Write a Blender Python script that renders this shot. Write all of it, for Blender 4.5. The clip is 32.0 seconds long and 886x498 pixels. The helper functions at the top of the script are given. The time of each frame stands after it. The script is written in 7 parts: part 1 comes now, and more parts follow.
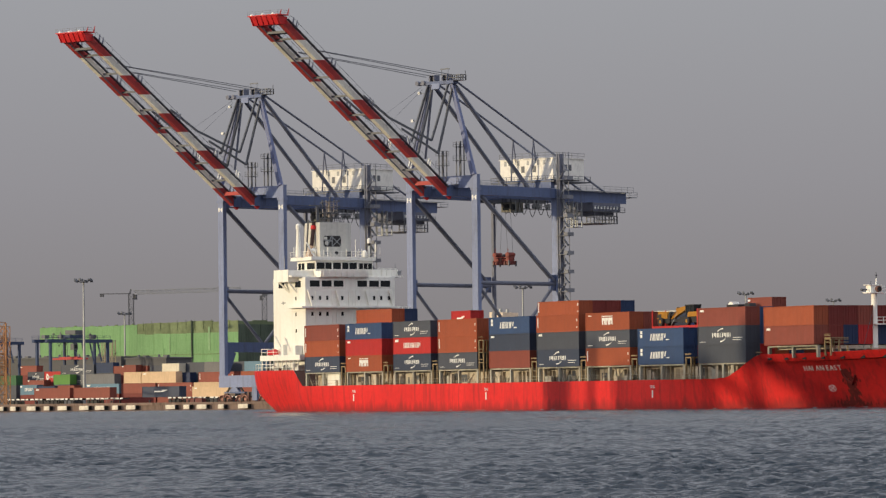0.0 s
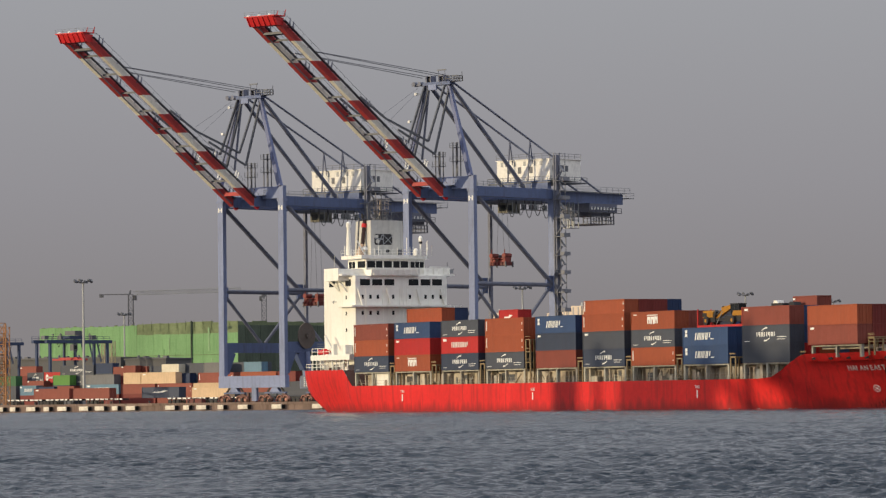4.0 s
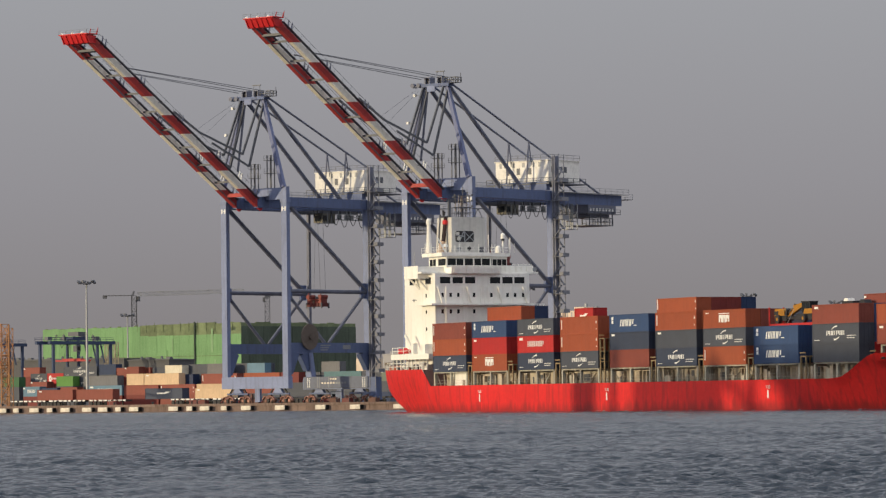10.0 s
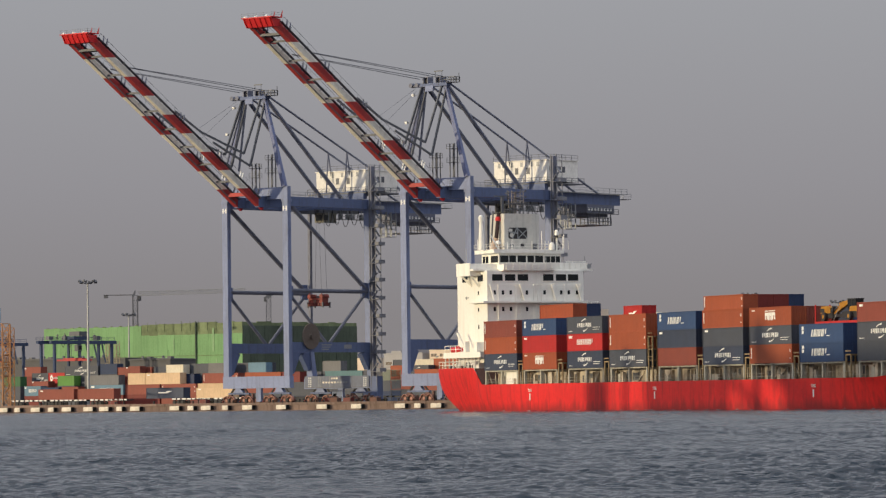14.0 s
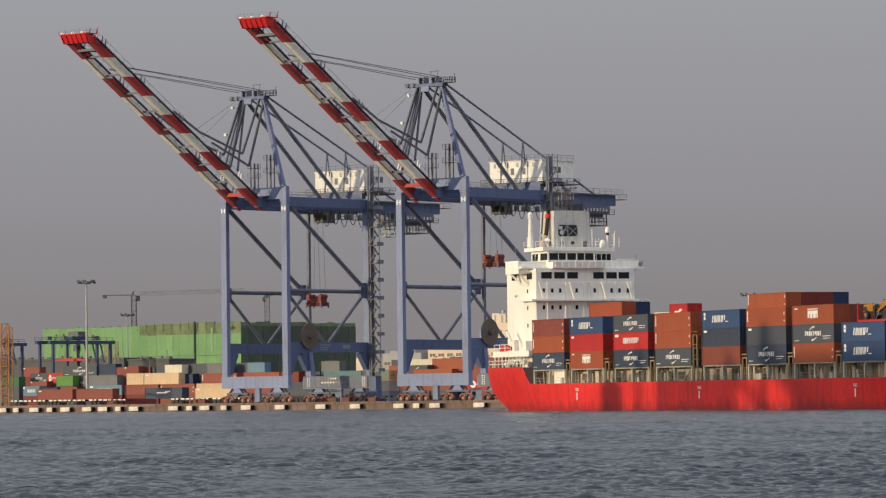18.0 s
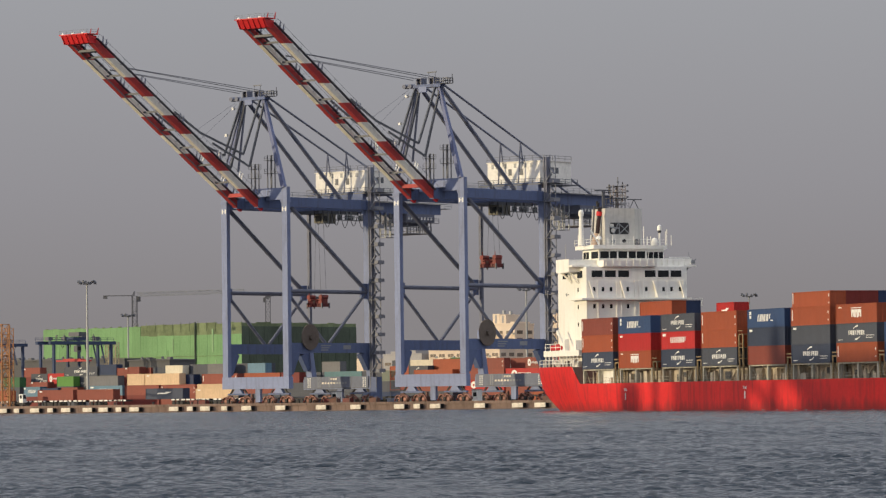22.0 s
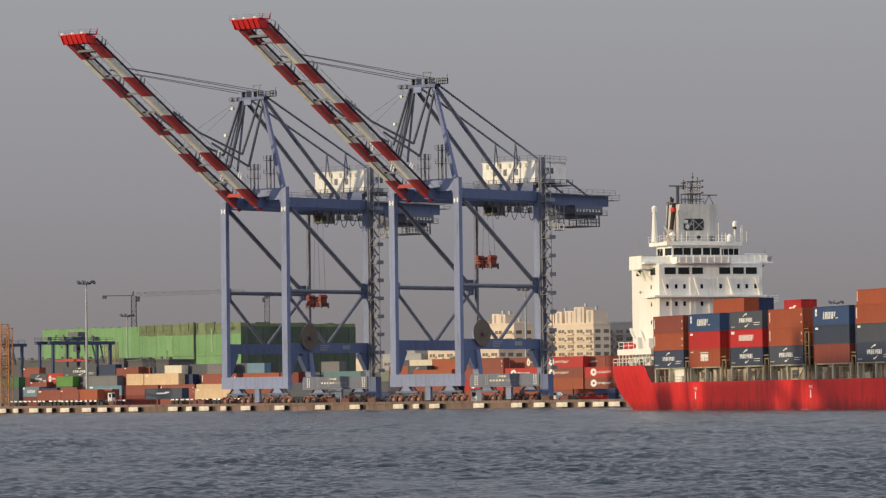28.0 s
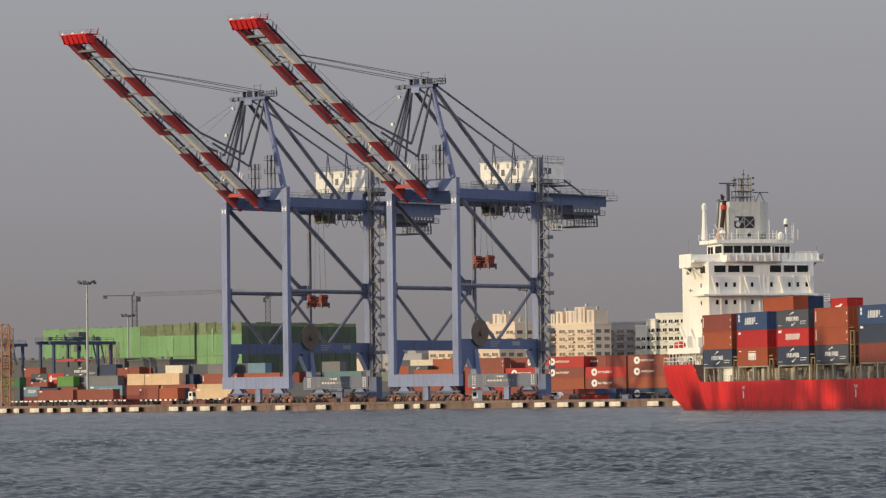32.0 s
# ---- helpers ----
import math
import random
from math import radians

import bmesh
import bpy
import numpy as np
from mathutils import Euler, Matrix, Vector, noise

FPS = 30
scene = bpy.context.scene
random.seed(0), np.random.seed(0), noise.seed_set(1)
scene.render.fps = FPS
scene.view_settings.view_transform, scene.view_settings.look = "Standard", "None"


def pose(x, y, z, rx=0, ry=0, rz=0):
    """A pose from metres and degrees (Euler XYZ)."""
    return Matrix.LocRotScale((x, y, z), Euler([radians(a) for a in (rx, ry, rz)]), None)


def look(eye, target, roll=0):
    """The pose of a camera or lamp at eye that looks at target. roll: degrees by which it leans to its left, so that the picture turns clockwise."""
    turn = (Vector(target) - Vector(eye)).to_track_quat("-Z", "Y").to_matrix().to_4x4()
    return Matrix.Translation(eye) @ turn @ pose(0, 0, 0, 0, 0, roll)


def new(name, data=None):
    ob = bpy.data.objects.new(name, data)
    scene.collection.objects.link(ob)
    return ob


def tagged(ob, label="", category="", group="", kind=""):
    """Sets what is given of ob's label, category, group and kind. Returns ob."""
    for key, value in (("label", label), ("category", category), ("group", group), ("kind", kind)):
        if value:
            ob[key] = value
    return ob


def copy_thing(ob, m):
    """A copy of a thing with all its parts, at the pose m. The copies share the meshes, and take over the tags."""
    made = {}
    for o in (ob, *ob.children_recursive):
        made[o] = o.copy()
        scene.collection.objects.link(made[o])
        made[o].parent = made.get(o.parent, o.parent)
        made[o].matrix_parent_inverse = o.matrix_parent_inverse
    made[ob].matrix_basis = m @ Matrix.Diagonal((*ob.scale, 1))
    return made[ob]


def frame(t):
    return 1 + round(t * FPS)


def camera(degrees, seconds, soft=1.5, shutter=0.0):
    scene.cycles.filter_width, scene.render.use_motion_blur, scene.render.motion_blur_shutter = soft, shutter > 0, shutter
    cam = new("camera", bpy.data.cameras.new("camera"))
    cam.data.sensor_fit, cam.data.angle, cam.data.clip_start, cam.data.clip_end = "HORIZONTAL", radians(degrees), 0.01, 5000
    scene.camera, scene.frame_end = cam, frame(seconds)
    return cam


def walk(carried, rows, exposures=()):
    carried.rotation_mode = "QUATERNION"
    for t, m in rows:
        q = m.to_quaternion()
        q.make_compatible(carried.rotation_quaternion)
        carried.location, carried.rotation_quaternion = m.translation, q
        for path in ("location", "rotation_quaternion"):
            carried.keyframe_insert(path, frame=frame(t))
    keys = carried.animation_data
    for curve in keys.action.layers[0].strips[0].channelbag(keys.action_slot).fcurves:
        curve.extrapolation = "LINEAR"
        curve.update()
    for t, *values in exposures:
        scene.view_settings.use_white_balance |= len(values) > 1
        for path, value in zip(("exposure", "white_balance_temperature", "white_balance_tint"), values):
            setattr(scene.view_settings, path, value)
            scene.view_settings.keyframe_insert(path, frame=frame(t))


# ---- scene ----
cam = camera(11.876, 32.0, soft=1.3)
EYE = (0.0, 0.0, 2.0)
LENS = 7537.9          # focal length in picture units 1568 wide
PITCH, ROLL = 2.0305, 0.7018


def aim(t, dx, dy):
    # small sways of the tripod head: dx, dy in 1/7538 rad
    return (t, pose(EYE[0], EYE[1], EYE[2]) @ pose(0, 0, 0, 0, 0, math.degrees(dx / LENS))
            @ pose(0, 0, 0, 90 + PITCH + math.degrees(dy / LENS), 0, 0) @ pose(0, 0, 0, 0, 0, -ROLL))


walk(cam, [aim(*r) for r in (
    (0, -6.1, -3.4), (1, -6.0, -3.2), (2, -6.1, -2.8), (3, -6.4, -2.7), (3.5, -6.5, -2.5), (5.5, -7.4, -1.6), (6, -7.0, -1.65),
    (7, -6.2, -1.9), (8, -5.8, -1.8), (8.5, -5.0, -1.3), (9, -4.2, -0.75), (9.5, -2.8, -0.3), (10, -1.0, -0.2), (10.5, -0.1, -0.5),
    (11, 0.3, -0.5), (12, 1.1, -0.2), (13, 1.3, -0.75), (14, 1.1, -1.1), (14.5, 0.5, -0.7), (16.5, -1.5, -0.2), (17.5, -1.3, -0.5),
    (18.5, -1.2, -1.3), (19, -0.9, -1.2), (20, -1.1, 0.0), (21, -0.1, 0.8), (22, -0.1, 0.1), (23, 0.0, -0.2), (24, 1.1, -0.2),
    (25, 1.4, -0.2), (25.5, 1.1, 0.0))]
    + [aim(*r) for r in ((27.5, -1.5, 0.0), (28.5, -1.55, 0.1), (29.5, -2.2, 0.2), (30.5, -1.6, 0.0), (31.5, -0.7, 0.0), (32, -0.2, 0.0))])

# ---- frames of reference: the quay and the ship ----
QX, QY, PHI = -48.75, 948.4, 39.54      # seaward rail at the first crane; quay runs at PHI to the picture plane
ZQ = 1.62                               # quay top above the water
CPH, SPH = math.cos(radians(PHI)), math.sin(radians(PHI))


def quay(u, v, z=ZQ, turn=0.0):
    """Pose on the quay: u along the edge, v inland of the seaward rail."""
    return pose(QX + u * CPH + v * SPH, QY - u * SPH + v * CPH, z, 0, 0, -PHI + turn)


SHIP_WAY = ((0, -22.84, 713.86, 59.99), (4, -14.32, 705.68, 61.53), (8, -5.91, 696.99, 63.12), (12, 2.29, 688.07, 64.75),
            (16, 10.21, 679.17, 66.37), (20, 17.83, 670.55, 67.99), (24, 25.18, 662.49, 69.58), (28, 32.33, 655.23, 71.11), (32, 39.38, 649.06, 72.57))
CRANE_WAY = ((0, 54.87), (4, 54.03), (8, 53.19), (12, 52.37), (16, 51.58), (20, 50.73), (24, 49.95), (28, 49.15), (32, 48.32))
movers = []                             # (thing, pose in the ship's space)


def ship_pose(row):
    return pose(row[1], row[2], 0, 0, 0, -row[3])


# ---- world and sun ----
SUN_AZ, SUN_EL = 64.0, 7.0             # degrees left of straight behind the camera; height
world = bpy.data.worlds.new("hazy_evening")
scene.world = world
world.use_nodes = True
wn, wl = world.node_tree.nodes, world.node_tree.links
wn.clear()
sky = wn.new("ShaderNodeTexSky")
sky.sky_type = "NISHITA"
sky.sun_disc = False
sky.sun_elevation = radians(SUN_EL)
sky.sun_rotation = radians(180 + SUN_AZ)
sky.air_density, sky.dust_density, sky.ozone_density = 1.5, 6.0, 1.5
sky_gain = wn.new("ShaderNodeMixRGB")
sky_gain.blend_type = "MULTIPLY"
sky_gain.inputs[0].default_value = 1.0
sky_gain.inputs[2].default_value = (0.14, 0.14, 0.14, 1)
coord = wn.new("ShaderNodeTexCoord")
split = wn.new("ShaderNodeSeparateXYZ")
ramp = wn.new("ShaderNodeValToRGB")
el = ramp.color_ramp.elements
el[0].position, el[0].color = 0.0, (0.264, 0.248, 0.252, 1)
el[1].position, el[1].color = 0.1, (0.37, 0.378, 0.41, 1)
for pos, col in ((0.02, (0.274, 0.257, 0.264, 1)), (0.05, (0.317, 0.309, 0.332, 1)), (0.25, (0.66, 0.68, 0.745, 1)), (1.0, (1.08, 1.13, 1.27, 1))):
    e = el.new(pos)
    e.color = col
mixw = wn.new("ShaderNodeMixRGB")
mixw.inputs[0].default_value = 0.9
back = wn.new("ShaderNodeBackground")
wout = wn.new("ShaderNodeOutputWorld")
wl.new(coord.outputs["Generated"], split.inputs[0])
wl.new(split.outputs["Z"], ramp.inputs[0])
wl.new(sky.outputs[0], sky_gain.inputs[1])
wl.new(sky_gain.outputs[0], mixw.inputs[1])
wl.new(ramp.outputs[0], mixw.inputs[2])
wl.new(mixw.outputs[0], back.inputs[0])
wl.new(back.outputs[0], wout.inputs[0])
back.inputs[1].default_value = 1.0
sun = new("sun", bpy.data.lights.new("sun", "SUN"))
sun.data.energy, sun.data.angle, sun.data.color = 2.9, radians(1.2), (1.0, 0.825, 0.54)
sd = Vector((-math.sin(radians(SUN_AZ)) * math.cos(radians(SUN_EL)), -math.cos(radians(SUN_AZ)) * math.cos(radians(SUN_EL)), math.sin(radians(SUN_EL))))
sun.matrix_world = look(sd * 300 + Vector((0, 700, 0)), (0, 700, 0))
scene.view_settings.exposure = 0.0


# ---- materials ----
def mat(name, col, rough=0.6, metal=0.0, vary=0.12, grain=0.6, big=6.0, dirt=None, dirt_amount=0.0, ridge=0.0, bump=0.15, island=False, streak=False, shade_bands=0.0, foot=None):
    """A painted or mineral surface: two scales of tone, streaks of dirt or rust, fine relief; ridge = pitch of pressed ribs along x."""
    m = bpy.data.materials.new(name)
    m.use_nodes = True
    n, l = m.node_tree.nodes, m.node_tree.links
    b = n["Principled BSDF"]
    b.inputs["Roughness"].default_value, b.inputs["Metallic"].default_value = rough, metal
    b.inputs["Specular IOR Level"].default_value = 0.28
    tc = n.new("ShaderNodeTexCoord")
    fine, broad = n.new("ShaderNodeTexNoise"), n.new("ShaderNodeTexNoise")
    fine.inputs["Scale"].default_value, fine.inputs["Detail"].default_value = 1.0 / grain, 6
    broad.inputs["Scale"].default_value, broad.inputs["Detail"].default_value = 1.0 / big, 3
    l.new(tc.outputs["Object"], fine.inputs["Vector"])
    l.new(tc.outputs["Object"], broad.inputs["Vector"])
    add = n.new("ShaderNodeMath")
    add.operation = "ADD"
    l.new(fine.outputs[0], add.inputs[0])
    l.new(broad.outputs[0], add.inputs[1])
    info = n.new("ShaderNodeObjectInfo")
    tone = n.new("ShaderNodeMapRange")
    tone.inputs[1].default_value, tone.inputs[2].default_value = 0.6, 1.4
    tone.inputs[3].default_value, tone.inputs[4].default_value = 1 - vary, 1 + vary
    l.new(add.outputs[0], tone.inputs[0])
    rnd = n.new("ShaderNodeMapRange")
    rnd.inputs[3].default_value, rnd.inputs[4].default_value = 1 - vary * 0.7, 1 + vary * 0.7
    l.new(info.outputs["Random"], rnd.inputs[0])
    mul = n.new("ShaderNodeMath")
    mul.operation = "MULTIPLY"
    l.new(tone.outputs[0], mul.inputs[0])
    l.new(rnd.outputs[0], mul.inputs[1])
    tint = n.new("ShaderNodeVectorMath")
    tint.operation = "SCALE"
    tint.inputs[0].default_value = col
    l.new(mul.outputs[0], tint.inputs["Scale"])
    out = tint.outputs[0]
    if dirt:
        st = n.new("ShaderNodeTexNoise")
        mp = n.new("ShaderNodeMapping")
        mp.inputs["Scale"].default_value = (1.3, 1.3, 0.12) if streak else (0.7, 0.7, 0.7)
        l.new(tc.outputs["Object"], mp.inputs[0])
        l.new(mp.outputs[0], st.inputs["Vector"])
        st.inputs["Scale"].default_value, st.inputs["Detail"].default_value = 1.0, 8
        cut = n.new("ShaderNodeMapRange")
        cut.inputs[1].default_value, cut.inputs[2].default_value = 0.5, 0.72
        cut.inputs[3].default_value, cut.inputs[4].default_value = 0.0, dirt_amount
        l.new(st.outputs[0], cut.inputs[0])
        mx = n.new("ShaderNodeMixRGB")
        mx.inputs[2].default_value = (*dirt, 1)
        l.new(cut.outputs[0], mx.inputs[0])
        l.new(out, mx.inputs[1])
        out = mx.outputs[0]
    if shade_bands:                           # leaning upright bands of tone: cast shadows put into the colour
        bn, bm_, bc, bx = n.new("ShaderNodeTexNoise"), n.new("ShaderNodeMapping"), n.new("ShaderNodeMapRange"), n.new("ShaderNodeVectorMath")
        bm_.inputs["Scale"].default_value = (0.085, 0.02, 0.03)
        bm_.inputs["Rotation"].default_value = (0, radians(14), 0)
        bn.inputs["Scale"].default_value, bn.inputs["Detail"].default_value, bn.inputs["Roughness"].default_value = 1.0, 3.5, 0.55
        l.new(tc.outputs["Object"], bm_.inputs[0])
        l.new(bm_.outputs[0], bn.inputs["Vector"])
        bc.inputs[1].default_value, bc.inputs[2].default_value = 0.44, 0.60
        bc.inputs[3].default_value, bc.inputs[4].default_value = 1 - shade_bands, 1.0 + shade_bands * 0.6
        l.new(bn.outputs[0], bc.inputs[0])
        bx.operation = "SCALE"
        l.new(out, bx.inputs[0])
        l.new(bc.outputs[0], bx.inputs["Scale"])
        out = bx.outputs[0]
    if foot:                            # scum and rust climbing from the waterline
        sz, fm, fa, fx = n.new("ShaderNodeSeparateXYZ"), n.new("ShaderNodeMapRange"), n.new("ShaderNodeMath"), n.new("ShaderNodeMixRGB")
        fn_, fp = n.new("ShaderNodeTexNoise"), n.new("ShaderNodeMapping")
        fp.inputs["Scale"].default_value = (0.8, 0.8, 0.13)
        fn_.inputs["Scale"].default_value, fn_.inputs["Detail"].default_value = 1.0, 8
        l.new(tc.outputs["Object"], fp.inputs[0])
        l.new(fp.outputs[0], fn_.inputs["Vector"])
        l.new(tc.outputs["Object"], sz.inputs[0])
        fm.inputs[1].default_value, fm.inputs[2].default_value, fm.inputs[3].default_value, fm.inputs[4].default_value = 0.1, 3.2, 0.42, -0.35
        l.new(sz.outputs["Z"], fm.inputs[0])
        fa.operation = "ADD"
        l.new(fm.outputs[0], fa.inputs[0])
        l.new(fn_.outputs[0], fa.inputs[1])
        fc = n.new("ShaderNodeMapRange")
        fc.inputs[1].default_value, fc.inputs[2].default_value, fc.inputs[4].default_value = 0.56, 0.88, 0.7
        l.new(fa.outputs[0], fc.inputs[0])
        l.new(fc.outputs[0], fx.inputs[0])
        l.new(out, fx.inputs[1])
        fx.inputs[2].default_value = (*foot, 1)
        out = fx.outputs[0]
    l.new(out, b.inputs["Base Color"])
    bp = n.new("ShaderNodeBump")
    bp.inputs["Strength"].default_value, bp.inputs["Distance"].default_value = bump, 0.02
    l.new(fine.outputs[0], bp.inputs["Height"])
    if ridge:
        wv = n.new("ShaderNodeTexWave")
        wv.bands_direction = "X"
        wv.inputs["Scale"].default_value = 0.314 / ridge
        l.new(tc.outputs["Object"], wv.inputs["Vector"])
        b2 = n.new("ShaderNodeBump")
        b2.inputs["Strength"].default_value, b2.inputs["Distance"].default_value = 0.5, 0.03
        l.new(wv.outputs["Fac"], b2.inputs["Height"])
        l.new(bp.outputs[0], b2.inputs["Normal"])
        bp = b2
    l.new(bp.outputs[0], b.inputs["Normal"])
    return m


RUST = (0.12, 0.045, 0.02)
GRIME = (0.06, 0.055, 0.05)
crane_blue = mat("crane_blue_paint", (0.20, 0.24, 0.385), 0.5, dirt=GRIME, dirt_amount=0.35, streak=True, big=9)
# pylon, beams and braces get darker blues than the legs
pylon_blue = mat("pylon_darker_blue", (0.14, 0.165, 0.295), 0.5, dirt=GRIME, dirt_amount=0.35, streak=True)
crane_navy = mat("crane_darkest_blue", (0.105, 0.14, 0.26), 0.5, dirt=GRIME, dirt_amount=0.35, streak=True)
crane_red = mat("boom_red_paint", (0.47, 0.056, 0.055), 0.5, dirt=GRIME, dirt_amount=0.3)
crane_white = mat("boom_white_paint", (0.94, 0.88, 0.77), 0.5, dirt=GRIME, dirt_amount=0.15)
tip_red = mat("boom_tip_red_paint", (0.58, 0.028, 0.032), 0.5)
brace_grey = mat("brace_dark_blue_grey", (0.145, 0.155, 0.205), 0.5, dirt=GRIME, dirt_amount=0.3)
steel_dark = mat("dark_galvanised_steel", (0.12, 0.125, 0.14), 0.55, 0.3)
steel_grey = mat("grey_galvanised_steel", (0.27, 0.28, 0.29), 0.5, 0.3)
house_white = mat("machinery_house_white_sheet", (0.82, 0.79, 0.73), 0.55, dirt=GRIME, dirt_amount=0.2, ridge=0.3)
# the hull's upright bands are painted shade; streaks and foot are dirt and rust
hull_red = mat("hull_red_paint", (0.68, 0.028, 0.025), 0.45, dirt=(0.20, 0.025, 0.022), dirt_amount=0.55, streak=True, vary=0.12, big=14, shade_bands=0.07, foot=(0.2, 0.022, 0.02))
deck_green = mat("deck_paint", (0.13, 0.07, 0.055), 0.8)
ship_white = mat("superstructure_white_paint", (0.86, 0.84, 0.77), 0.5, dirt=(0.40, 0.33, 0.24), dirt_amount=0.2, streak=True, vary=0.05)
cream = mat("lashing_bridge_cream_paint", (0.54, 0.475, 0.375), 0.6, dirt=RUST, dirt_amount=0.5)
coaming_dark = mat("hatch_coaming_dark_paint", (0.38, 0.33, 0.265), 0.7, dirt=RUST, dirt_amount=0.4)
house_glass = mat("curtained_window_glass", (0.16, 0.125, 0.10), 0.35, vary=0.4, bump=0.0)
stair_grey = mat("stair_blue_grey_paint", (0.19, 0.195, 0.22), 0.55)
funnel_grey = mat("funnel_weathered_grey_paint", (0.58, 0.56, 0.51), 0.6, dirt=GRIME, dirt_amount=0.3, streak=True)
shed_dark = mat("dark_grey_shed_sheet", (0.095, 0.095, 0.098), 0.7, ridge=0.5)
scaffold_tan = mat("tan_scaffold_tube", (0.30, 0.25, 0.17), 0.7)
bogie_brown = mat("bogie_grimy_brown_paint", (0.15, 0.075, 0.058), 0.7, dirt=GRIME, dirt_amount=0.6)
glass = mat("dark_window_glass", (0.015, 0.018, 0.02), 0.08, vary=0.05, bump=0.0)
black = mat("black_paint", (0.033, 0.032, 0.034), 0.6)
spreader_red = mat("spreader_red_paint", (0.15, 0.03, 0.028), 0.5, dirt=GRIME, dirt_amount=0.6)
white_mark = mat("white_lettering_paint", (0.80, 0.79, 0.75), 0.6, vary=0.04)
concrete = mat("quay_concrete", (0.21, 0.15, 0.125), 0.9, dirt=(0.08, 0.055, 0.045), dirt_amount=0.7, streak=True, vary=0.2)
apron_mat = mat("apron_concrete", (0.15, 0.13, 0.115), 0.9, vary=0.15)
fender_white = mat("pale_fender_face", (0.74, 0.68, 0.58), 0.7, dirt=GRIME, dirt_amount=0.5)
fender_black = mat("black_fender_rubber", (0.02, 0.02, 0.02), 0.8)
wheel_orange = mat("bogie_orange_paint", (0.40, 0.20, 0.155), 0.6, dirt=(0.11, 0.045, 0.035), dirt_amount=0.8, vary=0.25, grain=0.3)
# darkened copy of the green net, with shade put into its colour
net_dark = mat("shade_darkened_net", (0.075, 0.095, 0.07), 0.9, vary=0.25, streak=True, dirt=(0.03, 0.045, 0.03), dirt_amount=0.6)
net_green = mat("green_scaffold_net", (0.18, 0.325, 0.15), 0.85, dirt=(0.11, 0.23, 0.095), dirt_amount=0.6, streak=True, vary=0.16, big=10)
net_pale = mat("sun_bleached_green_net", (0.24, 0.37, 0.20), 0.85, vary=0.2)
net_olive = mat("olive_bare_scaffold", (0.15, 0.185, 0.10), 0.9, vary=0.3, grain=1.2)
shed_grey = mat("grey_shed_cladding", (0.14, 0.14, 0.15), 0.8, vary=0.15)
rtg_blue = mat("yard_crane_dark_blue_paint", (0.042, 0.062, 0.12), 0.6)
lattice_yellow = mat("ochre_lattice_paint", (0.36, 0.17, 0.07), 0.6, dirt=RUST, dirt_amount=0.4)
beige_wall = mat("beige_render_wall", (0.66, 0.545, 0.43), 0.85)
grey_wall = mat("grey_render_wall", (0.33, 0.32, 0.32), 0.85)
white_wall = mat("white_tile_wall", (0.70, 0.68, 0.60), 0.8)
pale_blue = mat("pale_blue_cladding", (0.22, 0.33, 0.50), 0.7)
COL = {}
for cname, c in (("brown", (0.23, 0.06, 0.042)), ("orange", (0.31, 0.075, 0.033)), ("red", (0.42, 0.027, 0.025)), ("maroon", (0.17, 0.03, 0.025)),
                 ("navy", (0.022, 0.04, 0.095)), ("blue", (0.036, 0.067, 0.15)), ("slate", (0.068, 0.075, 0.094)), ("steel", (0.046, 0.058, 0.092)), ("grey", (0.15, 0.15, 0.155)),
                 ("green", (0.04, 0.13, 0.055)), ("lime", (0.10, 0.25, 0.05)), ("sky", (0.12, 0.215, 0.29)), ("teal", (0.10, 0.20, 0.22)),
                 ("beige", (0.62, 0.44, 0.275)), ("cream", (0.66, 0.60, 0.47)), ("olive", (0.17, 0.19, 0.15))):
    COL[cname] = mat("container_" + cname + "_paint", c, 0.55, dirt=(c[0] * 0.45 + 0.03, c[1] * 0.45 + 0.02, c[2] * 0.45 + 0.015), dirt_amount=0.45,
                     streak=True, vary=0.12, ridge=0.28)

inner_mix = mat("inner_container_paint", (0.2, 0.05, 0.03), 0.55, ridge=0.28)
nt = inner_mix.node_tree
geo, isl = nt.nodes.new("ShaderNodeNewGeometry"), nt.nodes.new("ShaderNodeValToRGB")
isl.color_ramp.interpolation = "CONSTANT"
for k, cname in enumerate(("brown", "navy", "maroon", "slate", "orange", "blue", "red", "grey")):
    c = {"brown": (0.20, 0.048, 0.028), "navy": (0.022, 0.04, 0.095), "maroon": (0.17, 0.03, 0.025), "slate": (0.085, 0.093, 0.115), "orange": (0.34, 0.085, 0.035), "blue": (0.042, 0.078, 0.165), "red": (0.46, 0.03, 0.026), "grey": (0.15, 0.15, 0.155)}[cname]
    e = isl.color_ramp.elements[k] if k < 2 else isl.color_ramp.elements.new(k / 8)
    e.position, e.color = k / 8, (*c, 1)
nt.links.new(geo.outputs["Random Per Island"], isl.inputs[0])
nt.links.new(isl.outputs[0], nt.nodes["Principled BSDF"].inputs["Base Color"])


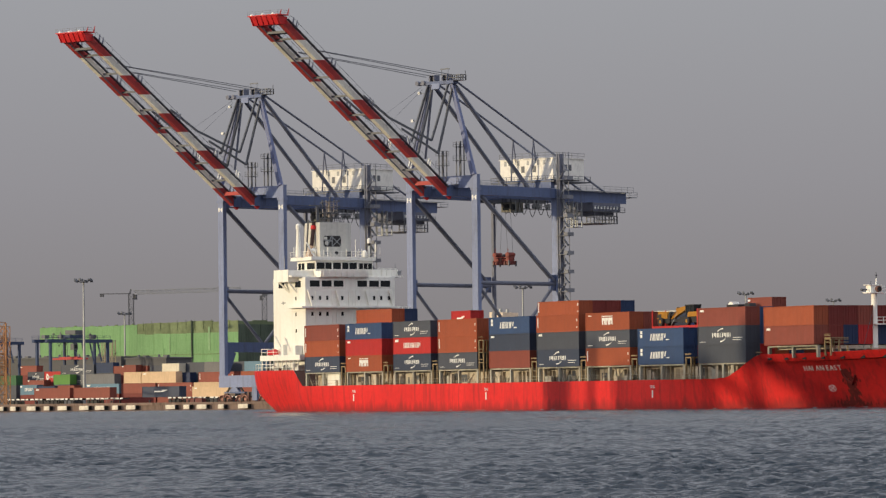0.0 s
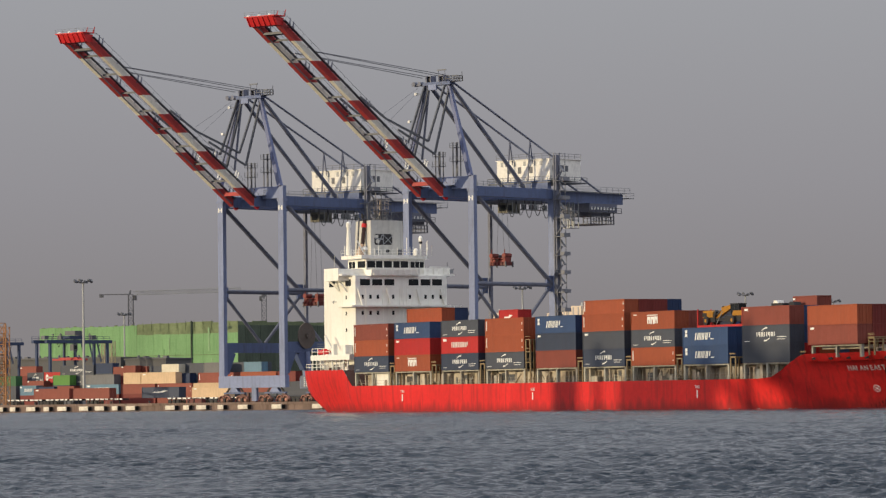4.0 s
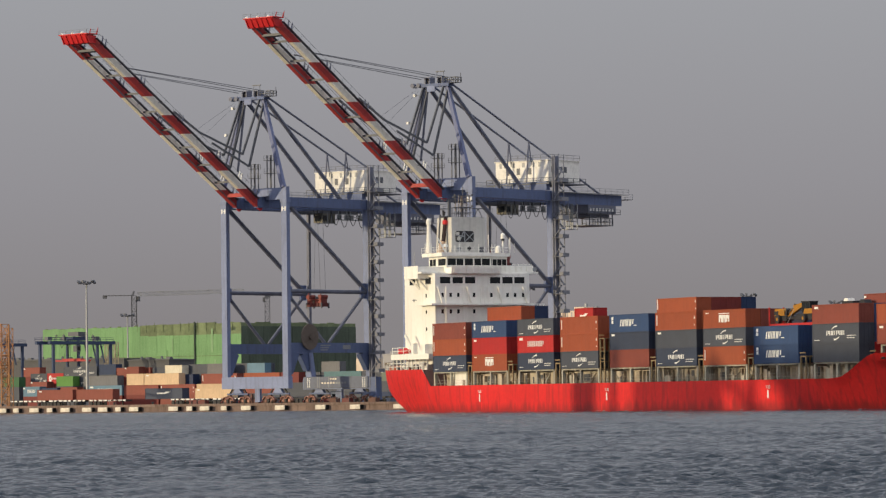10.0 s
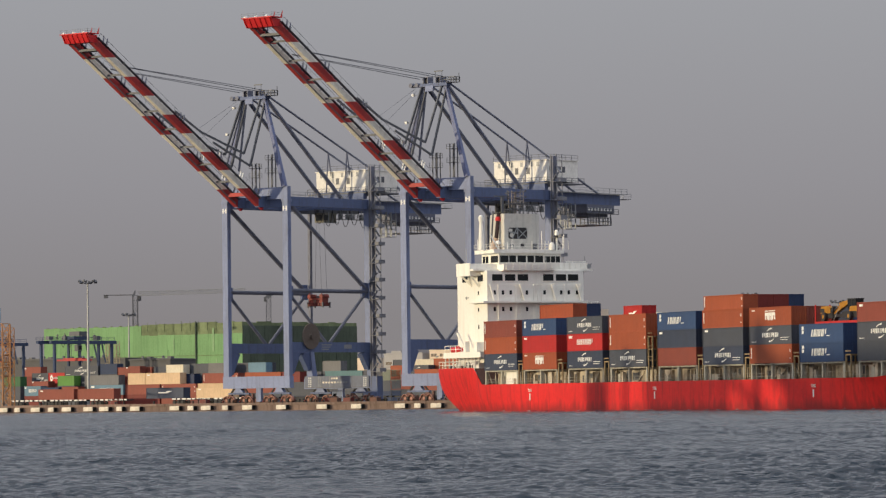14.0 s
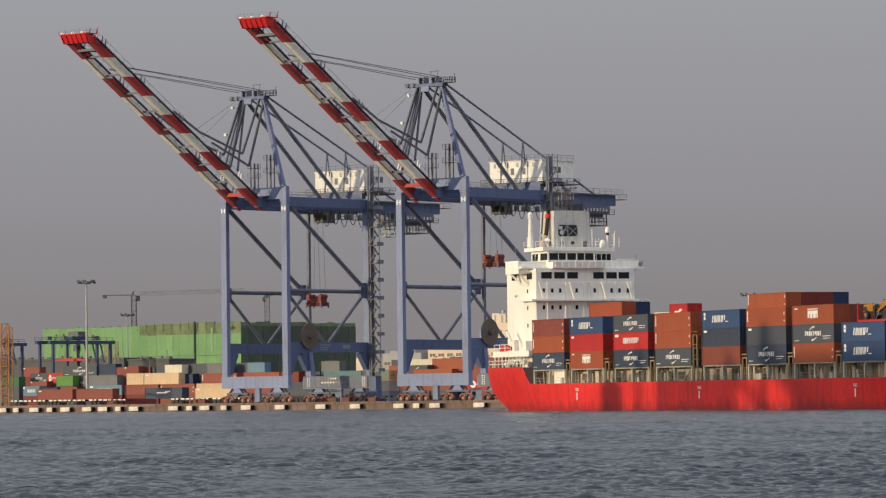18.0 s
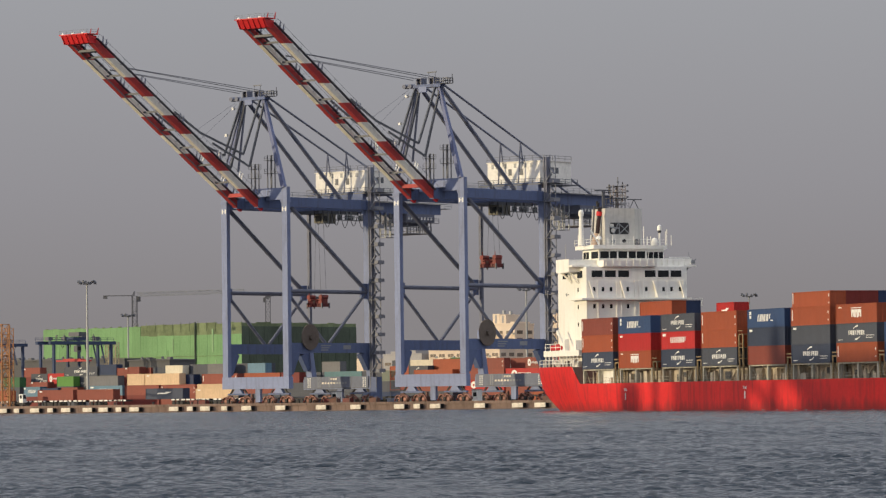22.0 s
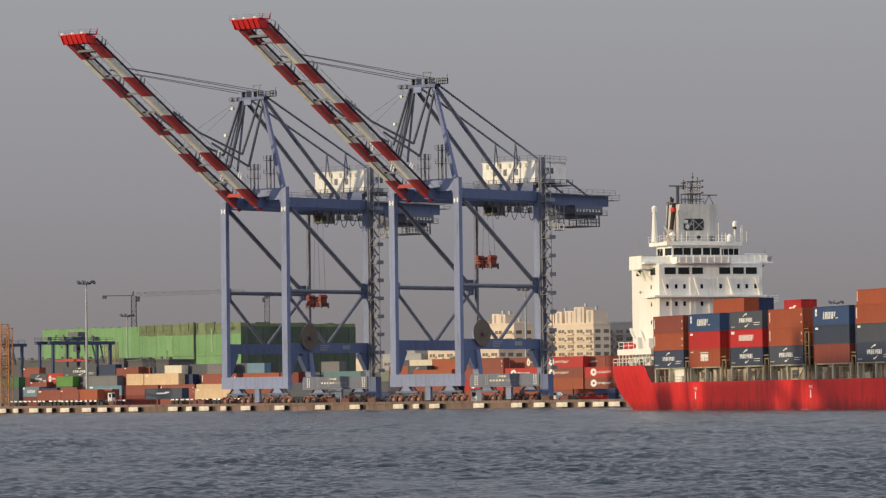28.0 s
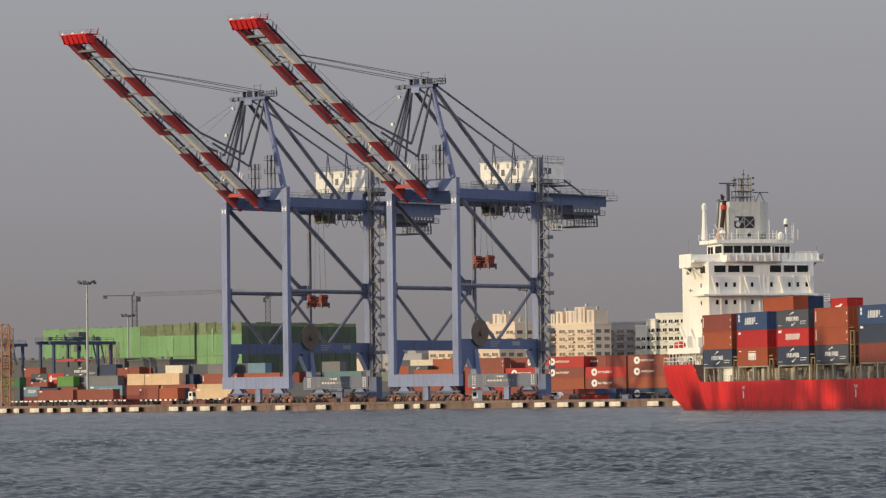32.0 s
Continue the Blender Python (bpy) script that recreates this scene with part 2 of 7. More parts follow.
# ---- mesh tools ----
class Mesh:
    def __init__(self):
        self.v, self.f = [], []

    def box(self, x0, x1, y0, y1, z0, z1, m=None):
        i = len(self.v)
        pts = [(x, y, z) for z in (z0, z1) for y in (y0, y1) for x in (x0, x1)]
        self.v += [tuple(m @ Vector(p)) for p in pts] if m else pts
        self.f += [(i, i + 2, i + 3, i + 1), (i + 4, i + 5, i + 7, i + 6), (i, i + 1, i + 5, i + 4), (i + 2, i + 6, i + 7, i + 3), (i, i + 4, i + 6, i + 2), (i + 1, i + 3, i + 7, i + 5)]
        return self

    def beam(self, p, q, w, h, w2=None, h2=None):
        """Box girder from p to q, w wide (level), h deep; w2, h2 at q."""
        p, q = Vector(p), Vector(q)
        d = (q - p).normalized()
        side = d.cross(Vector((0, 0, 1)))
        side = side.normalized() if side.length > 1e-4 else Vector((1, 0, 0))
        up = side.cross(d).normalized()
        i = len(self.v)
        for c, ww, hh in ((p, w, h), (q, w2 or w, h2 or h)):
            for a, b in ((-1, -1), (1, -1), (1, 1), (-1, 1)):
                self.v.append(tuple(c + side * (a * ww / 2) + up * (b * hh / 2)))
        self.f += [(i + 3, i + 2, i + 1, i), (i + 4, i + 5, i + 6, i + 7)] + [(i + k, i + (k + 1) % 4, i + 4 + (k + 1) % 4, i + 4 + k) for k in range(4)]
        return self

    def tube(self, p, q, r, n=8, r2=None):
        p, q = Vector(p), Vector(q)
        d = (q - p).normalized()
        a = d.orthogonal().normalized()
        b = d.cross(a)
        i = len(self.v)
        for c, rr in ((p, r), (q, r if r2 is None else r2)):
            for k in range(n):
                t = 2 * math.pi * k / n
                self.v.append(tuple(c + a * (rr * math.cos(t)) + b * (rr * math.sin(t))))
        self.f += [tuple(i + n - 1 - k for k in range(n)), tuple(i + n + k for k in range(n))]
        self.f += [(i + k, i + (k + 1) % n, i + n + (k + 1) % n, i + n + k) for k in range(n)]
        return self

    def dome(self, c, r, n=10, rings=4, squash=1.0):
        i = len(self.v)
        for j in range(rings + 1):
            t = math.pi / 2 * j / rings
            for k in range(n):
                p = 2 * math.pi * k / n
                self.v.append((c[0] + r * math.cos(t) * math.cos(p), c[1] + r * math.cos(t) * math.sin(p), c[2] + r * squash * math.sin(t)))
        for j in range(rings):
            for k in range(n):
                self.f.append((i + j * n + k, i + j * n + (k + 1) % n, i + (j + 1) * n + (k + 1) % n, i + (j + 1) * n + k))
        return self

    def prism(self, outline, y0, y1):
        """A flat outline of (x, z), from y0 to y1."""
        i, n = len(self.v), len(outline)
        self.v += [(x, y0, z) for x, z in outline] + [(x, y1, z) for x, z in outline]
        self.f += [tuple(range(i, i + n)), tuple(range(i + 2 * n - 1, i + n - 1, -1))] + [(i + k, i + n + k, i + n + (k + 1) % n, i + (k + 1) % n) for k in range(n)]
        return self

    def extrude_x(self, outline, x0, x1):
        """A flat outline of (y, z), from x0 to x1."""
        i, n = len(self.v), len(outline)
        self.v += [(x0, y, z) for y, z in outline] + [(x1, y, z) for y, z in outline]
        self.f += [tuple(range(i + n - 1, i - 1, -1)), tuple(range(i + n, i + 2 * n))] + [(i + k, i + (k + 1) % n, i + n + (k + 1) % n, i + n + k) for k in range(n)]
        return self

    def rail(self, pts, height=1.1, r=0.035, step=2.0):
        """Handrail with posts along a line of points."""
        for p, q in zip(pts, pts[1:]):
            p, q = Vector(p), Vector(q)
            n = max(1, int((q - p).length / step))
            for k in range(n + 1):
                b = p.lerp(q, k / n)
                self.beam(b, b + Vector((0, 0, height)), r * 2, r * 2)
            for hgt in (height * 0.5, height):
                self.beam(p + Vector((0, 0, hgt)), q + Vector((0, 0, hgt)), r * 2, r * 2)
        return self

    def lattice(self, p, q, w, r, n, level=None):
        """Square lattice mast from p to q, w wide."""
        p, q = Vector(p), Vector(q)
        d = (q - p).normalized()
        a = Vector((1, 0, 0)) if abs(d.z) > 0.7 else Vector((0, 0, 1))
        b = d.cross(a).normalized()
        a = b.cross(d).normalized()
        cs = [a * (s * w / 2) + b * (t * w / 2) for s, t in ((-1, -1), (1, -1), (1, 1), (-1, 1))]
        for c in cs:
            self.beam(p + c, q + c, r * 2, r * 2)
        for k in range(n):
            s, e = p.lerp(q, k / n), p.lerp(q, (k + 1) / n)
            for j in range(4):
                c, c2 = cs[j], cs[(j + 1) % 4]
                self.beam(s + (c if k % 2 else c2), e + (c2 if k % 2 else c), r * 1.3, r * 1.3)
                self.beam(e + c, e + c2, r * 1.3, r * 1.3)
        return self

    def data(self, name, material, smooth=False):
        me = bpy.data.meshes.new(name)
        me.from_pydata(self.v, [], self.f)
        me.materials.append(material)
        if smooth:
            me.shade_smooth()
        me.update()
        return me


def part(name, mesh, material, parent, label="", at=None):
    ob = new(name, mesh.data(name, material) if isinstance(mesh, Mesh) else mesh)
    ob.parent = parent
    if at is not None:
        ob.matrix_basis = at
    if label:
        ob["label"] = label
    return ob


def thing(name, m, label, category, group="", kind="", mesh=None, material=None):
    ob = new(name, mesh.data(name, material) if mesh else None)
    ob.matrix_basis = m
    return tagged(ob, label, category, group, kind)


# ---- water, quay and ground ----
def water_material():
    m = bpy.data.materials.new("harbour_water")
    m.use_nodes = True
    n, l = m.node_tree.nodes, m.node_tree.links
    b = n["Principled BSDF"]
    b.inputs["Base Color"].default_value = (0.010, 0.020, 0.033, 1)
    b.inputs["Roughness"].default_value = 0.12
    b.inputs["IOR"].default_value = 1.33
    tc = n.new("ShaderNodeTexCoord")
    mp = n.new("ShaderNodeMapping")
    mp.inputs["Scale"].default_value = (1.0, 1.6, 1.0)
    a, c = n.new("ShaderNodeTexNoise"), n.new("ShaderNodeTexNoise")
    a.inputs["Scale"].default_value, a.inputs["Detail"].default_value = 1.6, 6
    c.inputs["Scale"].default_value, c.inputs["Detail"].default_value = 0.22, 4
    add = n.new("ShaderNodeMath")
    add.operation = "ADD"
    bp = n.new("ShaderNodeBump")
    bp.inputs["Strength"].default_value, bp.inputs["Distance"].default_value = 1.0, 0.3
    f = n.new("ShaderNodeTexNoise")
    f.inputs["Scale"].default_value, f.inputs["Detail"].default_value = 5.5, 3
    fw = n.new("ShaderNodeMath")
    fw.operation = "MULTIPLY_ADD"
    fw.inputs[1].default_value = 0.3
    l.new(mp.outputs[0], f.inputs["Vector"])
    l.new(f.outputs[0], fw.inputs[0])
    l.new(a.outputs[0], fw.inputs[2])
    l.new(tc.outputs["Object"], mp.inputs[0])
    l.new(mp.outputs[0], a.inputs["Vector"])
    l.new(mp.outputs[0], c.inputs["Vector"])
    l.new(fw.outputs[0], add.inputs[0])
    l.new(c.outputs[0], add.inputs[1])
    l.new(add.outputs[0], bp.inputs["Height"])
    l.new(bp.outputs[0], b.inputs["Normal"])
    return m


def waves(x, y, spacing):
    """Height of a short-crested wind sea: low swell, peaked wavelets, and ruffled patches."""
    rng = np.random.default_rng(7)
    z = np.zeros_like(x)
    for k in range(80):
        lam = 0.2 * (3.0 / 0.2) ** (rng.random() ** 1.4)
        ang = radians(264) + rng.normal(0, 0.5)
        amp = 0.0088 * (lam ** 0.9 if lam < 0.6 else 0.631 * (lam / 0.6) ** 0.42)
        ph = rng.random() * 6.283
        fade = np.clip((lam / spacing - 1.7) / 1.4, 0, 1)
        arg = (x * math.cos(ang) + y * math.sin(ang)) * 6.2832 / lam + ph
        z += fade * amp * (np.sin(arg) + 0.4 * np.sin(2 * arg + 1.4))
    gust = 1.0 + 0.35 * np.sin(x * 0.11 + y * 0.021 + 1.0) * np.sin(y * 0.037 + 0.4) + 0.35 * np.sin(x * 0.27 + y * 0.05) * np.sin(y * 0.083 + x * 0.04) + 0.25 * np.sin(x * 0.62 - y * 0.17) * np.sin(y * 0.19)
    return z * np.clip(gust, 0.4, 1.5)


def build_water():
    wm = water_material()
    ys = np.concatenate([66.0 * np.exp(np.linspace(0, math.log(330 / 66.0), 1450)), 330 * np.exp(np.linspace(0, math.log(1150 / 330.0), 900))[1:]])
    ss = np.linspace(-1.0, 1.0, 560)
    Y, S = np.meshgrid(ys, ss, indexing="ij")
    X = (Y * 0.106 + 7.0) * S
    Z = waves(X, Y, np.maximum(Y * 0.0010, 0.055))
    nv, nu = Y.shape
    co = np.stack([X, Y, Z], -1).reshape(-1, 3)
    idx = np.arange(nv * nu).reshape(nv, nu)
    quads = np.stack([idx[:-1, :-1], idx[:-1, 1:], idx[1:, 1:], idx[1:, :-1]], -1).reshape(-1, 4)
    me = bpy.data.meshes.new("water")
    me.vertices.add(len(co))
    me.vertices.foreach_set("co", co.ravel())
    me.loops.add(quads.size)
    me.loops.foreach_set("vertex_index", quads.ravel())
    me.polygons.add(len(quads))
    me.polygons.foreach_set("loop_start", np.arange(0, quads.size, 4))
    me.polygons.foreach_set("loop_total", np.full(len(quads), 4))
    me.update()
    me.shade_smooth()
    me.materials.append(wm)
    w = tagged(new("water", me), "choppy grey-green harbour water with short wind waves", "water", kind="structure")
    far = Mesh()
    far.v = [(-4500, -600, -0.4), (4500, -600, -0.4), (4500, 4500, -0.4), (-4500, 4500, -0.4)]
    far.f = [(0, 1, 2, 3)]
    o = thing("water_far", Matrix(), "wide grey harbour water under a hazy sky", "water", kind="structure", mesh=far, material=wm)
    return w


water = build_water()


def build_quay():
    g = Mesh()
    g.box(-900, 900, -3.0, 1800, -6, ZQ)
    thing("ground", quay(0, 0, 0), "grey concrete terminal apron behind the quay edge", "ground", kind="structure", mesh=g, material=apron_mat)
    wall = thing("quay_wall", quay(0, 0, 0), "stained brown concrete quay wall above the water", "quay", kind="structure")
    for k in range(-20, 30):
        part("concrete_panel", Mesh().box(k * 9 + 0.02, k * 9 + 8.98, -3.32, -3.002, -1.5, ZQ - 0.42), concrete, wall)
        part("cope_block", Mesh().box(k * 9 + 0.015, k * 9 + 8.985, -3.5, -2.2, ZQ - 0.4, ZQ + 0.16), concrete, wall)
    rail = Mesh()
    for v in (0.5, 28.1):
        rail.box(-300, 300, v - 0.06, v + 0.06, ZQ + 0.002, ZQ + 0.1)
    thing("crane_rails", quay(0, 0, 0), "steel crane rails set in the apron", "rail", kind="structure", mesh=rail, material=steel_dark)


build_quay()


# ---- ship-to-shore cranes ----
def build_crane(drop):
    c = thing("quay_crane", quay(0, 0, 0), "blue ship-to-shore gantry crane with raised red-white boom", "crane", "quay cranes")
    S, G = 18.0, 27.5
    for u, v in ((0, 0), (S, 0), (0, G), (S, G)):
        leg = Mesh()
        cap = 49.4 if v == 0 else 47.2
        if v == 0:
            leg.box(u - 0.7, u + 0.86, -0.06, 1.06, 7.6, cap)
        else:
            leg.box(u - (0.3 if u == 0 else 0.7), u + 0.95, G - 0.06, G + 1.06, 13.0, 17.2 if u == 0 else cap)
            if u == 0:
                # this landward leg is slimmer and darker above 17.2 m
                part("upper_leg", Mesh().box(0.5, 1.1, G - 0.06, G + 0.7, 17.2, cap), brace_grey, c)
            leg.beam((u + 0.2, G + 0.5, 13.2), (u + 0.2, G + 1.4, 7.0), 1.6, 1.15, 1.6, 1.7)
        part("leg", leg, crane_blue, c)
        if v == 0:
            part("leg_collar", Mesh().box(u - 0.86, u + 1.02, -0.2, 1.2, 46.0, 46.6), crane_blue, c)
            mk = Mesh()
            for dx in (-0.52, 0.34):
                mk.box(u + dx, u + dx + 0.34, -0.085, -0.062, 44.0, 45.0)
            mk.box(u - 0.1, u + 0.26, -0.085, -0.062, 44.4, 44.62)
            part("leg_mark", mk, white_mark, c, "white painted mark")
    part("sill_beam", Mesh().box(-0.85, S + 0.95, -0.12, 1.3, 4.95, 7.58), crane_blue, c)
    part("sill_beam", Mesh().box(-0.95, S + 0.95, G - 0.2, G + 2.2, 4.75, 7.1), crane_blue, c)
    for u in (0, S):
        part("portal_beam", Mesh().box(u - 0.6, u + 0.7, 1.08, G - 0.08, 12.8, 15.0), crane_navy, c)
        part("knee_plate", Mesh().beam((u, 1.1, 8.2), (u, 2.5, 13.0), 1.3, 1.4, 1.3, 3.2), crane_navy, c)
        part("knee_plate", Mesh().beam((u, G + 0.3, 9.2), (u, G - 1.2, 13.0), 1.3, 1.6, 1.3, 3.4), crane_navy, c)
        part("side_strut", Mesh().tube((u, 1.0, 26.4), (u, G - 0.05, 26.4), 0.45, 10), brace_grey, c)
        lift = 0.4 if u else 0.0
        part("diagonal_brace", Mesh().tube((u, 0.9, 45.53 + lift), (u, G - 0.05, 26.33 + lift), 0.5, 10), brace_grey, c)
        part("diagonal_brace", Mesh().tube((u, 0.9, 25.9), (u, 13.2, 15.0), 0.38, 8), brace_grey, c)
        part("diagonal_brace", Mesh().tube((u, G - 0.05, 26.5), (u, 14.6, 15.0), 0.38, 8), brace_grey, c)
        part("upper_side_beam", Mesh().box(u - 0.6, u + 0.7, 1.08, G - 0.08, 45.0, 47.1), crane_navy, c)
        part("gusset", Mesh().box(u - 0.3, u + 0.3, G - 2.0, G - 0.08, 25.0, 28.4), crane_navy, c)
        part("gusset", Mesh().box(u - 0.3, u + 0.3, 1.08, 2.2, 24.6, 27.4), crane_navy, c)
    part("top_cross_beam", Mesh().box(0.88, S - 0.72, -0.04, 1.3, 46.6, 49.2), crane_blue, c)
    part("top_cross_beam", Mesh().box(0.97, S - 0.72, G - 0.04, G + 1.2, 47.3, 49.2), crane_navy, c)
    for u in (5.9, 12.1):
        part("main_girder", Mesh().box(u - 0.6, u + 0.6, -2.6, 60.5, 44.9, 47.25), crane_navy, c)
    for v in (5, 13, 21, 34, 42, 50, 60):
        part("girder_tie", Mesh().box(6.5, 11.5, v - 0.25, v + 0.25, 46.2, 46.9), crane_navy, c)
    wk = Mesh()
    for u0, u1 in ((4.0, 5.3), (12.7, 14.0)):
        wk.box(u0, u1, -1.0, 61.5, 47.3, 47.4)
        uu = u0 if u0 < 9 else u1
        wk.rail([(uu, -1, 47.4), (uu, 26, 47.4)])
        wk.rail([(uu, 40, 47.4), (uu, 61.5, 47.4)])
    wk.box(3.6, 14.4, 60.5, 62.4, 46.2, 46.35)
    wk.rail([(3.6, 62.4, 46.35), (14.4, 62.4, 46.35)])
    part("walkway", wk, steel_grey, c)
    # boom, raised
    H, T = Vector((0, -3.1, 46.25)), Vector((0, -54.0, 78.9))
    d = (T - H).normalized()
    Ln = (T - H).length
    up = Vector((0, -d.z, d.y)) if Vector((0, -d.z, d.y)).z > 0 else Vector((0, d.z, -d.y))
    cuts = [-1.1 + 7.03 * k for k in range(9)] + [Ln]
    for u in (5.9, 12.1):
        for k in range(9):                # stripes cut askew on the box girder
            m = Mesh()
            lean = [0.0 if q in (0, 9) else 2.1 for q in (k, k + 1)]
            for (s0, ln) in ((cuts[k], lean[0]), (cuts[k + 1], lean[1])):
                for du, h in ((-0.52, -0.72), (0.52, -0.72), (0.52, 0.76), (-0.52, 0.76)):
                    m.v.append(tuple(H + Vector((u + du, 0, 0)) + d * (s0 - (ln if h > 0 else 0)) + up * h))
            m.f = [(3, 2, 1, 0), (4, 5, 6, 7)] + [(q, (q + 1) % 4, 4 + (q + 1) % 4, 4 + q) for q in range(4)]
            part("boom_section", m, crane_red if k % 2 == 0 else crane_white, c)
        foot = H + Vector((u, 0, 0)) - d * 1.1
        part("hinge_lug", Mesh().beam(foot, foot - d * 1.7 - up * 0.25, 0.6, 1.3, 0.6, 0.6), tip_red, c)
        part("trolley_rail", Mesh().beam(H + Vector((u + (0.64 if u < 9 else -0.64), 0, 0)) - up * 0.55, T + Vector((u + (0.64 if u < 9 else -0.64), 0, 0)) - up * 0.6, 0.2, 0.16), brace_grey, c)
    part("boom_cross_beam", Mesh().beam(H + d * 2.6 + Vector((6.42, 0, 0)), H + d * 2.6 + Vector((11.58, 0, 0)), 1.3, 0.8), crane_red, c)
    part("boom_cross_beam", Mesh().beam(H + d * 57.0 + Vector((6.42, 0, 0)), H + d * 57.0 + Vector((11.58, 0, 0)), 2.6, 0.5), steel_dark, c)
    for k in range(1, 9):
        p = H + d * (Ln * k / 9 + 1.0)
        part("boom_tie", Mesh().beam(p + Vector((6.42, 0, 0)), p + Vector((11.58, 0, 0)), 0.3, 0.4), steel_dark, c)
    for sx, u in ((14.5, 6.9), (15.2, 11.2), (28.4, 7.0), (49.0, 6.9), (50.0, 11.2)):
        p = H + d * sx + Vector((u, 0, 0)) + up * 0.9
        part("boom_floodlight", Mesh().box(p.x - 0.35, p.x + 0.35, p.y - 0.3, p.y + 0.3, p.z - 0.3, p.z + 0.25), white_mark, c, "white floodlight housing")
    for sx in (13.4, 5.4):
        for u in (6.4, 11.6):
            p = H + d * sx + Vector((u, 0, 0)) + up * 0.7
            part("stay_bracket", Mesh().beam(p, p + up * 2.6 + d * 0.6, 0.22, 0.3).beam(p + d * 0.8, p + d * 1.4 + up * 2.6, 0.22, 0.3), white_mark, c, "pale stay bracket")
    for k in range(7):
        p = H + d * (9 + k * 7.0)
        for u in (5.9, 12.1):
            part("boom_bracket", Mesh().beam(p + Vector((u + 0.5, 0, 0)) + up * 0.5, p + Vector((u + 1.3, 0.1, 0)) + up * 0.9, 0.14, 0.14), steel_dark, c)
    bw = Mesh()
    for u in (7.1, 13.3):
        p0, p1 = H + Vector((u, 0, 0)) + up * 0.6, T + Vector((u, 0, 0)) + up * 0.6
        bw.beam(p0, p1, 0.7, 0.12)
        bw.beam(p0 + up * 1.0 + Vector((0.35, 0, 0)), p1 + up * 1.0 + Vector((0.35, 0, 0)), 0.05, 0.05)
        for k in range(21):
            p = p0.lerp(p1, k / 20) + Vector((0.35, 0, 0))
            bw.beam(p, p + up * 1.0, 0.04, 0.04)
    part("boom_walkway", bw, steel_dark, c)
    for k in range(0, 9, 2):
        for u in (6.5, 12.7):
            p = H + Vector((u, 0, 0)) + d * (cuts[k] + 1.6) + up * 0.7
            part("lug", Mesh().beam(p, p + up * 1.9 + d * 0.6, 0.26, 0.45, 0.12, 0.12).beam(p + d * 1.1, p + d * 1.8 + up * 1.8, 0.26, 0.45, 0.12, 0.12), brace_grey, c)
    tp = Mesh().extrude_x([(T.y - 2.3, T.z + 1.25), (T.y - 1.2, T.z - 0.55), (T.y + 0.7, T.z - 0.55), (T.y + 0.8, T.z + 1.0)], 5.2, 12.8)
    tp.extrude_x([(T.y - 2.5, T.z + 1.25), (T.y + 1.0, T.z + 1.25), (T.y + 1.0, T.z + 1.45), (T.y - 2.5, T.z + 1.45)], 4.9, 13.1)
    part("boom_tip", tp, tip_red, c, "bright red boom tip platform")
    for k in range(6):
        u = 5.4 + k * 1.4
        part("tip_rib", Mesh().extrude_x([(T.y - 2.45, T.z + 1.24), (T.y - 1.5, T.z - 0.55), (T.y - 1.18, T.z - 0.55), (T.y - 2.25, T.z + 1.24)], u, u + 0.16), tip_red, c)
    tr = Mesh().rail([T + Vector((4.9, -2.4, 1.45)), T + Vector((13.1, -2.4, 1.45)), T + Vector((13.1, 1.0, 1.45))], 0.8, 0.02)
    part("tip_railing", tr, steel_dark, c)
    for u in (10.8, 12.9):
        part("tip_post", Mesh().beam(T + Vector((u, 0.8, 1.4)), T + Vector((u + 0.3, 1.0, 2.7)), 0.28, 0.28, 0.12, 0.12), crane_red, c)
    for u in (5.6, 8.6, 11.4):
        part("tip_lamp", Mesh().dome(tuple(T + Vector((u, -1.9, 1.46))), 0.42, 8, 3), white_mark, c, "white lamp housing")
    # pylon and stays
    AP = 69.6
    for u0, u1 in ((0.0, 6.6), (S, 12.2)):
        part("pylon_leg", Mesh().beam((u0, 0, 49.3), (u1, 0, AP), 0.95, 0.95, 0.8, 0.8), pylon_blue, c)
        part("back_stay", Mesh().tube((u1, 0.4, AP - 0.3), (u1, 26, 47.3), 0.46, 10), brace_grey, c)
        part("back_stay", Mesh().tube((u1 + 0.2, 0.4, AP + 0.3), (u1 + 0.2, 53, 47.3), 0.24, 8), brace_grey, c)
        ps = Mesh().tube((u1, 27.0, 49.2), (u1 + 0.2, 27.6, 58.2), 0.16, 6).tube((u1, 29.5, 49.2), (u1 + 0.2, 27.6, 58.2), 0.14, 6)
        part("stay_prop", ps, brace_grey, c)
        # folded fore stays between apex and boom
        fs = Mesh()
        e1, e2 = Vector((u1 - 0.4, -6.4, 56.6)), Vector((u1 + 0.4, -5.2, 53.9))
        fs.beam((u1 - 0.4, -0.5, AP - 0.5), e1, 0.3, 0.5)
        fs.beam((u1 + 0.4, 0.2, AP - 0.5), e2, 0.3, 0.5)
        fs.beam(e1, (u1 - 0.4, -20.2, 60.8), 0.26, 0.42)
        fs.beam(e2, (u1 + 0.4, -17.2, 58.6), 0.26, 0.42)
        fs.beam((u1 - 0.4, -20.2, 60.8), (u1 - 0.4, -28.4, 65.0), 0.26, 0.42)
        part("fore_stay", fs, steel_dark, c, "folded dark steel fore stay")
        if u1 < 9:
            for du, v1, z1 in ((-0.8, -6.6, 51.6), (0.0, -5.4, 52.4), (0.8, -3.2, 53.0)):
                part("mast_strut", Mesh().beam((u1 + du * 0.5, 0, AP - 0.4), (u1 + du, v1, z1), 0.35, 0.35), brace_grey, c)
        rp = Mesh()
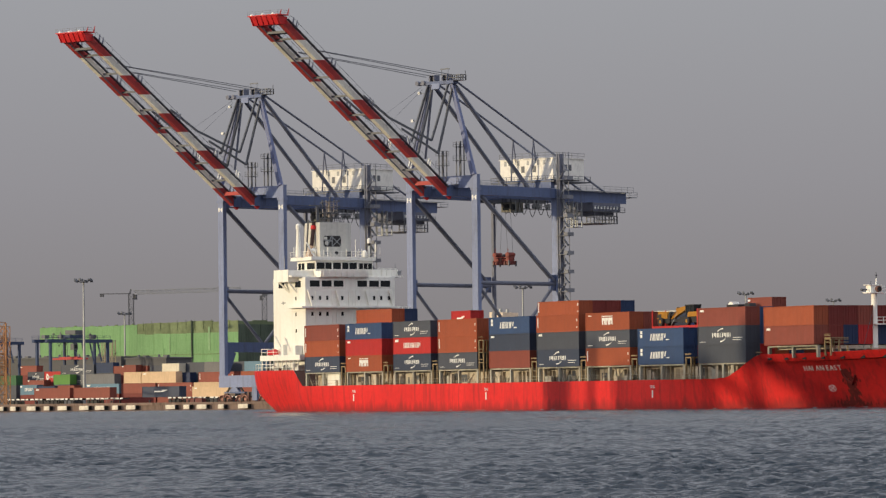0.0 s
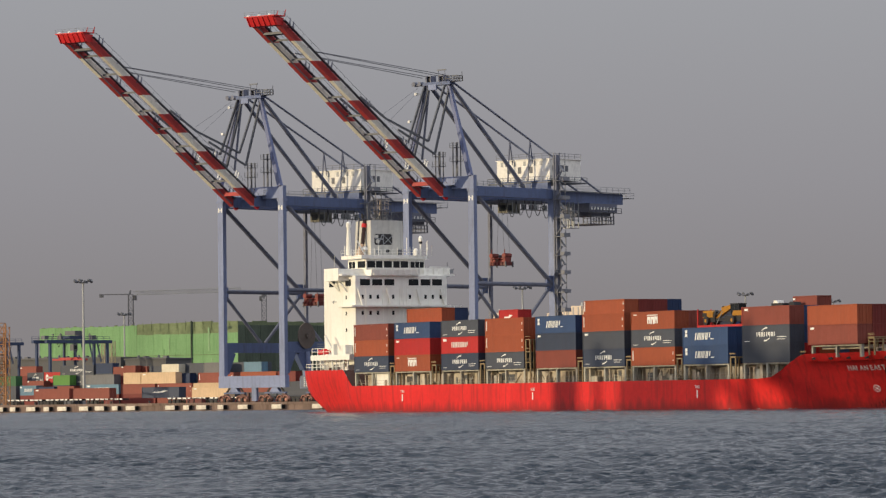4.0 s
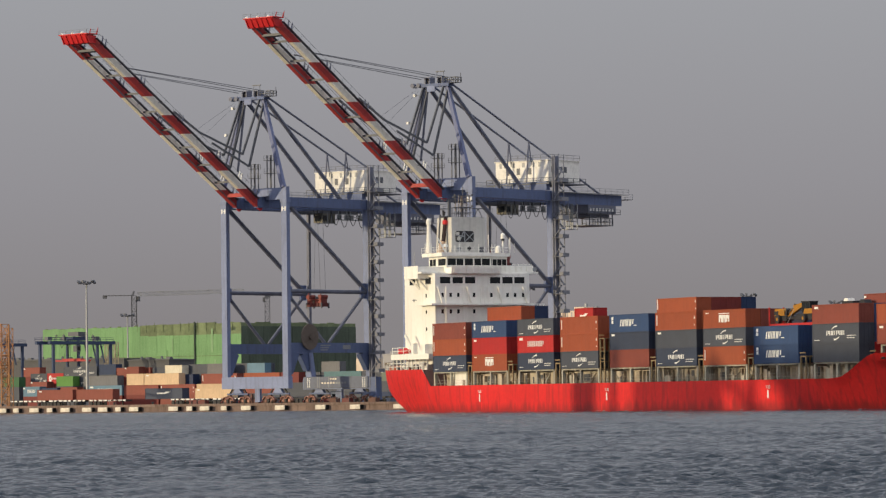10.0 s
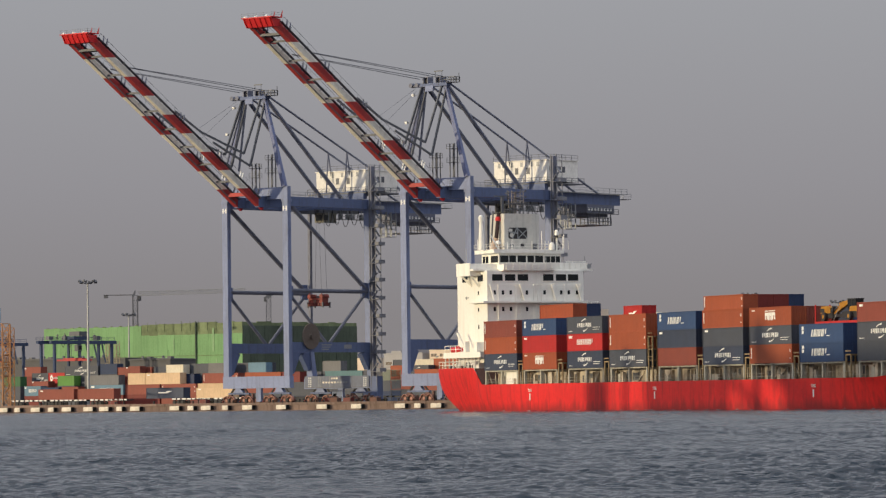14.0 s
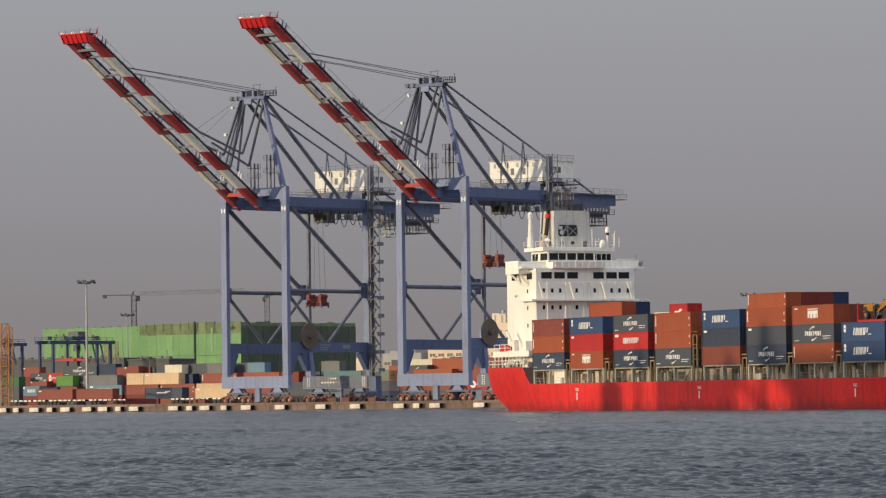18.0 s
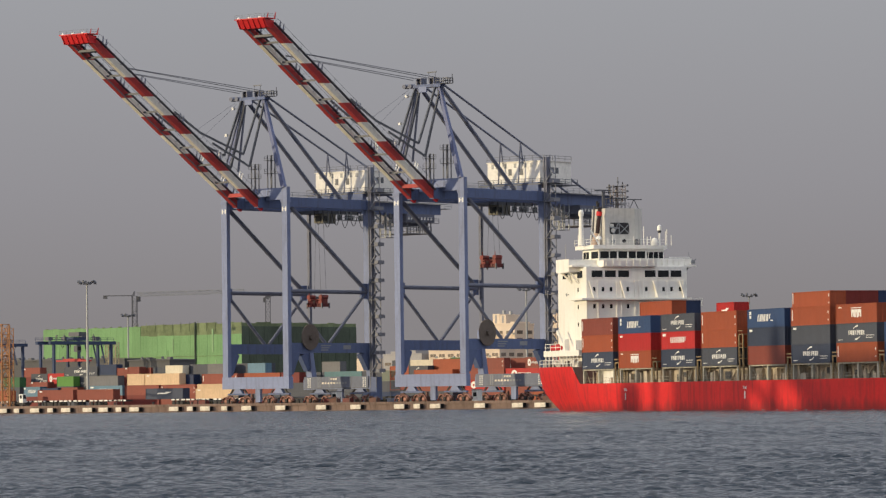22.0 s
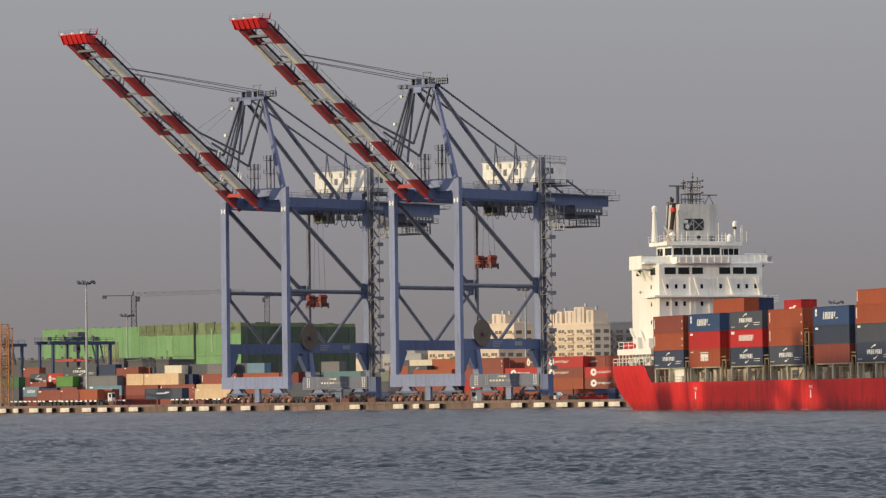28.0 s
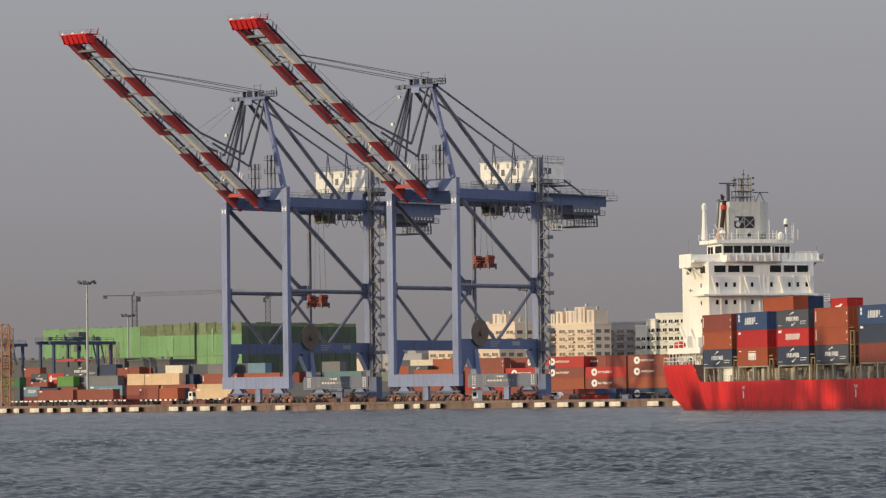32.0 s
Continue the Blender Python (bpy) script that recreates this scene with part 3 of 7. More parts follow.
        for j in range(2):
            rp.tube((u1 - 0.8 + j * 0.9, -0.8, AP + 1.0 + j * 0.3), Vector((u1 - 0.6 + 0.5 * j, -43.4, 73.7)), 0.08, 5)
        part("boom_hoist_rope", rp, steel_dark, c)
    part("apex_beam", Mesh().box(5.9, 13.4, -0.9, 0.9, AP - 0.7, AP), crane_navy, c)
    part("apex_plate", Mesh().box(7.4, 9.6, -0.95, -0.6, AP - 1.7, AP - 0.5), crane_blue, c)
    for u in (6.7, 10.2):                 # open sheave housings
        part("sheave_housing", Mesh().box(u, u + 0.3, -0.9, 0.9, AP, AP + 1.2).box(u + 1.2, u + 1.5, -0.9, 0.9, AP, AP + 1.2).box(u, u + 1.5, -0.9, 0.9, AP + 1.2, AP + 1.4), brace_grey, c)
        part("rope_sheave", Mesh().tube((u + 0.55, 0, AP + 0.6), (u + 0.95, 0, AP + 0.6), 0.58, 14), black, c)
    oh = Mesh().box(3.0, 5.9, -0.6, 0.4, AP - 0.55, AP - 0.3)
    part("outrigger", oh, brace_grey, c)
    for u in (3.3, 4.9):
        part("rope_sheave", Mesh().tube((u, -0.9, AP - 0.2), (u, 0.5, AP - 0.2), 0.5, 12), brace_grey, c)
    ar = Mesh().box(13.4, 15.4, -0.9, 1.0, AP - 0.1, AP).rail([(12.2, -0.9, AP), (15.4, -0.9, AP), (15.4, 1.0, AP), (12.2, 1.0, AP)], 1.1, 0.06, 0.8)
    ar.tube((15.3, 0.9, AP), (15.3, 0.9, AP + 2.0), 0.08, 5)
    for u in (9.2, 11.0):
        ar.tube((u, 0.4, AP), (u, 0.4, AP + 2.6), 0.06, 5)
    ar.beam((8.9, 0.4, AP + 2.6), (11.3, 0.4, AP + 2.6), 0.2, 0.22)
    part("apex_railing", ar, steel_dark, c)
    for q in (0.1, 0.45, 0.78):
        p = Vector((6.0, -0.2, AP - 0.8)).lerp(Vector((5.8, -6.6, 51.6)), q)
        part("lamp_bracket", Mesh().beam(p, p + Vector((-1.6, -0.2, 0.2)), 0.1, 0.1), steel_dark, c)
        part("strut_lamp", Mesh().box(p.x - 2.1, p.x - 1.5, p.y - 0.5, p.y + 0.1, p.z - 0.1, p.z + 0.45), white_mark, c, "white floodlight housing")
    part("service_rope", Mesh().tube((4.6, -0.4, AP - 1.4), (6.4, -14.6, 59.6), 0.03, 4).tube((4.2, -0.4, AP - 1.0), (6.0, -17.4, 60.6), 0.03, 4), steel_dark, c)
    # lamp and ladder towers on the cross beam
    for u, h0 in ((14.4, 6.4), (9.6, 4.6)):
        lt = Mesh()
        for du in (-0.6, 0.6):
            for dv in (-0.6, 0.5):
                lt.box(u + du - 0.09, u + du + 0.09, dv - 0.09, dv + 0.09, 49.2, 49.2 + h0 + 0.9)
        for k in (0.5, 0.95):
            lt.box(u - 1.0, u + 1.0, -1.2, 0.8, 49.2 + h0 * k, 49.28 + h0 * k)
            lt.rail([(u - 1.0, -1.2, 49.2 + h0 * k), (u + 1.0, -1.2, 49.2 + h0 * k), (u + 1.0, 0.8, 49.2 + h0 * k)], 1.0, 0.03, 1)
        part("ladder_tower", lt, steel_dark, c)
    # machinery house
    hs = part("machinery_house", Mesh().box(2.3, 17.0, 28.6, 39.6, 49.3, 53.9), house_white, c, "white sheet-metal machinery house")
    part("roof", Mesh().box(2.1, 17.2, 28.4, 39.8, 53.9, 54.05), house_white, hs)
    for u in (5.2, 8.2, 11.4):
        part("louvre", Mesh().box(u, u + 0.9, 28.55, 28.598, 51.0, 52.4), steel_dark, hs)
    for u in (3.4, 4.6, 7.0, 9.7, 12.6, 14.2):
        part("sign_bar", Mesh().box(u, u + 0.7, 28.57, 28.599, 52.6, 53.6), steel_grey, hs, "faded lettering reduced to a bar")
    for k in range(4):
        part("sign_bar", Mesh().box(17.002, 17.03, 29.6 + k * 1.5, 30.6 + k * 1.5, 51.3, 52.6), steel_dark, hs, "dark lettering reduced to a bar")
    hp = Mesh().box(0.6, 18.0, 27.4, 40.6, 48.7, 48.95)
    hp.rail([(0.6, 40.6, 48.95), (0.6, 27.4, 48.95), (18.0, 27.4, 48.95), (18.0, 40.6, 48.95)], 1.1, 0.045)
    hp.rail([(2.2, 28.5, 54.05), (17.1, 28.5, 54.05), (17.1, 39.6, 54.05)], 1.1, 0.035)
    part("house_platform", hp, steel_dark, c)
    # lift and stair tower on the landward leg
    st = Mesh()
    for du in (1.2, 2.9):
        for dv in (-0.3, 1.5):
            st.box(S + du - 0.07, S + du + 0.07, G + dv - 0.07, G + dv + 0.07, 5, 55.0)
    part("stair_frame", st, stair_grey, c)
    for k in range(11):
        z = 8.4 + k * 4.05
        part("landing", Mesh().box(S + 0.9, S + 4.0, G - 0.5, G + 1.7, z, z + 0.1), stair_grey, c)
        part("landing_guard", Mesh().box(S + 3.94, S + 4.0, G - 0.44, G + 1.7, z + 0.1, z + 0.8).box(S + 2.9, S + 4.0, G - 0.5, G - 0.44, z + 0.1, z + 0.8), stair_grey, c)
        part("stair_flight", Mesh().beam((S + 1.3, G + 0.1, z), (S + 2.9, G + 0.1, z + 2.0), 0.7, 0.14), stair_grey, c)
        part("stair_flight", Mesh().beam((S + 2.9, G + 1.1, z + 2.0), (S + 1.3, G + 1.1, z + 4.0), 0.7, 0.14), stair_grey, c)
    # end face turned from the sun: its shade is in the darker net
    part("lift_shaft", Mesh().box(S + 0.86, S + 1.7, G - 0.1, G + 1.2, 2.4, 54.6), brace_grey, c)
    part("lift_lobby", Mesh().box(S + 0.8, S + 3.0, G - 0.3, G + 1.6, 2.2, 7.4), crane_navy, c)
    # trolley with driver's cab, rear platform
    tl = Mesh().box(5.2, 6.2, 17.5, 31.0, 44.2, 44.8).box(11.8, 12.8, 17.5, 31.0, 44.2, 44.8).box(6.2, 11.8, 18.0, 18.6, 44.2, 44.8).box(6.2, 11.8, 22.0, 22.6, 44.2, 44.8).box(6.2, 11.8, 26.0, 26.6, 44.2, 44.8)
    part("trolley", tl, steel_dark, c)
    tw = Mesh().box(12.2, 13.6, 23.0, 33.0, 42.75, 42.9).rail([(13.6, 23.0, 42.9), (13.6, 33.0, 42.9)], 1.1, 0.06, 1.4)
    for v in (24.0, 26.6, 28.0, 31.4):
        tw.box(12.6, 13.3, v, v + 0.8, 42.9, 43.9).box(12.9, 13.1, v + 0.2, v + 0.4, 43.9, 44.8)
    part("trolley_walkway", tw, steel_grey, c)
    cb = part("driver_cab", Mesh().box(10.6, 13.2, 18.4, 22.8, 42.0, 44.15), cab_grey, c)
    part("cab_window", Mesh().box(11.0, 12.8, 18.35, 18.398, 42.4, 43.7).box(13.202, 13.24, 18.6, 19.9, 42.5, 43.7), glass, cb)
    part("cab_frame", Mesh().box(13.202, 13.3, 20.0, 20.2, 41.8, 44.4).box(13.202, 13.3, 21.4, 21.6, 41.8, 44.4).box(13.202, 13.3, 18.4, 22.8, 41.9, 42.1), steel_grey, cb)
    # machinery hung under the rear of the girders
    part("rear_carriage", Mesh().box(4.2, 13.4, 47.4, 57.4, 43.0, 44.85).box(5.0, 12.6, 48.5, 56.0, 42.2, 43.0), brace_grey, c)
    for k in range(8):
        v = 47.9 + k * 1.15
        part("carriage_panel", Mesh().box(13.402, 13.44, v, v + 0.55, 43.5, 44.1), white_mark, c, "pale equipment panel")
    rr = Mesh().rail([(13.9, 46.6, 42.9), (13.9, 58.4, 42.9)], 1.0, 0.05).box(13.4, 14.0, 46.6, 58.4, 42.78, 42.9)
    rr.rail([(13.6, 47.4, 40.4), (13.6, 56.0, 40.4), (5.0, 56.0, 40.4)], 1.6, 0.06, 1.0).box(5.0, 13.7, 47.4, 56.0, 40.25, 40.4)
    for v in (47.5, 51.5, 55.8):
        rr.box(13.5, 13.7, v - 0.1, v + 0.1, 40.4, 43.0).box(5.0, 5.2, v - 0.1, v + 0.1, 40.4, 43.0)
    part("rear_platform", rr, steel_dark, c)
    cage = part("hanging_cage", Mesh().box(11.2, 13.1, 40.5, 43.9, 43.0, 43.12), steel_grey, c, "grey steel access cage")
    for z in (39.2, 41.0):
        part("cage_floor", Mesh().box(11.2, 13.1, 40.5, 43.9, z, z + 0.12), steel_grey, cage)
    for v in (40.6, 42.2, 43.8):
        for u in (11.2, 12.9):
            part("cage_post", Mesh().box(u, u + 0.2, v - 0.1, v + 0.1, 39.2, 44.9), steel_grey, cage)
        part("cage_brace", Mesh().beam((13.0, v, 43.4), (13.0, v - 1.2, 41.6), 0.12, 0.12), steel_grey, cage)
    fe = Mesh()
    for k in range(7):
        v0 = 15 + k * 3.0
        pts = [Vector((13.6, v0 + 3.0 * s / 8, 44.8 - (3.2 + 0.5 * (k % 2)) * math.sin(math.pi * s / 8) ** 0.8)) for s in range(9)]
        for p, q in zip(pts, pts[1:]):
            fe.beam(p, q, 0.1, 0.1)
    part("festoon_cable", fe, black, c)
    # head block and spreader on ropes
    sp = Mesh()
    for v in (20.1, 21.8):
        sp.box(6.85, 11.3, v, v + 0.45, drop + 0.05, drop + 0.62)
    for u in (6.75, 7.75, 8.6, 9.6, 10.9):
        sp.box(u, u + (0.45 if u in (6.75, 10.9) else 0.7), 19.9, 22.5, drop, drop + 0.78)
    part("spreader", sp, spreader_red, c, "red container spreader on hoist ropes")
    hb = Mesh().box(7.1, 11.0, 20.1, 22.3, drop + 1.45, drop + 1.75).box(7.2, 8.5, 20.2, 22.2, drop + 0.7, drop + 1.3).box(9.2, 10.7, 20.2, 22.2, drop + 0.7, drop + 1.3)
    for u in (6.95, 10.5):
        hb.box(u, u + 0.55, 20.1, 22.2, drop + 0.8, drop + 2.5).tube((u + 0.25, 20.0, drop + 2.2), (u + 0.25, 22.3, drop + 2.2), 0.5, 10)
        hb.tube((u + 0.3, 20.3, drop + 2.4), (u + 0.3, 20.3, drop + 3.5), 0.09, 6)
    part("head_block", hb, orange_red, c, "orange-red head block with rope sheaves")
    for u in (6.7, 11.15):
        for v in (19.85, 22.3):
            part("flipper", Mesh().box(u, u + 0.25, v, v + 0.3, drop - 0.35, drop + 0.9), steel_dark, c)
    part("power_box", Mesh().box(8.5, 9.2, 20.0, 21.6, drop + 0.72, drop + 1.44), bogie_brown, c)
    part("cable_basket", Mesh().tube((8.9, 21.2, drop + 1.75), (8.9, 21.2, drop + 2.3), 0.4, 10, 0.5), steel_dark, c)
    rp = Mesh()
    for u, w in ((7.2, 7.9), (10.75, 10.1)):
        for v in (20.3, 22.1):
            rp.tube((u, v, drop + 2.4), (w, v, 43.6), 0.035, 5)
    part("hoist_rope", rp, steel_dark, c)
    # cable reel
    ry, rz = 7.0, 16.3
    part("cable_reel", Mesh().tube((S + 1.0, ry, rz), (S + 1.22, ry, rz), 2.85, 28).tube((S + 0.7, ry, rz), (S + 1.8, ry, rz), 0.6, 12), mat_reel, c, "brown round cable reel")
    # boards on portal beam and landward sill
    for k in range(3):
        part("notice_bar", Mesh().box(S + 0.702, S + 0.72, 11.0, 14.4 - k * 0.5, 14.3 - k * 0.5, 14.55 - k * 0.5), steel_grey, c, "pale lettering reduced to a bar")
    part("notice_board", Mesh().box(S + 0.702, S + 0.72, 18.6, 21.2, 13.6, 14.5), steel_grey, c)
    part("sill_panel", Mesh().box(-0.6, S + 0.6, G - 0.42, G - 0.22, 5.0, 7.6), panel_grey, c, "grey ribbed panel along the landward sill")
    for u in (0.5, 1.1, 17.0, 17.6):      # ladder-like warning marks at both ends
        for k in range(5):
            part("panel_bar", Mesh().box(u, u + 0.3, G - 0.46, G - 0.424, 5.2 + k * 0.46, 5.45 + k * 0.46), white_mark, c)
    for u in (3.6, 4.2, 6.9):
        part("panel_bar", Mesh().box(u, u + 0.12, G - 0.46, G - 0.424, 5.1, 7.5), steel_grey, c)
    for k in range(9):
        part("panel_bar", Mesh().box(4.8 + k * 0.86, 5.35 + k * 0.86, G - 0.46, G - 0.424, 5.95, 6.35), fender_white if k < 5 else steel_grey, c, "lettering reduced to bars")
    for k in range(3):
        part("panel_bar", Mesh().box(7.4 + k * 0.7, 7.9 + k * 0.7, G - 0.46, G - 0.424, 6.85, 7.25), fender_white, c, "lettering reduced to bars")
    part("panel_stiffener", Mesh().box(-0.6, S + 0.6, G - 0.5, G - 0.422, 4.96, 5.08), steel_dark, c)
    # travelling gear
    for v in (0.5, G + 0.6):
        for u in (3.5, S - 2.4):
            eq = Mesh().box(u - 3.1, u + 3.1, v - 0.3, v + 0.3, 3.62, 3.98)
            part("equaliser_beam", eq, crane_navy, c)
            part("equaliser_plate", Mesh().prism([(u - 1.5, 3.98), (u + 1.5, 3.98), (u + 0.7, 4.95), (u - 0.7, 4.95)], v - 0.45, v + 0.45), crane_blue, c)
            for w in (-2.7, 2.7):
                part("equaliser_strut", Mesh().beam((u + w, v, 3.7), (u + w * 0.62, v, 4.9), 0.26, 0.3), black, c)
            for w in (-2.6, 2.6):
                b0 = u + w
                bg = part("bogie", Mesh().prism([(b0 - 1.7, 2.15), (b0 + 1.7, 2.15), (b0 + 1.7, 2.6), (b0 + 0.8, 3.1), (b0 + 0.3, 3.6), (b0 - 0.3, 3.6), (b0 - 0.8, 3.1), (b0 - 1.7, 2.6)], v - 0.34, v + 0.34), bogie_brown, c, "grimy brown wheel bogie")
                for q in (-0.85, 0.85):   # curved guards over the wheels
                    gd = Mesh()
                    for r in range(6):
                        a0, a1 = math.pi * r / 6, math.pi * (r + 1) / 6
                        gd.beam((b0 + q + 0.78 * math.cos(a0), v - 0.42, 2.42 + 0.78 * math.sin(a0)), (b0 + q + 0.78 * math.cos(a1), v - 0.42, 2.42 + 0.78 * math.sin(a1)), 0.7, 0.14)
                    part("wheel_guard", gd, wheel_orange, bg, "worn orange wheel guard")
                    part("wheel", Mesh().tube((b0 + q, v - 0.5, 2.3), (b0 + q, v + 0.5, 2.3), 0.58, 16), bogie_brown, bg, "brown steel wheel")
                    part("wheel_hub", Mesh().tube((b0 + q, v - 0.56, 2.3), (b0 + q, v + 0.56, 2.3), 0.3, 10), wheel_orange, bg)
                part("motor_box", Mesh().box(b0 - 0.26, b0 + 0.26, v - 0.8, v - 0.36, 1.9, 2.7), black, bg)
                part("buffer", Mesh().tube((b0 - 1.75, v - 0.5, 2.1), (b0 - 2.1, v - 0.5, 2.1), 0.2, 8), spreader_red, bg)
        part("jacking_post", Mesh().box(S / 2 - 0.2, S / 2 + 1.2, v - 0.35, v + 0.35, 2.0, 4.95), crane_blue, c)
        part("storm_anchor", Mesh().box(S / 2 - 1.6, S / 2 - 1.2, v - 0.3, v + 0.3, 1.72, 3.8).box(S / 2 + 2.2, S / 2 + 2.5, v - 0.3, v + 0.3, 1.72, 3.4), bogie_brown, c)
    return c


orange_red = mat("head_block_orange_red_paint", (0.25, 0.05, 0.04), 0.55, dirt=GRIME, dirt_amount=0.6)
panel_grey = mat("grey_blue_panel_paint", (0.165, 0.185, 0.245), 0.6, ridge=0.4, dirt=GRIME, dirt_amount=0.3, streak=True)
cab_grey = mat("cab_olive_grey_paint", (0.16, 0.15, 0.12), 0.6)
mat_reel = mat("reel_brown_paint", (0.15, 0.12, 0.10), 0.7, vary=0.25)
crane_1 = build_crane(23.3)
crane_2 = build_crane(30.7)


# ---- containers ----
box_cache = {}


def box_mesh(length, height, colour):
    """The meshes of a container: its body, its frame of posts and rails, and one locking bar of its doors."""
    key = (length, height, colour)
    if key not in box_cache:
        L, W = length / 2, 1.219
        body = Mesh().box(-L + 0.06, L - 0.06, -W + 0.05, W - 0.05, 0.12, height - 0.06)
        m = Mesh()
        for sx in (-1, 1):
            for sy in (-1, 1):
                x0, x1 = sorted((sx * L, sx * (L - 0.16)))
                y0, y1 = sorted((sy * W, sy * (W - 0.16)))
                m.box(x0, x1, y0, y1, 0, height)
            x0, x1 = sorted((sx * L, sx * (L - 0.1)))
            m.box(x0, x1, -W + 0.16, W - 0.16, 0.0, 0.16).box(x0, x1, -W + 0.16, W - 0.16, height - 0.12, height)
            y0, y1 = sorted((sx * W, sx * (W - 0.08)))
            m.box(-L + 0.16, L - 0.16, y0, y1, 0, 0.16).box(-L + 0.16, L - 0.16, y0, y1, height - 0.1, height)
        bar = Mesh().box(L - 0.07, L - 0.01, -0.03, 0.03, 0.2, height - 0.15)
        box_cache[key] = [k.data(n, COL[colour]) for n, k in (("shipping_container", body), ("frame", m), ("door_bar", bar))]
    return box_cache[key]


WORDS = {"steel": "dark blue-grey", "brown": "brown-red", "orange": "orange-brown", "maroon": "dark maroon", "navy": "navy blue", "sky": "pale blue", "cream": "cream white"}
mark_cache = {}


def mark_mesh(style):
    """Company marks as plain shapes on the long side, which faces local -y: a list of (part name, mesh)."""
    if style in mark_cache:
        return mark_cache[style]
    out = []
    y0, y1 = -1.235, -1.172

    def add(name, m):
        out.append((name, m.data(name, white_mark)))

    def bar(name, x0, x1, z0, z1):
        add(name, Mesh().box(x0, x1, y0, y1, z0, z1))

    def block(x, w, z0, z1, kind, lean=0.0):
        """A group of plain upright bars."""
        h, m = z1 - z0, Mesh()
        n = 3 if w > 0.9 else 2
        t = w / (n * 1.75)
        for k in range(n):
            a, b = x + k * (w - t) / (n - 1), (0.0, 0.0, 0.3)[kind] * h * (k == 1)
            m.prism([(a + lean * b, z0 + b), (a + t + lean * b, z0 + b), (a + t + lean * h, z1), (a + lean * h, z1)], y0, y1)
        add("mark_block", m)

    if style == "slant":            # four leaning blocks and a thin line
        for k, w in enumerate((0.85, 1.05, 0.75, 0.85)):
            block((-2.75, -1.75, -0.55, 0.35)[k], w, 0.85, 1.85, (1, 0, 0, 2)[k], 0.24)
        bar("mark_line", 1.5, 2.3, 0.88, 1.0)
        bar("caption", -5.35, -4.85, 1.3, 1.75)
        bar("caption", -5.35, -4.85, 1.83, 2.3)
    elif style == "swoosh":         # two groups of blocks between two arcs
        for k in range(3):
            block(-2.35 + k * 0.74, 0.62, 1.0, 1.64, (2, 0, 1)[k])
            block(0.15 + k * 0.74, 0.62, 1.0, 1.64, (2, 1, 0)[k])
        for s in (1, -1):
            up = [(s * (-1.1 + 1.5 * k / 5), 1.32 + s * (0.52 + 0.5 * math.sin(0.5 * math.pi * k / 5))) for k in range(6)]
            lo = [(x + s * 0.16 * (1 - k / 5), z - s * 0.24 * (k / 5)) for k, (x, z) in enumerate(up)]
            add("arc", Mesh().prism(up + lo[::-1], y0, y1))
        bar("caption", 2.9, 5.2, 0.88, 0.96)
        bar("caption", 2.9, 4.9, 0.57, 0.64)
        bar("caption", -5.5, -4.2, 0.36, 0.43)
    elif style == "blocks":         # a row of seven tall blocks
        for k in range(7):
            block(-2.6 + k * 0.78, 0.62, 0.95, 1.8, (0, 1, 1, 0, 1, 0, 2)[k])
        bar("caption", -5.4, -4.3, 1.95, 2.35)
    elif style == "arches":         # three arches under a bar
        bar("mark_line", -1.5, 1.5, 2.0, 2.12)
        for k in range(3):
            x = -1.45 + k * 1.0
            add("arch", Mesh().prism([(x, 1.85), (x, 0.7 + 0.12 * (k != 1)), (x + 0.3, 0.85), (x + 0.3, 1.4), (x + 0.6, 1.4), (x + 0.6, 0.85), (x + 0.9, 0.7 + 0.12 * (k != 1)), (x + 0.9, 1.85)], y0, y1))
        bar("caption", -5.3, -4.5, 2.1, 2.25)
    elif style == "disc":           # a disc with a row of bars
        ring = Mesh()
        for k in range(18):
            a0, a1 = 2 * math.pi * k / 18, 2 * math.pi * (k + 1) / 18
            ring.prism([(-3.4 + r * math.cos(a), 1.35 + r * math.sin(a)) for r, a in ((0.3, a0), (0.88, a0), (0.88, a1), (0.3, a1))], y0, y1)
        add("ring", ring)
        for k in range(6):
            block(-2.25 + k * 0.68, 0.5, 1.08, 1.6, (1, 2, 0, 1, 0, 2)[k])
    elif style == "corner":
        bar("caption", -5.4, -4.5, 2.05, 2.35)
    elif style == "posts":
        bar("side_bar", -5.72, -5.54, 0.7, 2.2)
        bar("side_bar", 5.5, 5.66, 0.55, 0.75)
        bar("side_bar", 5.5, 5.66, 1.5, 1.9)
    elif style == "stroke":         # a flat sweeping stroke
        add("sweep", Mesh().prism([(-2.2, 1.25), (0.6, 1.25), (2.4, 1.75), (0.8, 1.8), (0.2, 1.55), (-2.2, 1.55)], y0, y1))
    mark_cache[style] = out
    return out


def container(m, colour, length=12.19, height=2.59, style="", where="", group="", moving=False):
    feet = "40-foot" if length > 10 else "20-foot"
    body, edge, bar = box_mesh(length, height, colour)
    ob = new("shipping_container", body)
    ob.matrix_basis = m
    part("frame", edge, None, ob)
    for y in (-0.75, -0.3, 0.3, 0.75):
        part("door_bar", bar, None, ob).location.y = y
    tagged(ob, f"{WORDS.get(colour, colour)} {feet} steel shipping container {where}", "container", group)
    if style:
        for word, me in mark_mesh(style):
            mk = new(word, me)
            mk.parent = ob
            mk.location.z = (height - 2.62) * 0.5
            if length < 10:
                mk.scale = (0.55, 1, 1)
    if moving:
        movers.append((ob, m))
    return ob


# ---- container ship ----
MID = 12.6                              # middle line of the ship, to port of the starboard stacks


def smooth_step(x, a, b):
    t = min(1.0, max(0.0, (x - a) / (b - a)))
    return t * t * (3 - 2 * t)


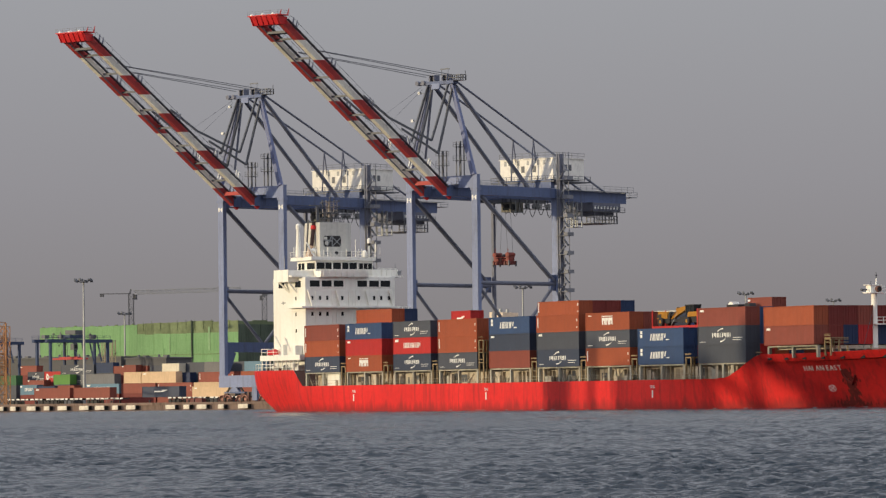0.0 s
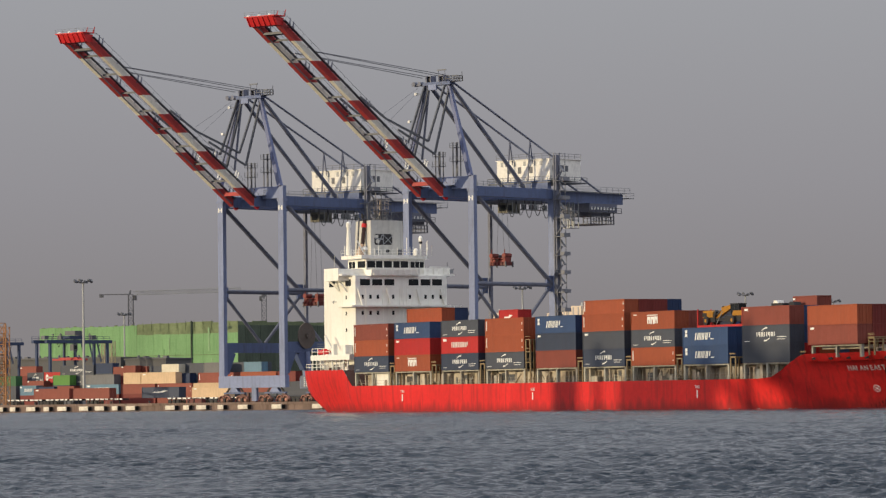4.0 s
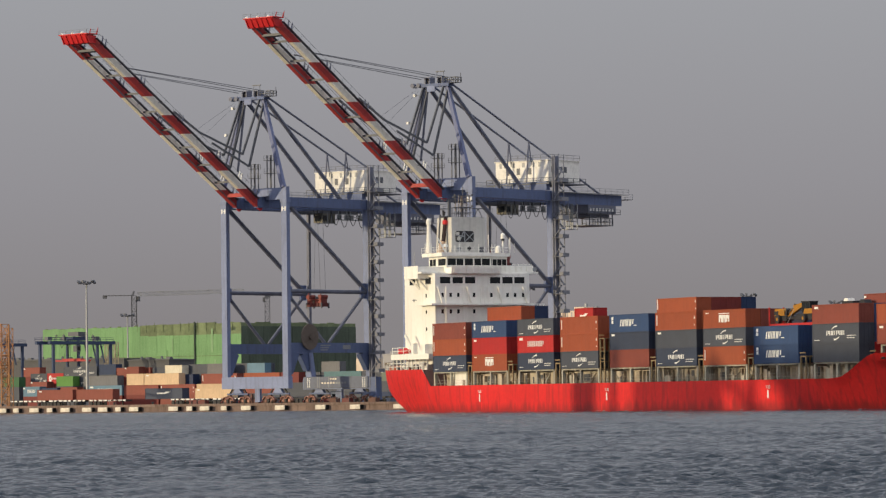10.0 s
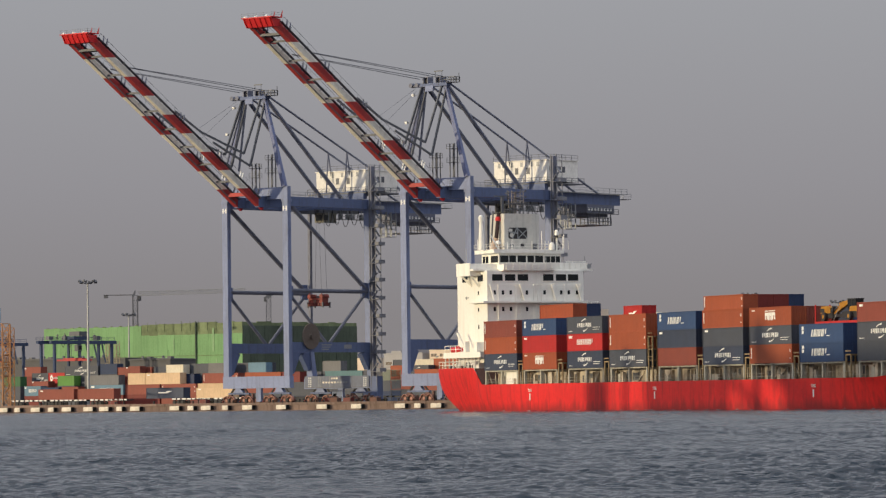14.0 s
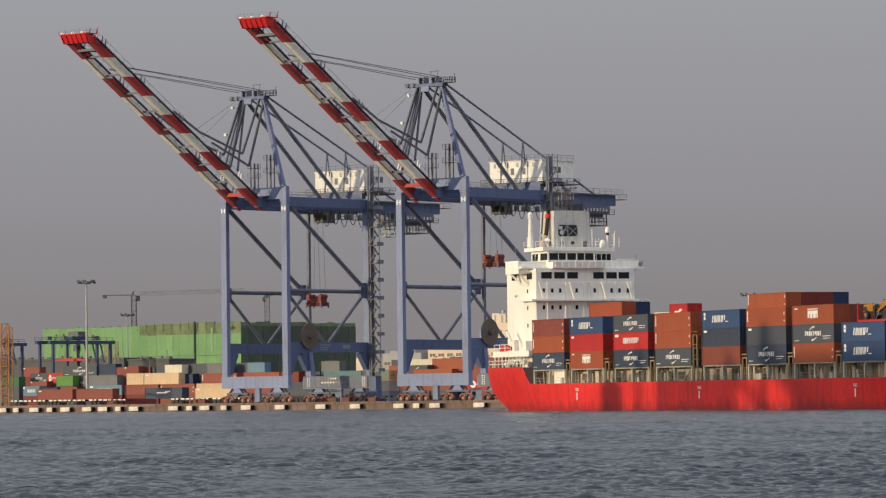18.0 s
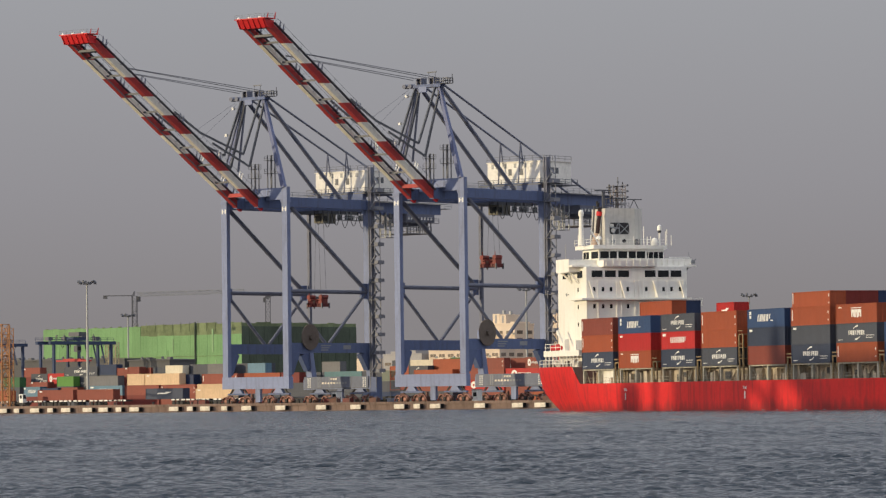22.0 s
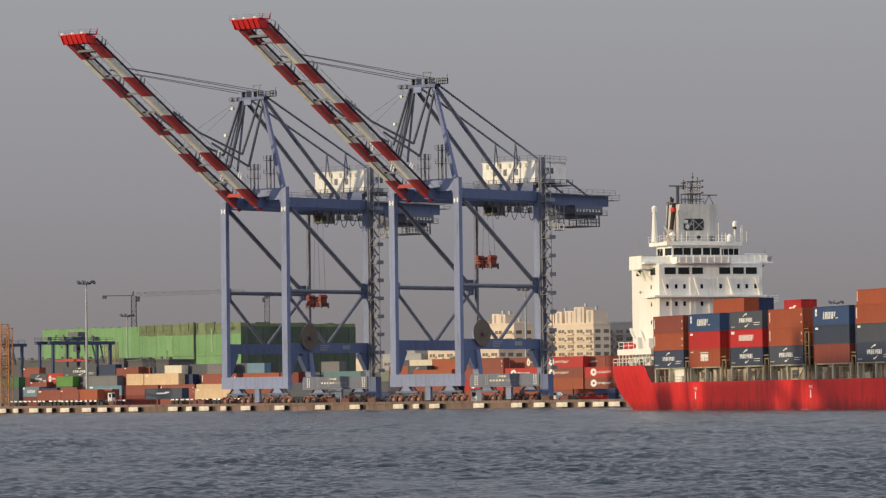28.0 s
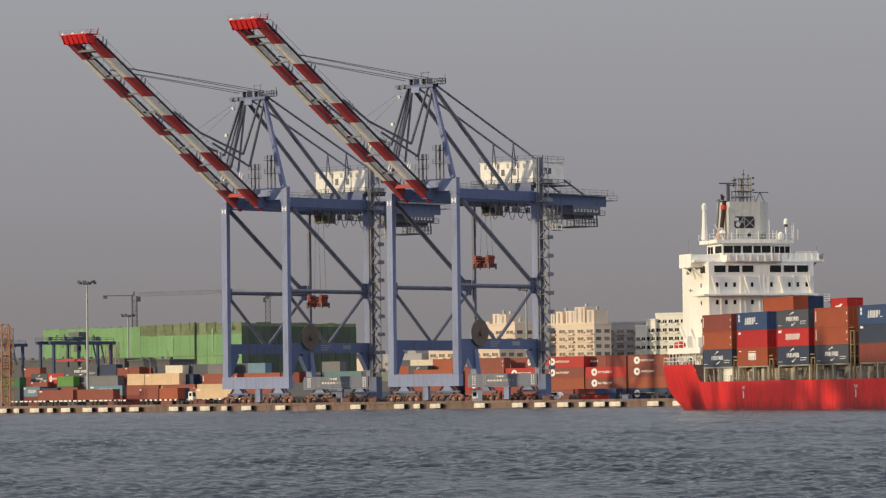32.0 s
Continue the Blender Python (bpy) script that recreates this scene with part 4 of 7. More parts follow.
def build_hull(ship):
    st = [-22.6, -22.4, -21.9, -21, -19.5, -17.5, -15, -12, -9, -6, -3.6, -2.4, -1.4, -0.6, 0, 6, 30, 60, 90, 110, 118, 124, 127, 129.5, 131.5, 133.5, 135, 138, 142, 146, 150, 154, 158, 162, 165, 168, 170.5, 172.5, 174]
    levels = 9
    m = Mesh()
    for a in st:
        if a <= -3.6:
            top = 7.0
        elif a < -0.5:
            top = 7.0 - 2.72 * (a + 3.6) / 3.1
        elif a < 126:
            top = 4.28
        elif a < 135:
            top = 4.28 + 3.3 * smooth_step(a, 125.5, 135.5)
        else:
            top = 7.58 + 0.9 * max(0, (a - 140) / 34) ** 1.6
        low = -2.5 if a > -9 else -2.5 + 7.4 * min(1.0, ((-9 - a) / 13.6)) ** 1.3
        deck = 12.85
        if a < -8:
            deck = 12.85 - 1.6 * ((-8 - a) / 14.6) ** 2
        if a < -20:
            deck -= 2.6 * ((-20 - a) / 2.6) ** 2
        if a > 118:
            deck = 12.85 * max(0.0, 1 - ((a - 118) / 56.2) ** 2.6) ** 0.75
        wl = 12.85
        if a < 14:
            wl = 12.85 - 4.2 * ((14 - a) / 37) ** 1.7
        if a > 104:
            wl = 12.85 * max(0.004, 1 - ((a - 104) / 66.5) ** 1.9) if a < 170.4 else 0.05
        for k in range(levels):
            t = k / (levels - 1)
            z = top + (low - top) * t
            s = min(1.0, max(0.0, (top - z) / max(0.1, top - 0.0)))
            if a > 100:
                w = deck + (wl - deck) * s ** 0.75
            elif a < 14:
                w = deck + (min(deck, wl) - deck) * s ** 1.6
            else:
                w = 12.85
            m.v.append((a, MID - w, z))
        for k in range(levels):
            x, y, z = m.v[-levels]
            m.v.append((x, 2 * MID - y, z))
    n = 2 * levels
    for i in range(len(st) - 1):
        for k in range(levels - 1):
            b = i * n + k
            m.f.append((b, b + 1, b + n + 1, b + n))
            b += levels
            m.f.append((b, b + n, b + n + 1, b + 1))
        b = i * n + levels - 1
        m.f.append((b, b + levels, b + n + levels, b + n))
    for k in range(levels - 1):
        m.f.append((k, levels + k, levels + k + 1, k + 1))
    hull = part("hull", m, hull_red, ship, "streaked red hull with rust near the waterline")
    hull.data.shade_smooth()
    hull.data.set_sharp_from_angle(angle=radians(35))
    dk = Mesh()
    for i in range(len(st) - 1):
        a, b = Vector(m.v[i * n]), Vector(m.v[(i + 1) * n])
        drop = 1.1 if a.x < -3.7 or a.x > 134 else 0.05
        j = len(dk.v)
        for p in (a, b):
            dk.v += [(p.x, p.y + 0.1, p.z - drop), (p.x, 2 * MID - p.y - 0.1, p.z - drop)]
        dk.f.append((j, j + 2, j + 3, j + 1))
    part("deck", dk, deck_green, ship, "brown painted steel deck")
    return hull


STACK = (0.0, 14.33, 30.27, 44.74, 60.62, 74.86, 89.0, 103.38, 119.36, 136.08)
ZC = 6.52                               # underside of the deck stacks


def text_mesh(s, size, material, name):
    cu = bpy.data.curves.new(name, "FONT")
    cu.body, cu.size, cu.extrude, cu.align_x = s, size, 0.02, "LEFT"
    tmp = bpy.data.objects.new(name, cu)
    me = bpy.data.meshes.new_from_object(tmp)
    bpy.data.objects.remove(tmp)
    me.materials.append(material)
    return me


soot_brown = mat("sooty_exhaust_paint", (0.05, 0.028, 0.03), 0.75, dirt=(0.02, 0.018, 0.018), dirt_amount=0.8, streak=True)
mast_beige = mat("mast_beige_paint", (0.42, 0.37, 0.33), 0.6, dirt=RUST, dirt_amount=0.3)
post_grey = mat("stack_post_grey_paint", (0.44, 0.42, 0.35), 0.6, dirt=RUST, dirt_amount=0.5, streak=True)
lash_ochre = mat("lashing_bridge_ochre_paint", (0.30, 0.225, 0.125), 0.65, dirt=RUST, dirt_amount=0.5)
rust_tan = mat("rust_stained_white_paint", (0.50, 0.36, 0.26), 0.7, dirt=RUST, dirt_amount=0.6)


def build_ship():
    ship = thing("container_ship", Matrix(), "loaded red container ship with white superstructure aft", "ship")
    build_hull(ship)
    # superstructure
    hs = part("deckhouse", Mesh().box(-17.6, -6.0, 3.5, 20.9, 6.0, 22.8), ship_white, ship, "white painted steel deckhouse")
    wings = Mesh().box(-13.6, -7.2, 1.6, 23.2, 22.8, 23.1)
    part("bridge_deck", wings, ship_white, hs)
    for b in (Mesh().box(-13.6, -8.4, 1.5, 1.62, 22.0, 24.1).box(-8.5, -8.38, 1.62, 6.4, 22.0, 24.0).box(-13.7, -13.58, 1.62, 6.0, 22.0, 24.0),
              Mesh().box(-13.6, -8.4, 22.78, 22.9, 23.1, 24.2).box(-8.5, -8.38, 17.8, 22.78, 23.1, 24.2)):
        part("wing_bulwark", b, ship_white, hs)
    wh = part("wheelhouse", Mesh().box(-14.2, -7.6, 6.4, 14.7, 23.1, 25.7), ship_white, hs)
    part("chart_room", Mesh().box(-14.2, -9.2, 14.7, 18.4, 23.1, 25.7), ship_white, hs)
    part("wheelhouse_front", Mesh().prism([(-7.6, 22.6), (-5.4, 22.8), (-5.2, 23.8), (-7.6, 23.8)], 6.2, 15.4), ship_white, hs)
    part("wheelhouse_roof", Mesh().box(-14.4, -6.9, 5.2, 15.2, 25.7, 26.3).box(-14.4, -8.8, 15.2, 18.8, 25.7, 26.3), ship_white, wh)
    q = 6.62
    for w, gap in ((1.5, 0.16), (1.2, 0.3), (1.5, 0.28), (1.2, 0.18), (1.45, 0.0)):
        part("bridge_window", Mesh().box(-7.598, -7.56, q, q + w, 24.2, 25.3), glass, wh)
        q += w + gap
    for k in range(4):
        part("bridge_window", Mesh().box(-9.198, -9.16, 14.85 + k * 0.88, 15.6 + k * 0.88, 24.25, 25.25), glass, wh)
    for k in range(8):
        part("bulwark_rib", Mesh().box(-5.38, -5.18, 6.6 + k * 1.18, 6.74 + k * 1.18, 22.9, 24.1), ship_white, hs)
    part("bridge_window", Mesh().box(-10.6, -7.9, 6.36, 6.398, 24.2, 25.3), glass, wh)
    for k in range(2):
        part("bridge_window", Mesh().box(-12.6 - k * 1.2, -11.6 - k * 1.2, 6.36, 6.398, 24.2, 25.3), glass, wh)
    rl = Mesh().rail([(-5.3, 6.3, 23.8), (-5.3, 15.3, 23.8)], 0.25, 0.04, 1.2)
    part("front_rail", rl, ship_white, hs)
    for q in (4.4, 6.7, 9.0, 13.6, 15.9, 18.1):
        wd = part("cabin_window", Mesh().box(-5.998, -5.96, q, q + 1.85, 21.15, 22.2), glass, hs)
        part("window_frame", Mesh().box(-5.997, -5.93, q - 0.08, q + 1.93, 22.2, 22.3).box(-5.997, -5.93, q - 0.08, q + 1.93, 21.05, 21.15), ship_white, wd)
    for a in (-15.6, -9.6):
        part("cabin_window", Mesh().box(a, a + 2.0, 3.46, 3.498, 21.1, 22.2), glass, hs)
    for z in (18.9, 16.2, 13.4):
        for q in (4.6, 6.1, 7.5, 10.4, 13.6, 16.6, 18.0, 19.5):
            part("porthole", Mesh().box(-5.998, -5.97, q, q + 0.42, z, z + 0.68), glass, hs)
        part("porthole", Mesh().box(-9.6, -9.2, 3.47, 3.498, z, z + 0.62), glass, hs)
    lg = Mesh().box(-11.0, -4.9, 2.3, 3.5, 17.55, 17.85).box(-6.0, -4.9, 3.5, 21.2, 17.55, 17.85)
    for z in (16.6, 16.95, 17.3, 17.66):
        lg.box(-5.3, -5.0, 21.2, 23.2, z, z + 0.1)
    for q in (21.9, 23.1):
        lg.box(-5.3, -5.18, q, q + 0.1, 16.6, 17.75)
    part("side_ledge", lg, ship_white, hs)
    for q in (5.4, 8.6, 9.4, 11.8, 12.5, 13.2, 15.4, 17.4, 20.2):
        part("wall_stiffener", Mesh().box(-6.0, -5.86, q, q + 0.16, 8, 20.6), ship_white, hs)
    for q in (3.9, 9.3, 15.0, 19.6):
        part("stay_pipe", Mesh().beam((-5.7, q, 20.6), (-5.7, q + 0.8, 17.9), 0.3, 0.3), ship_white, hs)
    part("wing_bracket", Mesh().beam((-13.2, 1.7, 22.6), (-11.8, 3.45, 20.4), 0.3, 0.3), ship_white, hs)
    part("wing_bracket", Mesh().beam((-9.4, 1.7, 22.6), (-9.0, 3.45, 20.2), 0.3, 0.3), ship_white, hs)
    em = Mesh().box(-14.6, -13.0, 3.46, 3.498, 18.5, 18.62).box(-14.2, -13.9, 3.46, 3.498, 18.3, 18.8)
    part("wall_emblem", em, steel_grey, hs)
    # funnel, radar mast, exhaust, aerials
    fu = Mesh().prism([(-16.6, 26.0), (-10.6, 26.3), (-10.6, 32.3), (-16.0, 32.3)], 8.9, 14.0)
    j = len(fu.v)
    fu.v += [(-10.6, 14.0, 26.3), (-12.6, 16.1, 26.3), (-16.3, 16.1, 26.2), (-16.3, 14.0, 26.2), (-10.6, 14.0, 32.3), (-12.6, 16.1, 32.3), (-16.0, 16.1, 32.3), (-16.0, 14.0, 32.3)]
    fu.f += [(j, j + 1, j + 5, j + 4), (j + 1, j + 2, j + 6, j + 5), (j + 4, j + 5, j + 6, j + 7), (j + 2, j + 3, j + 7, j + 6)]
    fn = part("funnel", fu, funnel_grey, ship, "square weathered grey-white funnel casing")
    oo = [(9.6, 28.4), (9.85, 28.15), (12.75, 28.15), (13.0, 28.4), (13.0, 29.75), (12.75, 30.0), (9.85, 30.0), (9.6, 29.75)]
    part("funnel_opening", Mesh().extrude_x(oo, -10.72, -10.57), black, fn)
    ob_ = Mesh().beam((-10.54, 11.35, 28.25), (-10.54, 12.95, 29.7), 0.08, 0.13).beam((-10.54, 11.35, 29.75), (-10.54, 12.9, 28.35), 0.08, 0.11).box(-10.56, -10.5, 11.2, 11.34, 28.16, 29.98)
    ob_.beam((-10.54, 9.7, 29.3), (-10.54, 11.2, 29.1), 0.06, 0.2).beam((-10.54, 10.3, 28.2), (-10.54, 11.1, 29.9), 0.06, 0.16)
    part("opening_brace", ob_, steel_grey, fn)
    part("opening_duct", Mesh().tube((-10.56, 10.2, 28.75), (-10.52, 10.2, 28.75), 0.36, 14).box(-10.56, -10.52, 9.62, 10.3, 29.35, 29.8), funnel_grey, fn)
    part("funnel_light", Mesh().tube((-10.6, 12.1, 27.1), (-10.52, 12.1, 27.1), 0.34, 12), black, fn)
    part("funnel_light", Mesh().tube((-10.6, 10.2, 27.0), (-10.52, 10.2, 27.0), 0.36, 12), steel_grey, fn)
    part("vent_box", Mesh().box(-10.4, -9.8, 13.9, 14.5, 26.3, 27.4), steel_dark, fn)
    part("exhaust_pipe", Mesh().tube((-12.3, 8.1, 27.4), (-12.3, 8.65, 32.4), 0.36, 14, 0.3), soot_brown, fn, "sooty red-brown exhaust pipe")
    part("exhaust_pipe", Mesh().tube((-13.4, 7.7, 26.3), (-13.4, 8.2, 32.8), 0.15, 10), steel_dark, fn)
    part("exhaust_cap", Mesh().box(-13.0, -12.0, 8.2, 9.0, 32.3, 32.5).tube((-12.3, 8.3, 32.6), (-12.3, 8.2, 33.5), 0.2, 8).tube((-12.9, 8.7, 32.6), (-12.9, 8.8, 33.3), 0.16, 8), black, fn)
    part("exhaust_band", Mesh().tube((-12.3, 8.5, 31.15), (-12.3, 8.57, 31.8), 0.44, 14), tip_red, fn, "red band")
    part("exhaust_casing", Mesh().tube((-12.3, 7.7, 26.3), (-12.3, 8.1, 28.3), 0.72, 14, 0.42), rust_tan, fn, "rust-stained exhaust casing")
    part("deck_vent", Mesh().beam((-10.4, 6.2, 28.8), (-10.2, 7.6, 26.4), 0.18, 0.22).dome((-10.0, 7.4, 27.3), 0.55, 10, 4), ship_white, ship)
    part("post", Mesh().tube((-10.2, 4.5, 26.3), (-10.2, 4.5, 31.2), 0.52, 14, 0.27).dome((-10.2, 4.5, 31.5), 0.44, 14, 5, 1.2).tube((-10.2, 4.5, 31.0), (-10.2, 4.5, 31.5), 0.42, 14), ship_white, ship, "white deck post with domed cap")
    part("satellite_dome", Mesh().tube((-9.0, 17.6, 26.3), (-9.0, 17.6, 28.3), 0.16, 8).tube((-9, 17.6, 28.7), (-9, 17.6, 29.2), 0.36, 12).dome((-9.0, 17.6, 29.2), 0.36, 12, 4, 1.2), ship_white, ship)
    part("dome_collar", Mesh().tube((-9, 17.6, 28.3), (-9, 17.6, 28.7), 0.26, 12), black, ship)
    part("radome", Mesh().tube((-9.0, 16.7, 26.3), (-9.0, 16.7, 26.9), 0.5, 12).dome((-9.0, 16.7, 26.9), 0.5, 12, 4, 1.3), ship_white, ship)
    rm = Mesh()
    for q in (10.3, 11.5, 12.8):
        for a in (-13.2, -11.6):
            rm.box(a - 0.05, a + 0.05, q - 0.05, q + 0.05, 32.3, 34.0)
    for z in (33.0, 33.9):
        rm.box(-13.3, -11.5, 10.1, 13.1, z, z + 0.1)
    rm.rail([(-11.4, 9.8, 32.3), (-11.4, 13.4, 32.3)], 0.9, 0.03, 0.9)
    rm.beam((-11.6, 13.6, 32.3), (-11.6, 14.3, 33.7), 0.1, 0.1).beam((-11.6, 15.1, 32.3), (-11.6, 14.4, 33.7), 0.1, 0.1).box(-11.75, -11.45, 13.2, 15.7, 33.7, 33.85)
    rm.beam((-11.4, 7.0, 32.5), (-11.4, 8.1, 32.4), 0.09, 0.09)
    part("mast_base", rm, steel_dark, ship, "dark steel mast frame on the funnel top")
    ml = Mesh()
    for q, a in ((10.8, -12.9), (12.9, -12.9), (10.8, -11.7), (12.9, -11.7)):
        ml.box(a - 0.06, a + 0.06, q - 0.06, q + 0.06, 33.4, 36.1)
    ml.tube((-12.3, 11.7, 32.3), (-12.3, 11.7, 36.0), 0.3, 10, 0.22)
    for k in range(6):
        z = 33.6 + k * 0.42
        ml.box(-11.78, -11.68, 10.8, 12.9, z, z + 0.06)
        ml.beam((-11.7, 10.8 if k % 2 else 12.9, z), (-11.7, 12.9 if k % 2 else 10.8, z + 0.42), 0.07, 0.07)
    part("signal_mast", ml, mast_beige, ship, "beige signal mast with lamp brackets")
    for z in (34.0, 34.95, 35.9):
        part("mast_landing", Mesh().box(-13.1, -11.5, 10.7, 13.0, z, z + 0.05).box(-11.7, -11.5, 13.1, 13.4, z, z + 0.3), steel_dark, ship)
    part("top_pole", Mesh().tube((-12.3, 11.9, 36.0), (-12.3, 11.9, 37.4), 0.07, 6).box(-12.45, -12.15, 11.75, 12.05, 36.5, 36.7).tube((-12.3, 12.7, 36.0), (-12.3, 12.7, 36.6), 0.1, 6), steel_dark, ship)
    rs = Mesh().tube((-12.0, 10.2, 34.6), (-12.0, 10.2, 36.2), 0.12, 6).box(-12.4, -11.6, 9.9, 10.5, 35.6, 35.75).beam((-12.0, 9.4, 32.3), (-12.0, 9.4, 34.9), 0.14, 0.14).beam((-12.0, 9.0, 34.9), (-12.0, 10.6, 34.9), 0.14, 0.14)
    rs.box(-12.2, -11.8, 9.0, 9.4, 32.3, 35.1)
    part("radar_bracket", rs, steel_dark, ship)
    part("radar_scanner", Mesh().box(-12.1, -11.8, 7.7, 10.6, 35.1, 35.3), steel_dark, ship)
    for q, a, hh in ((6.6, -8, 1.8), (8.0, -7.6, 1.2), (9.0, -8, 1.6), (12.6, -8, 1.4), (14.4, -8, 3.0), (15.0, -8, 1.4), (15.6, -8, 1.4), (18.2, -8, 2.2), (18.7, -8.6, 2.6), (19.2, -8, 1.6), (5.2, -8, 1.6), (5.4, -13.5, 1.8)):
        part("aerial", Mesh().tube((a, q, 26.3), (a, q, 26.3 + hh), 0.06, 5), ship_white, ship)
    part("aerial", Mesh().tube((-10, 1.7, 24.1), (-10, 1.7, 26.4), 0.05, 5), steel_grey, ship)
    part("aerial", Mesh().tube((-9, 22.7, 23.1), (-9, 22.7, 25.2), 0.05, 5), steel_grey, ship)
    part("roof_rail", Mesh().rail([(-14.1, 5.0, 26.3), (-7.0, 5.0, 26.3), (-7.0, 15.1, 26.3), (-8.9, 15.3, 26.3), (-8.9, 18.7, 26.3)], 0.9, 0.022), ship_white, ship)
    for k in range(5):
        part("bulwark_rib", Mesh().box(-8.38, -8.24, 18.6 + k * 1.0, 18.72 + k * 1.0, 23.1, 24.15), ship_white, hs)
    part("wing_lamp", Mesh().tube((-8.6, 23.1, 23.6), (-8.2, 23.1, 23.6), 0.36, 12).beam((-8.5, 22.9, 23.5), (-8.5, 23.7, 24.1), 0.12, 0.14), steel_grey, ship)
    part("wing_rail", Mesh().rail([(-8.44, 19.0, 24.2), (-8.44, 22.6, 24.2)], 0.22, 0.03, 1.2), ship_white, ship)
    part("wing_bracket", Mesh().beam((-9.2, 22.6, 22.7), (-9.2, 21.0, 21.2), 0.16, 0.2), steel_grey, hs)
    # aft mooring deck
    af = part("aft_deckhouse", Mesh().box(-18.0, -3.6, 1.0, 24.0, 8.7, 9.6), ship_white, ship, "white awning deck over the mooring winches")
    ap = Mesh()
    for k in range(10):
        ap.box(-17.6 + k * 1.45, -17.45 + k * 1.45, 1.1, 1.25, 5.9, 8.7)
    ap.rail([(-22.2, 6, 7.0), (-21.4, 2.4, 7.0), (-19.4, 0.9, 7.0), (-14, 0.2, 7.0), (-4, 0.0, 7.0)], 1.1, 0.04)
    ap.rail([(-17.8, 1.2, 9.6), (-11.4, 1.2, 9.6)], 1.1, 0.04)
    part("aft_railing", ap, ship_white, af)
    bt = Mesh().tube((-16.4, 1.9, 10.1), (-13.0, 1.9, 10.1), 0.45, 12, 0.38).dome((-14.4, 1.9, 10.3), 0.5, 10, 3)
    part("lifeboat", bt, tip_red, ship, "small red rescue boat on the aft deck")
    for x, w, h, m in ((-17.0, 1.4, 1.3, steel_dark), (-14.6, 0.9, 1.6, ship_white), (-12.8, 1.6, 1.1, bogie_brown), (-10.4, 1.1, 1.7, steel_dark), (-8.2, 2.6, 1.9, ship_white)):
        part("mooring_gear", Mesh().box(x, x + w, 1.8, 3.2, 5.95, 5.95 + h).tube((x + w * 0.2, 1.7, 5.95 + h), (x + w * 0.8, 1.7, 5.95 + h), 0.35, 8), m, ship)
    dv = Mesh().beam((-10.6, 1.8, 9.6), (-13.6, 1.6, 12.8), 0.35, 0.4).box(-10.9, -10.2, 1.4, 2.2, 9.6, 11.4).box(-8.4, -7.0, 2.0, 3.3, 9.6, 11.2)
    part("davit", dv, ship_white, ship, "white boat davit arm")
    # hatch coamings, lashing bridges, rails along the side deck
    co = Mesh().box(1.0, 131.5, 2.0, 22.0, 4.2, 6.0)
    part("side_rail", Mesh().rail([(0.5, 0.2, 4.22), (127.5, 0.2, 4.22)], 0.9, 0.018, 3.2), post_grey, ship)
    hcm = part("hatch_coaming", co, cream, ship, "cream hatch coaming with dark recesses")
    rng = random.Random(8)
    x = 1.4
    while x < 130:                        # recesses, stays and pipes along the coaming
        w = rng.uniform(0.35, 2.0)
        kind = rng.random()
        if kind < 0.25:
            z0 = 4.3 + rng.uniform(0.0, 0.8)
            part("recess", Mesh().box(x, x + w, 1.96, 1.998, z0, min(5.9, z0 + rng.uniform(0.7, 1.5))), (steel_dark, coaming_dark)[rng.random() < 0.5], hcm)
        elif kind < 0.8:
            part("stay", Mesh().box(x, x + 0.14, 1.5, 1.998, 4.25, 5.95), coaming_dark, hcm)
            w = 0.5
        else:
            part("pipe", Mesh().beam((x, 1.8, 4.4), (x + w, 1.8, 5.8), 0.12, 0.12), cream, hcm)
        x += w + rng.uniform(0.15, 0.7)
    for i, a in enumerate(STACK):
        if i == 9:
            base, hh, q0 = 7.0, 8.7, 0.6
        else:
            base, hh, q0 = 4.22, 6.5, 0.15
        for q in (q0, 24.6):
            for k in range(2 if i == 8 else 3):
                x = a + 0.02 + k * 5.9
                part("stack_post", Mesh().box(x, x + 0.38, q, q + 0.45, base, hh), post_grey, ship)
            part("stack_beam", Mesh().box(a, a + 12.2, q, q + 0.5, hh - 0.2, hh - 0.02), post_grey, ship)
        hc = Mesh().box(a + 0.2, a + 12.0, 2.2, 23.0, hh - 0.55, hh - 0.05)
        part("hatch_cover", hc, cream, ship, "cream steel hatch cover")
        lb = Mesh()
        gap = 1.7
        x = a + 12.35
        tall = 11.0 if i == 3 else 9.5 if i == 9 else 7.4
        foot, q0, q1 = (7.2, 1.6, 24.0) if i >= 8 else (base, 0.2, 25.0)
        for q in (q0, q0 + 1.4):
            lb.box(x, x + 0.2, q, q + 0.2, foot, tall).box(x + gap - 0.4, x + gap - 0.2, q, q + 0.2, foot, tall)
        for z in (hh + 0.9, tall - 0.1) if tall < 9 else (hh + 0.9, 9.0, tall - 0.1):
            lb.box(x, x + gap - 0.2, q0, q0 + 3.0 if i == 9 else q1, z, z + 0.1)
            lb.box(x, x + gap - 0.2, q0 - 0.05, q0 + 0.02, z + 0.5, z + 0.58)
        for q in (5, 9, 13, 17, 21):
            lb.box(x + 0.5, x + 0.7, q, q + 0.2, foot, hh - 0.1 if i == 9 else hh + 1.0)
        part("lashing_bridge", lb, lash_ochre, ship, "ochre painted lashing bridge")
    rng = random.Random(5)
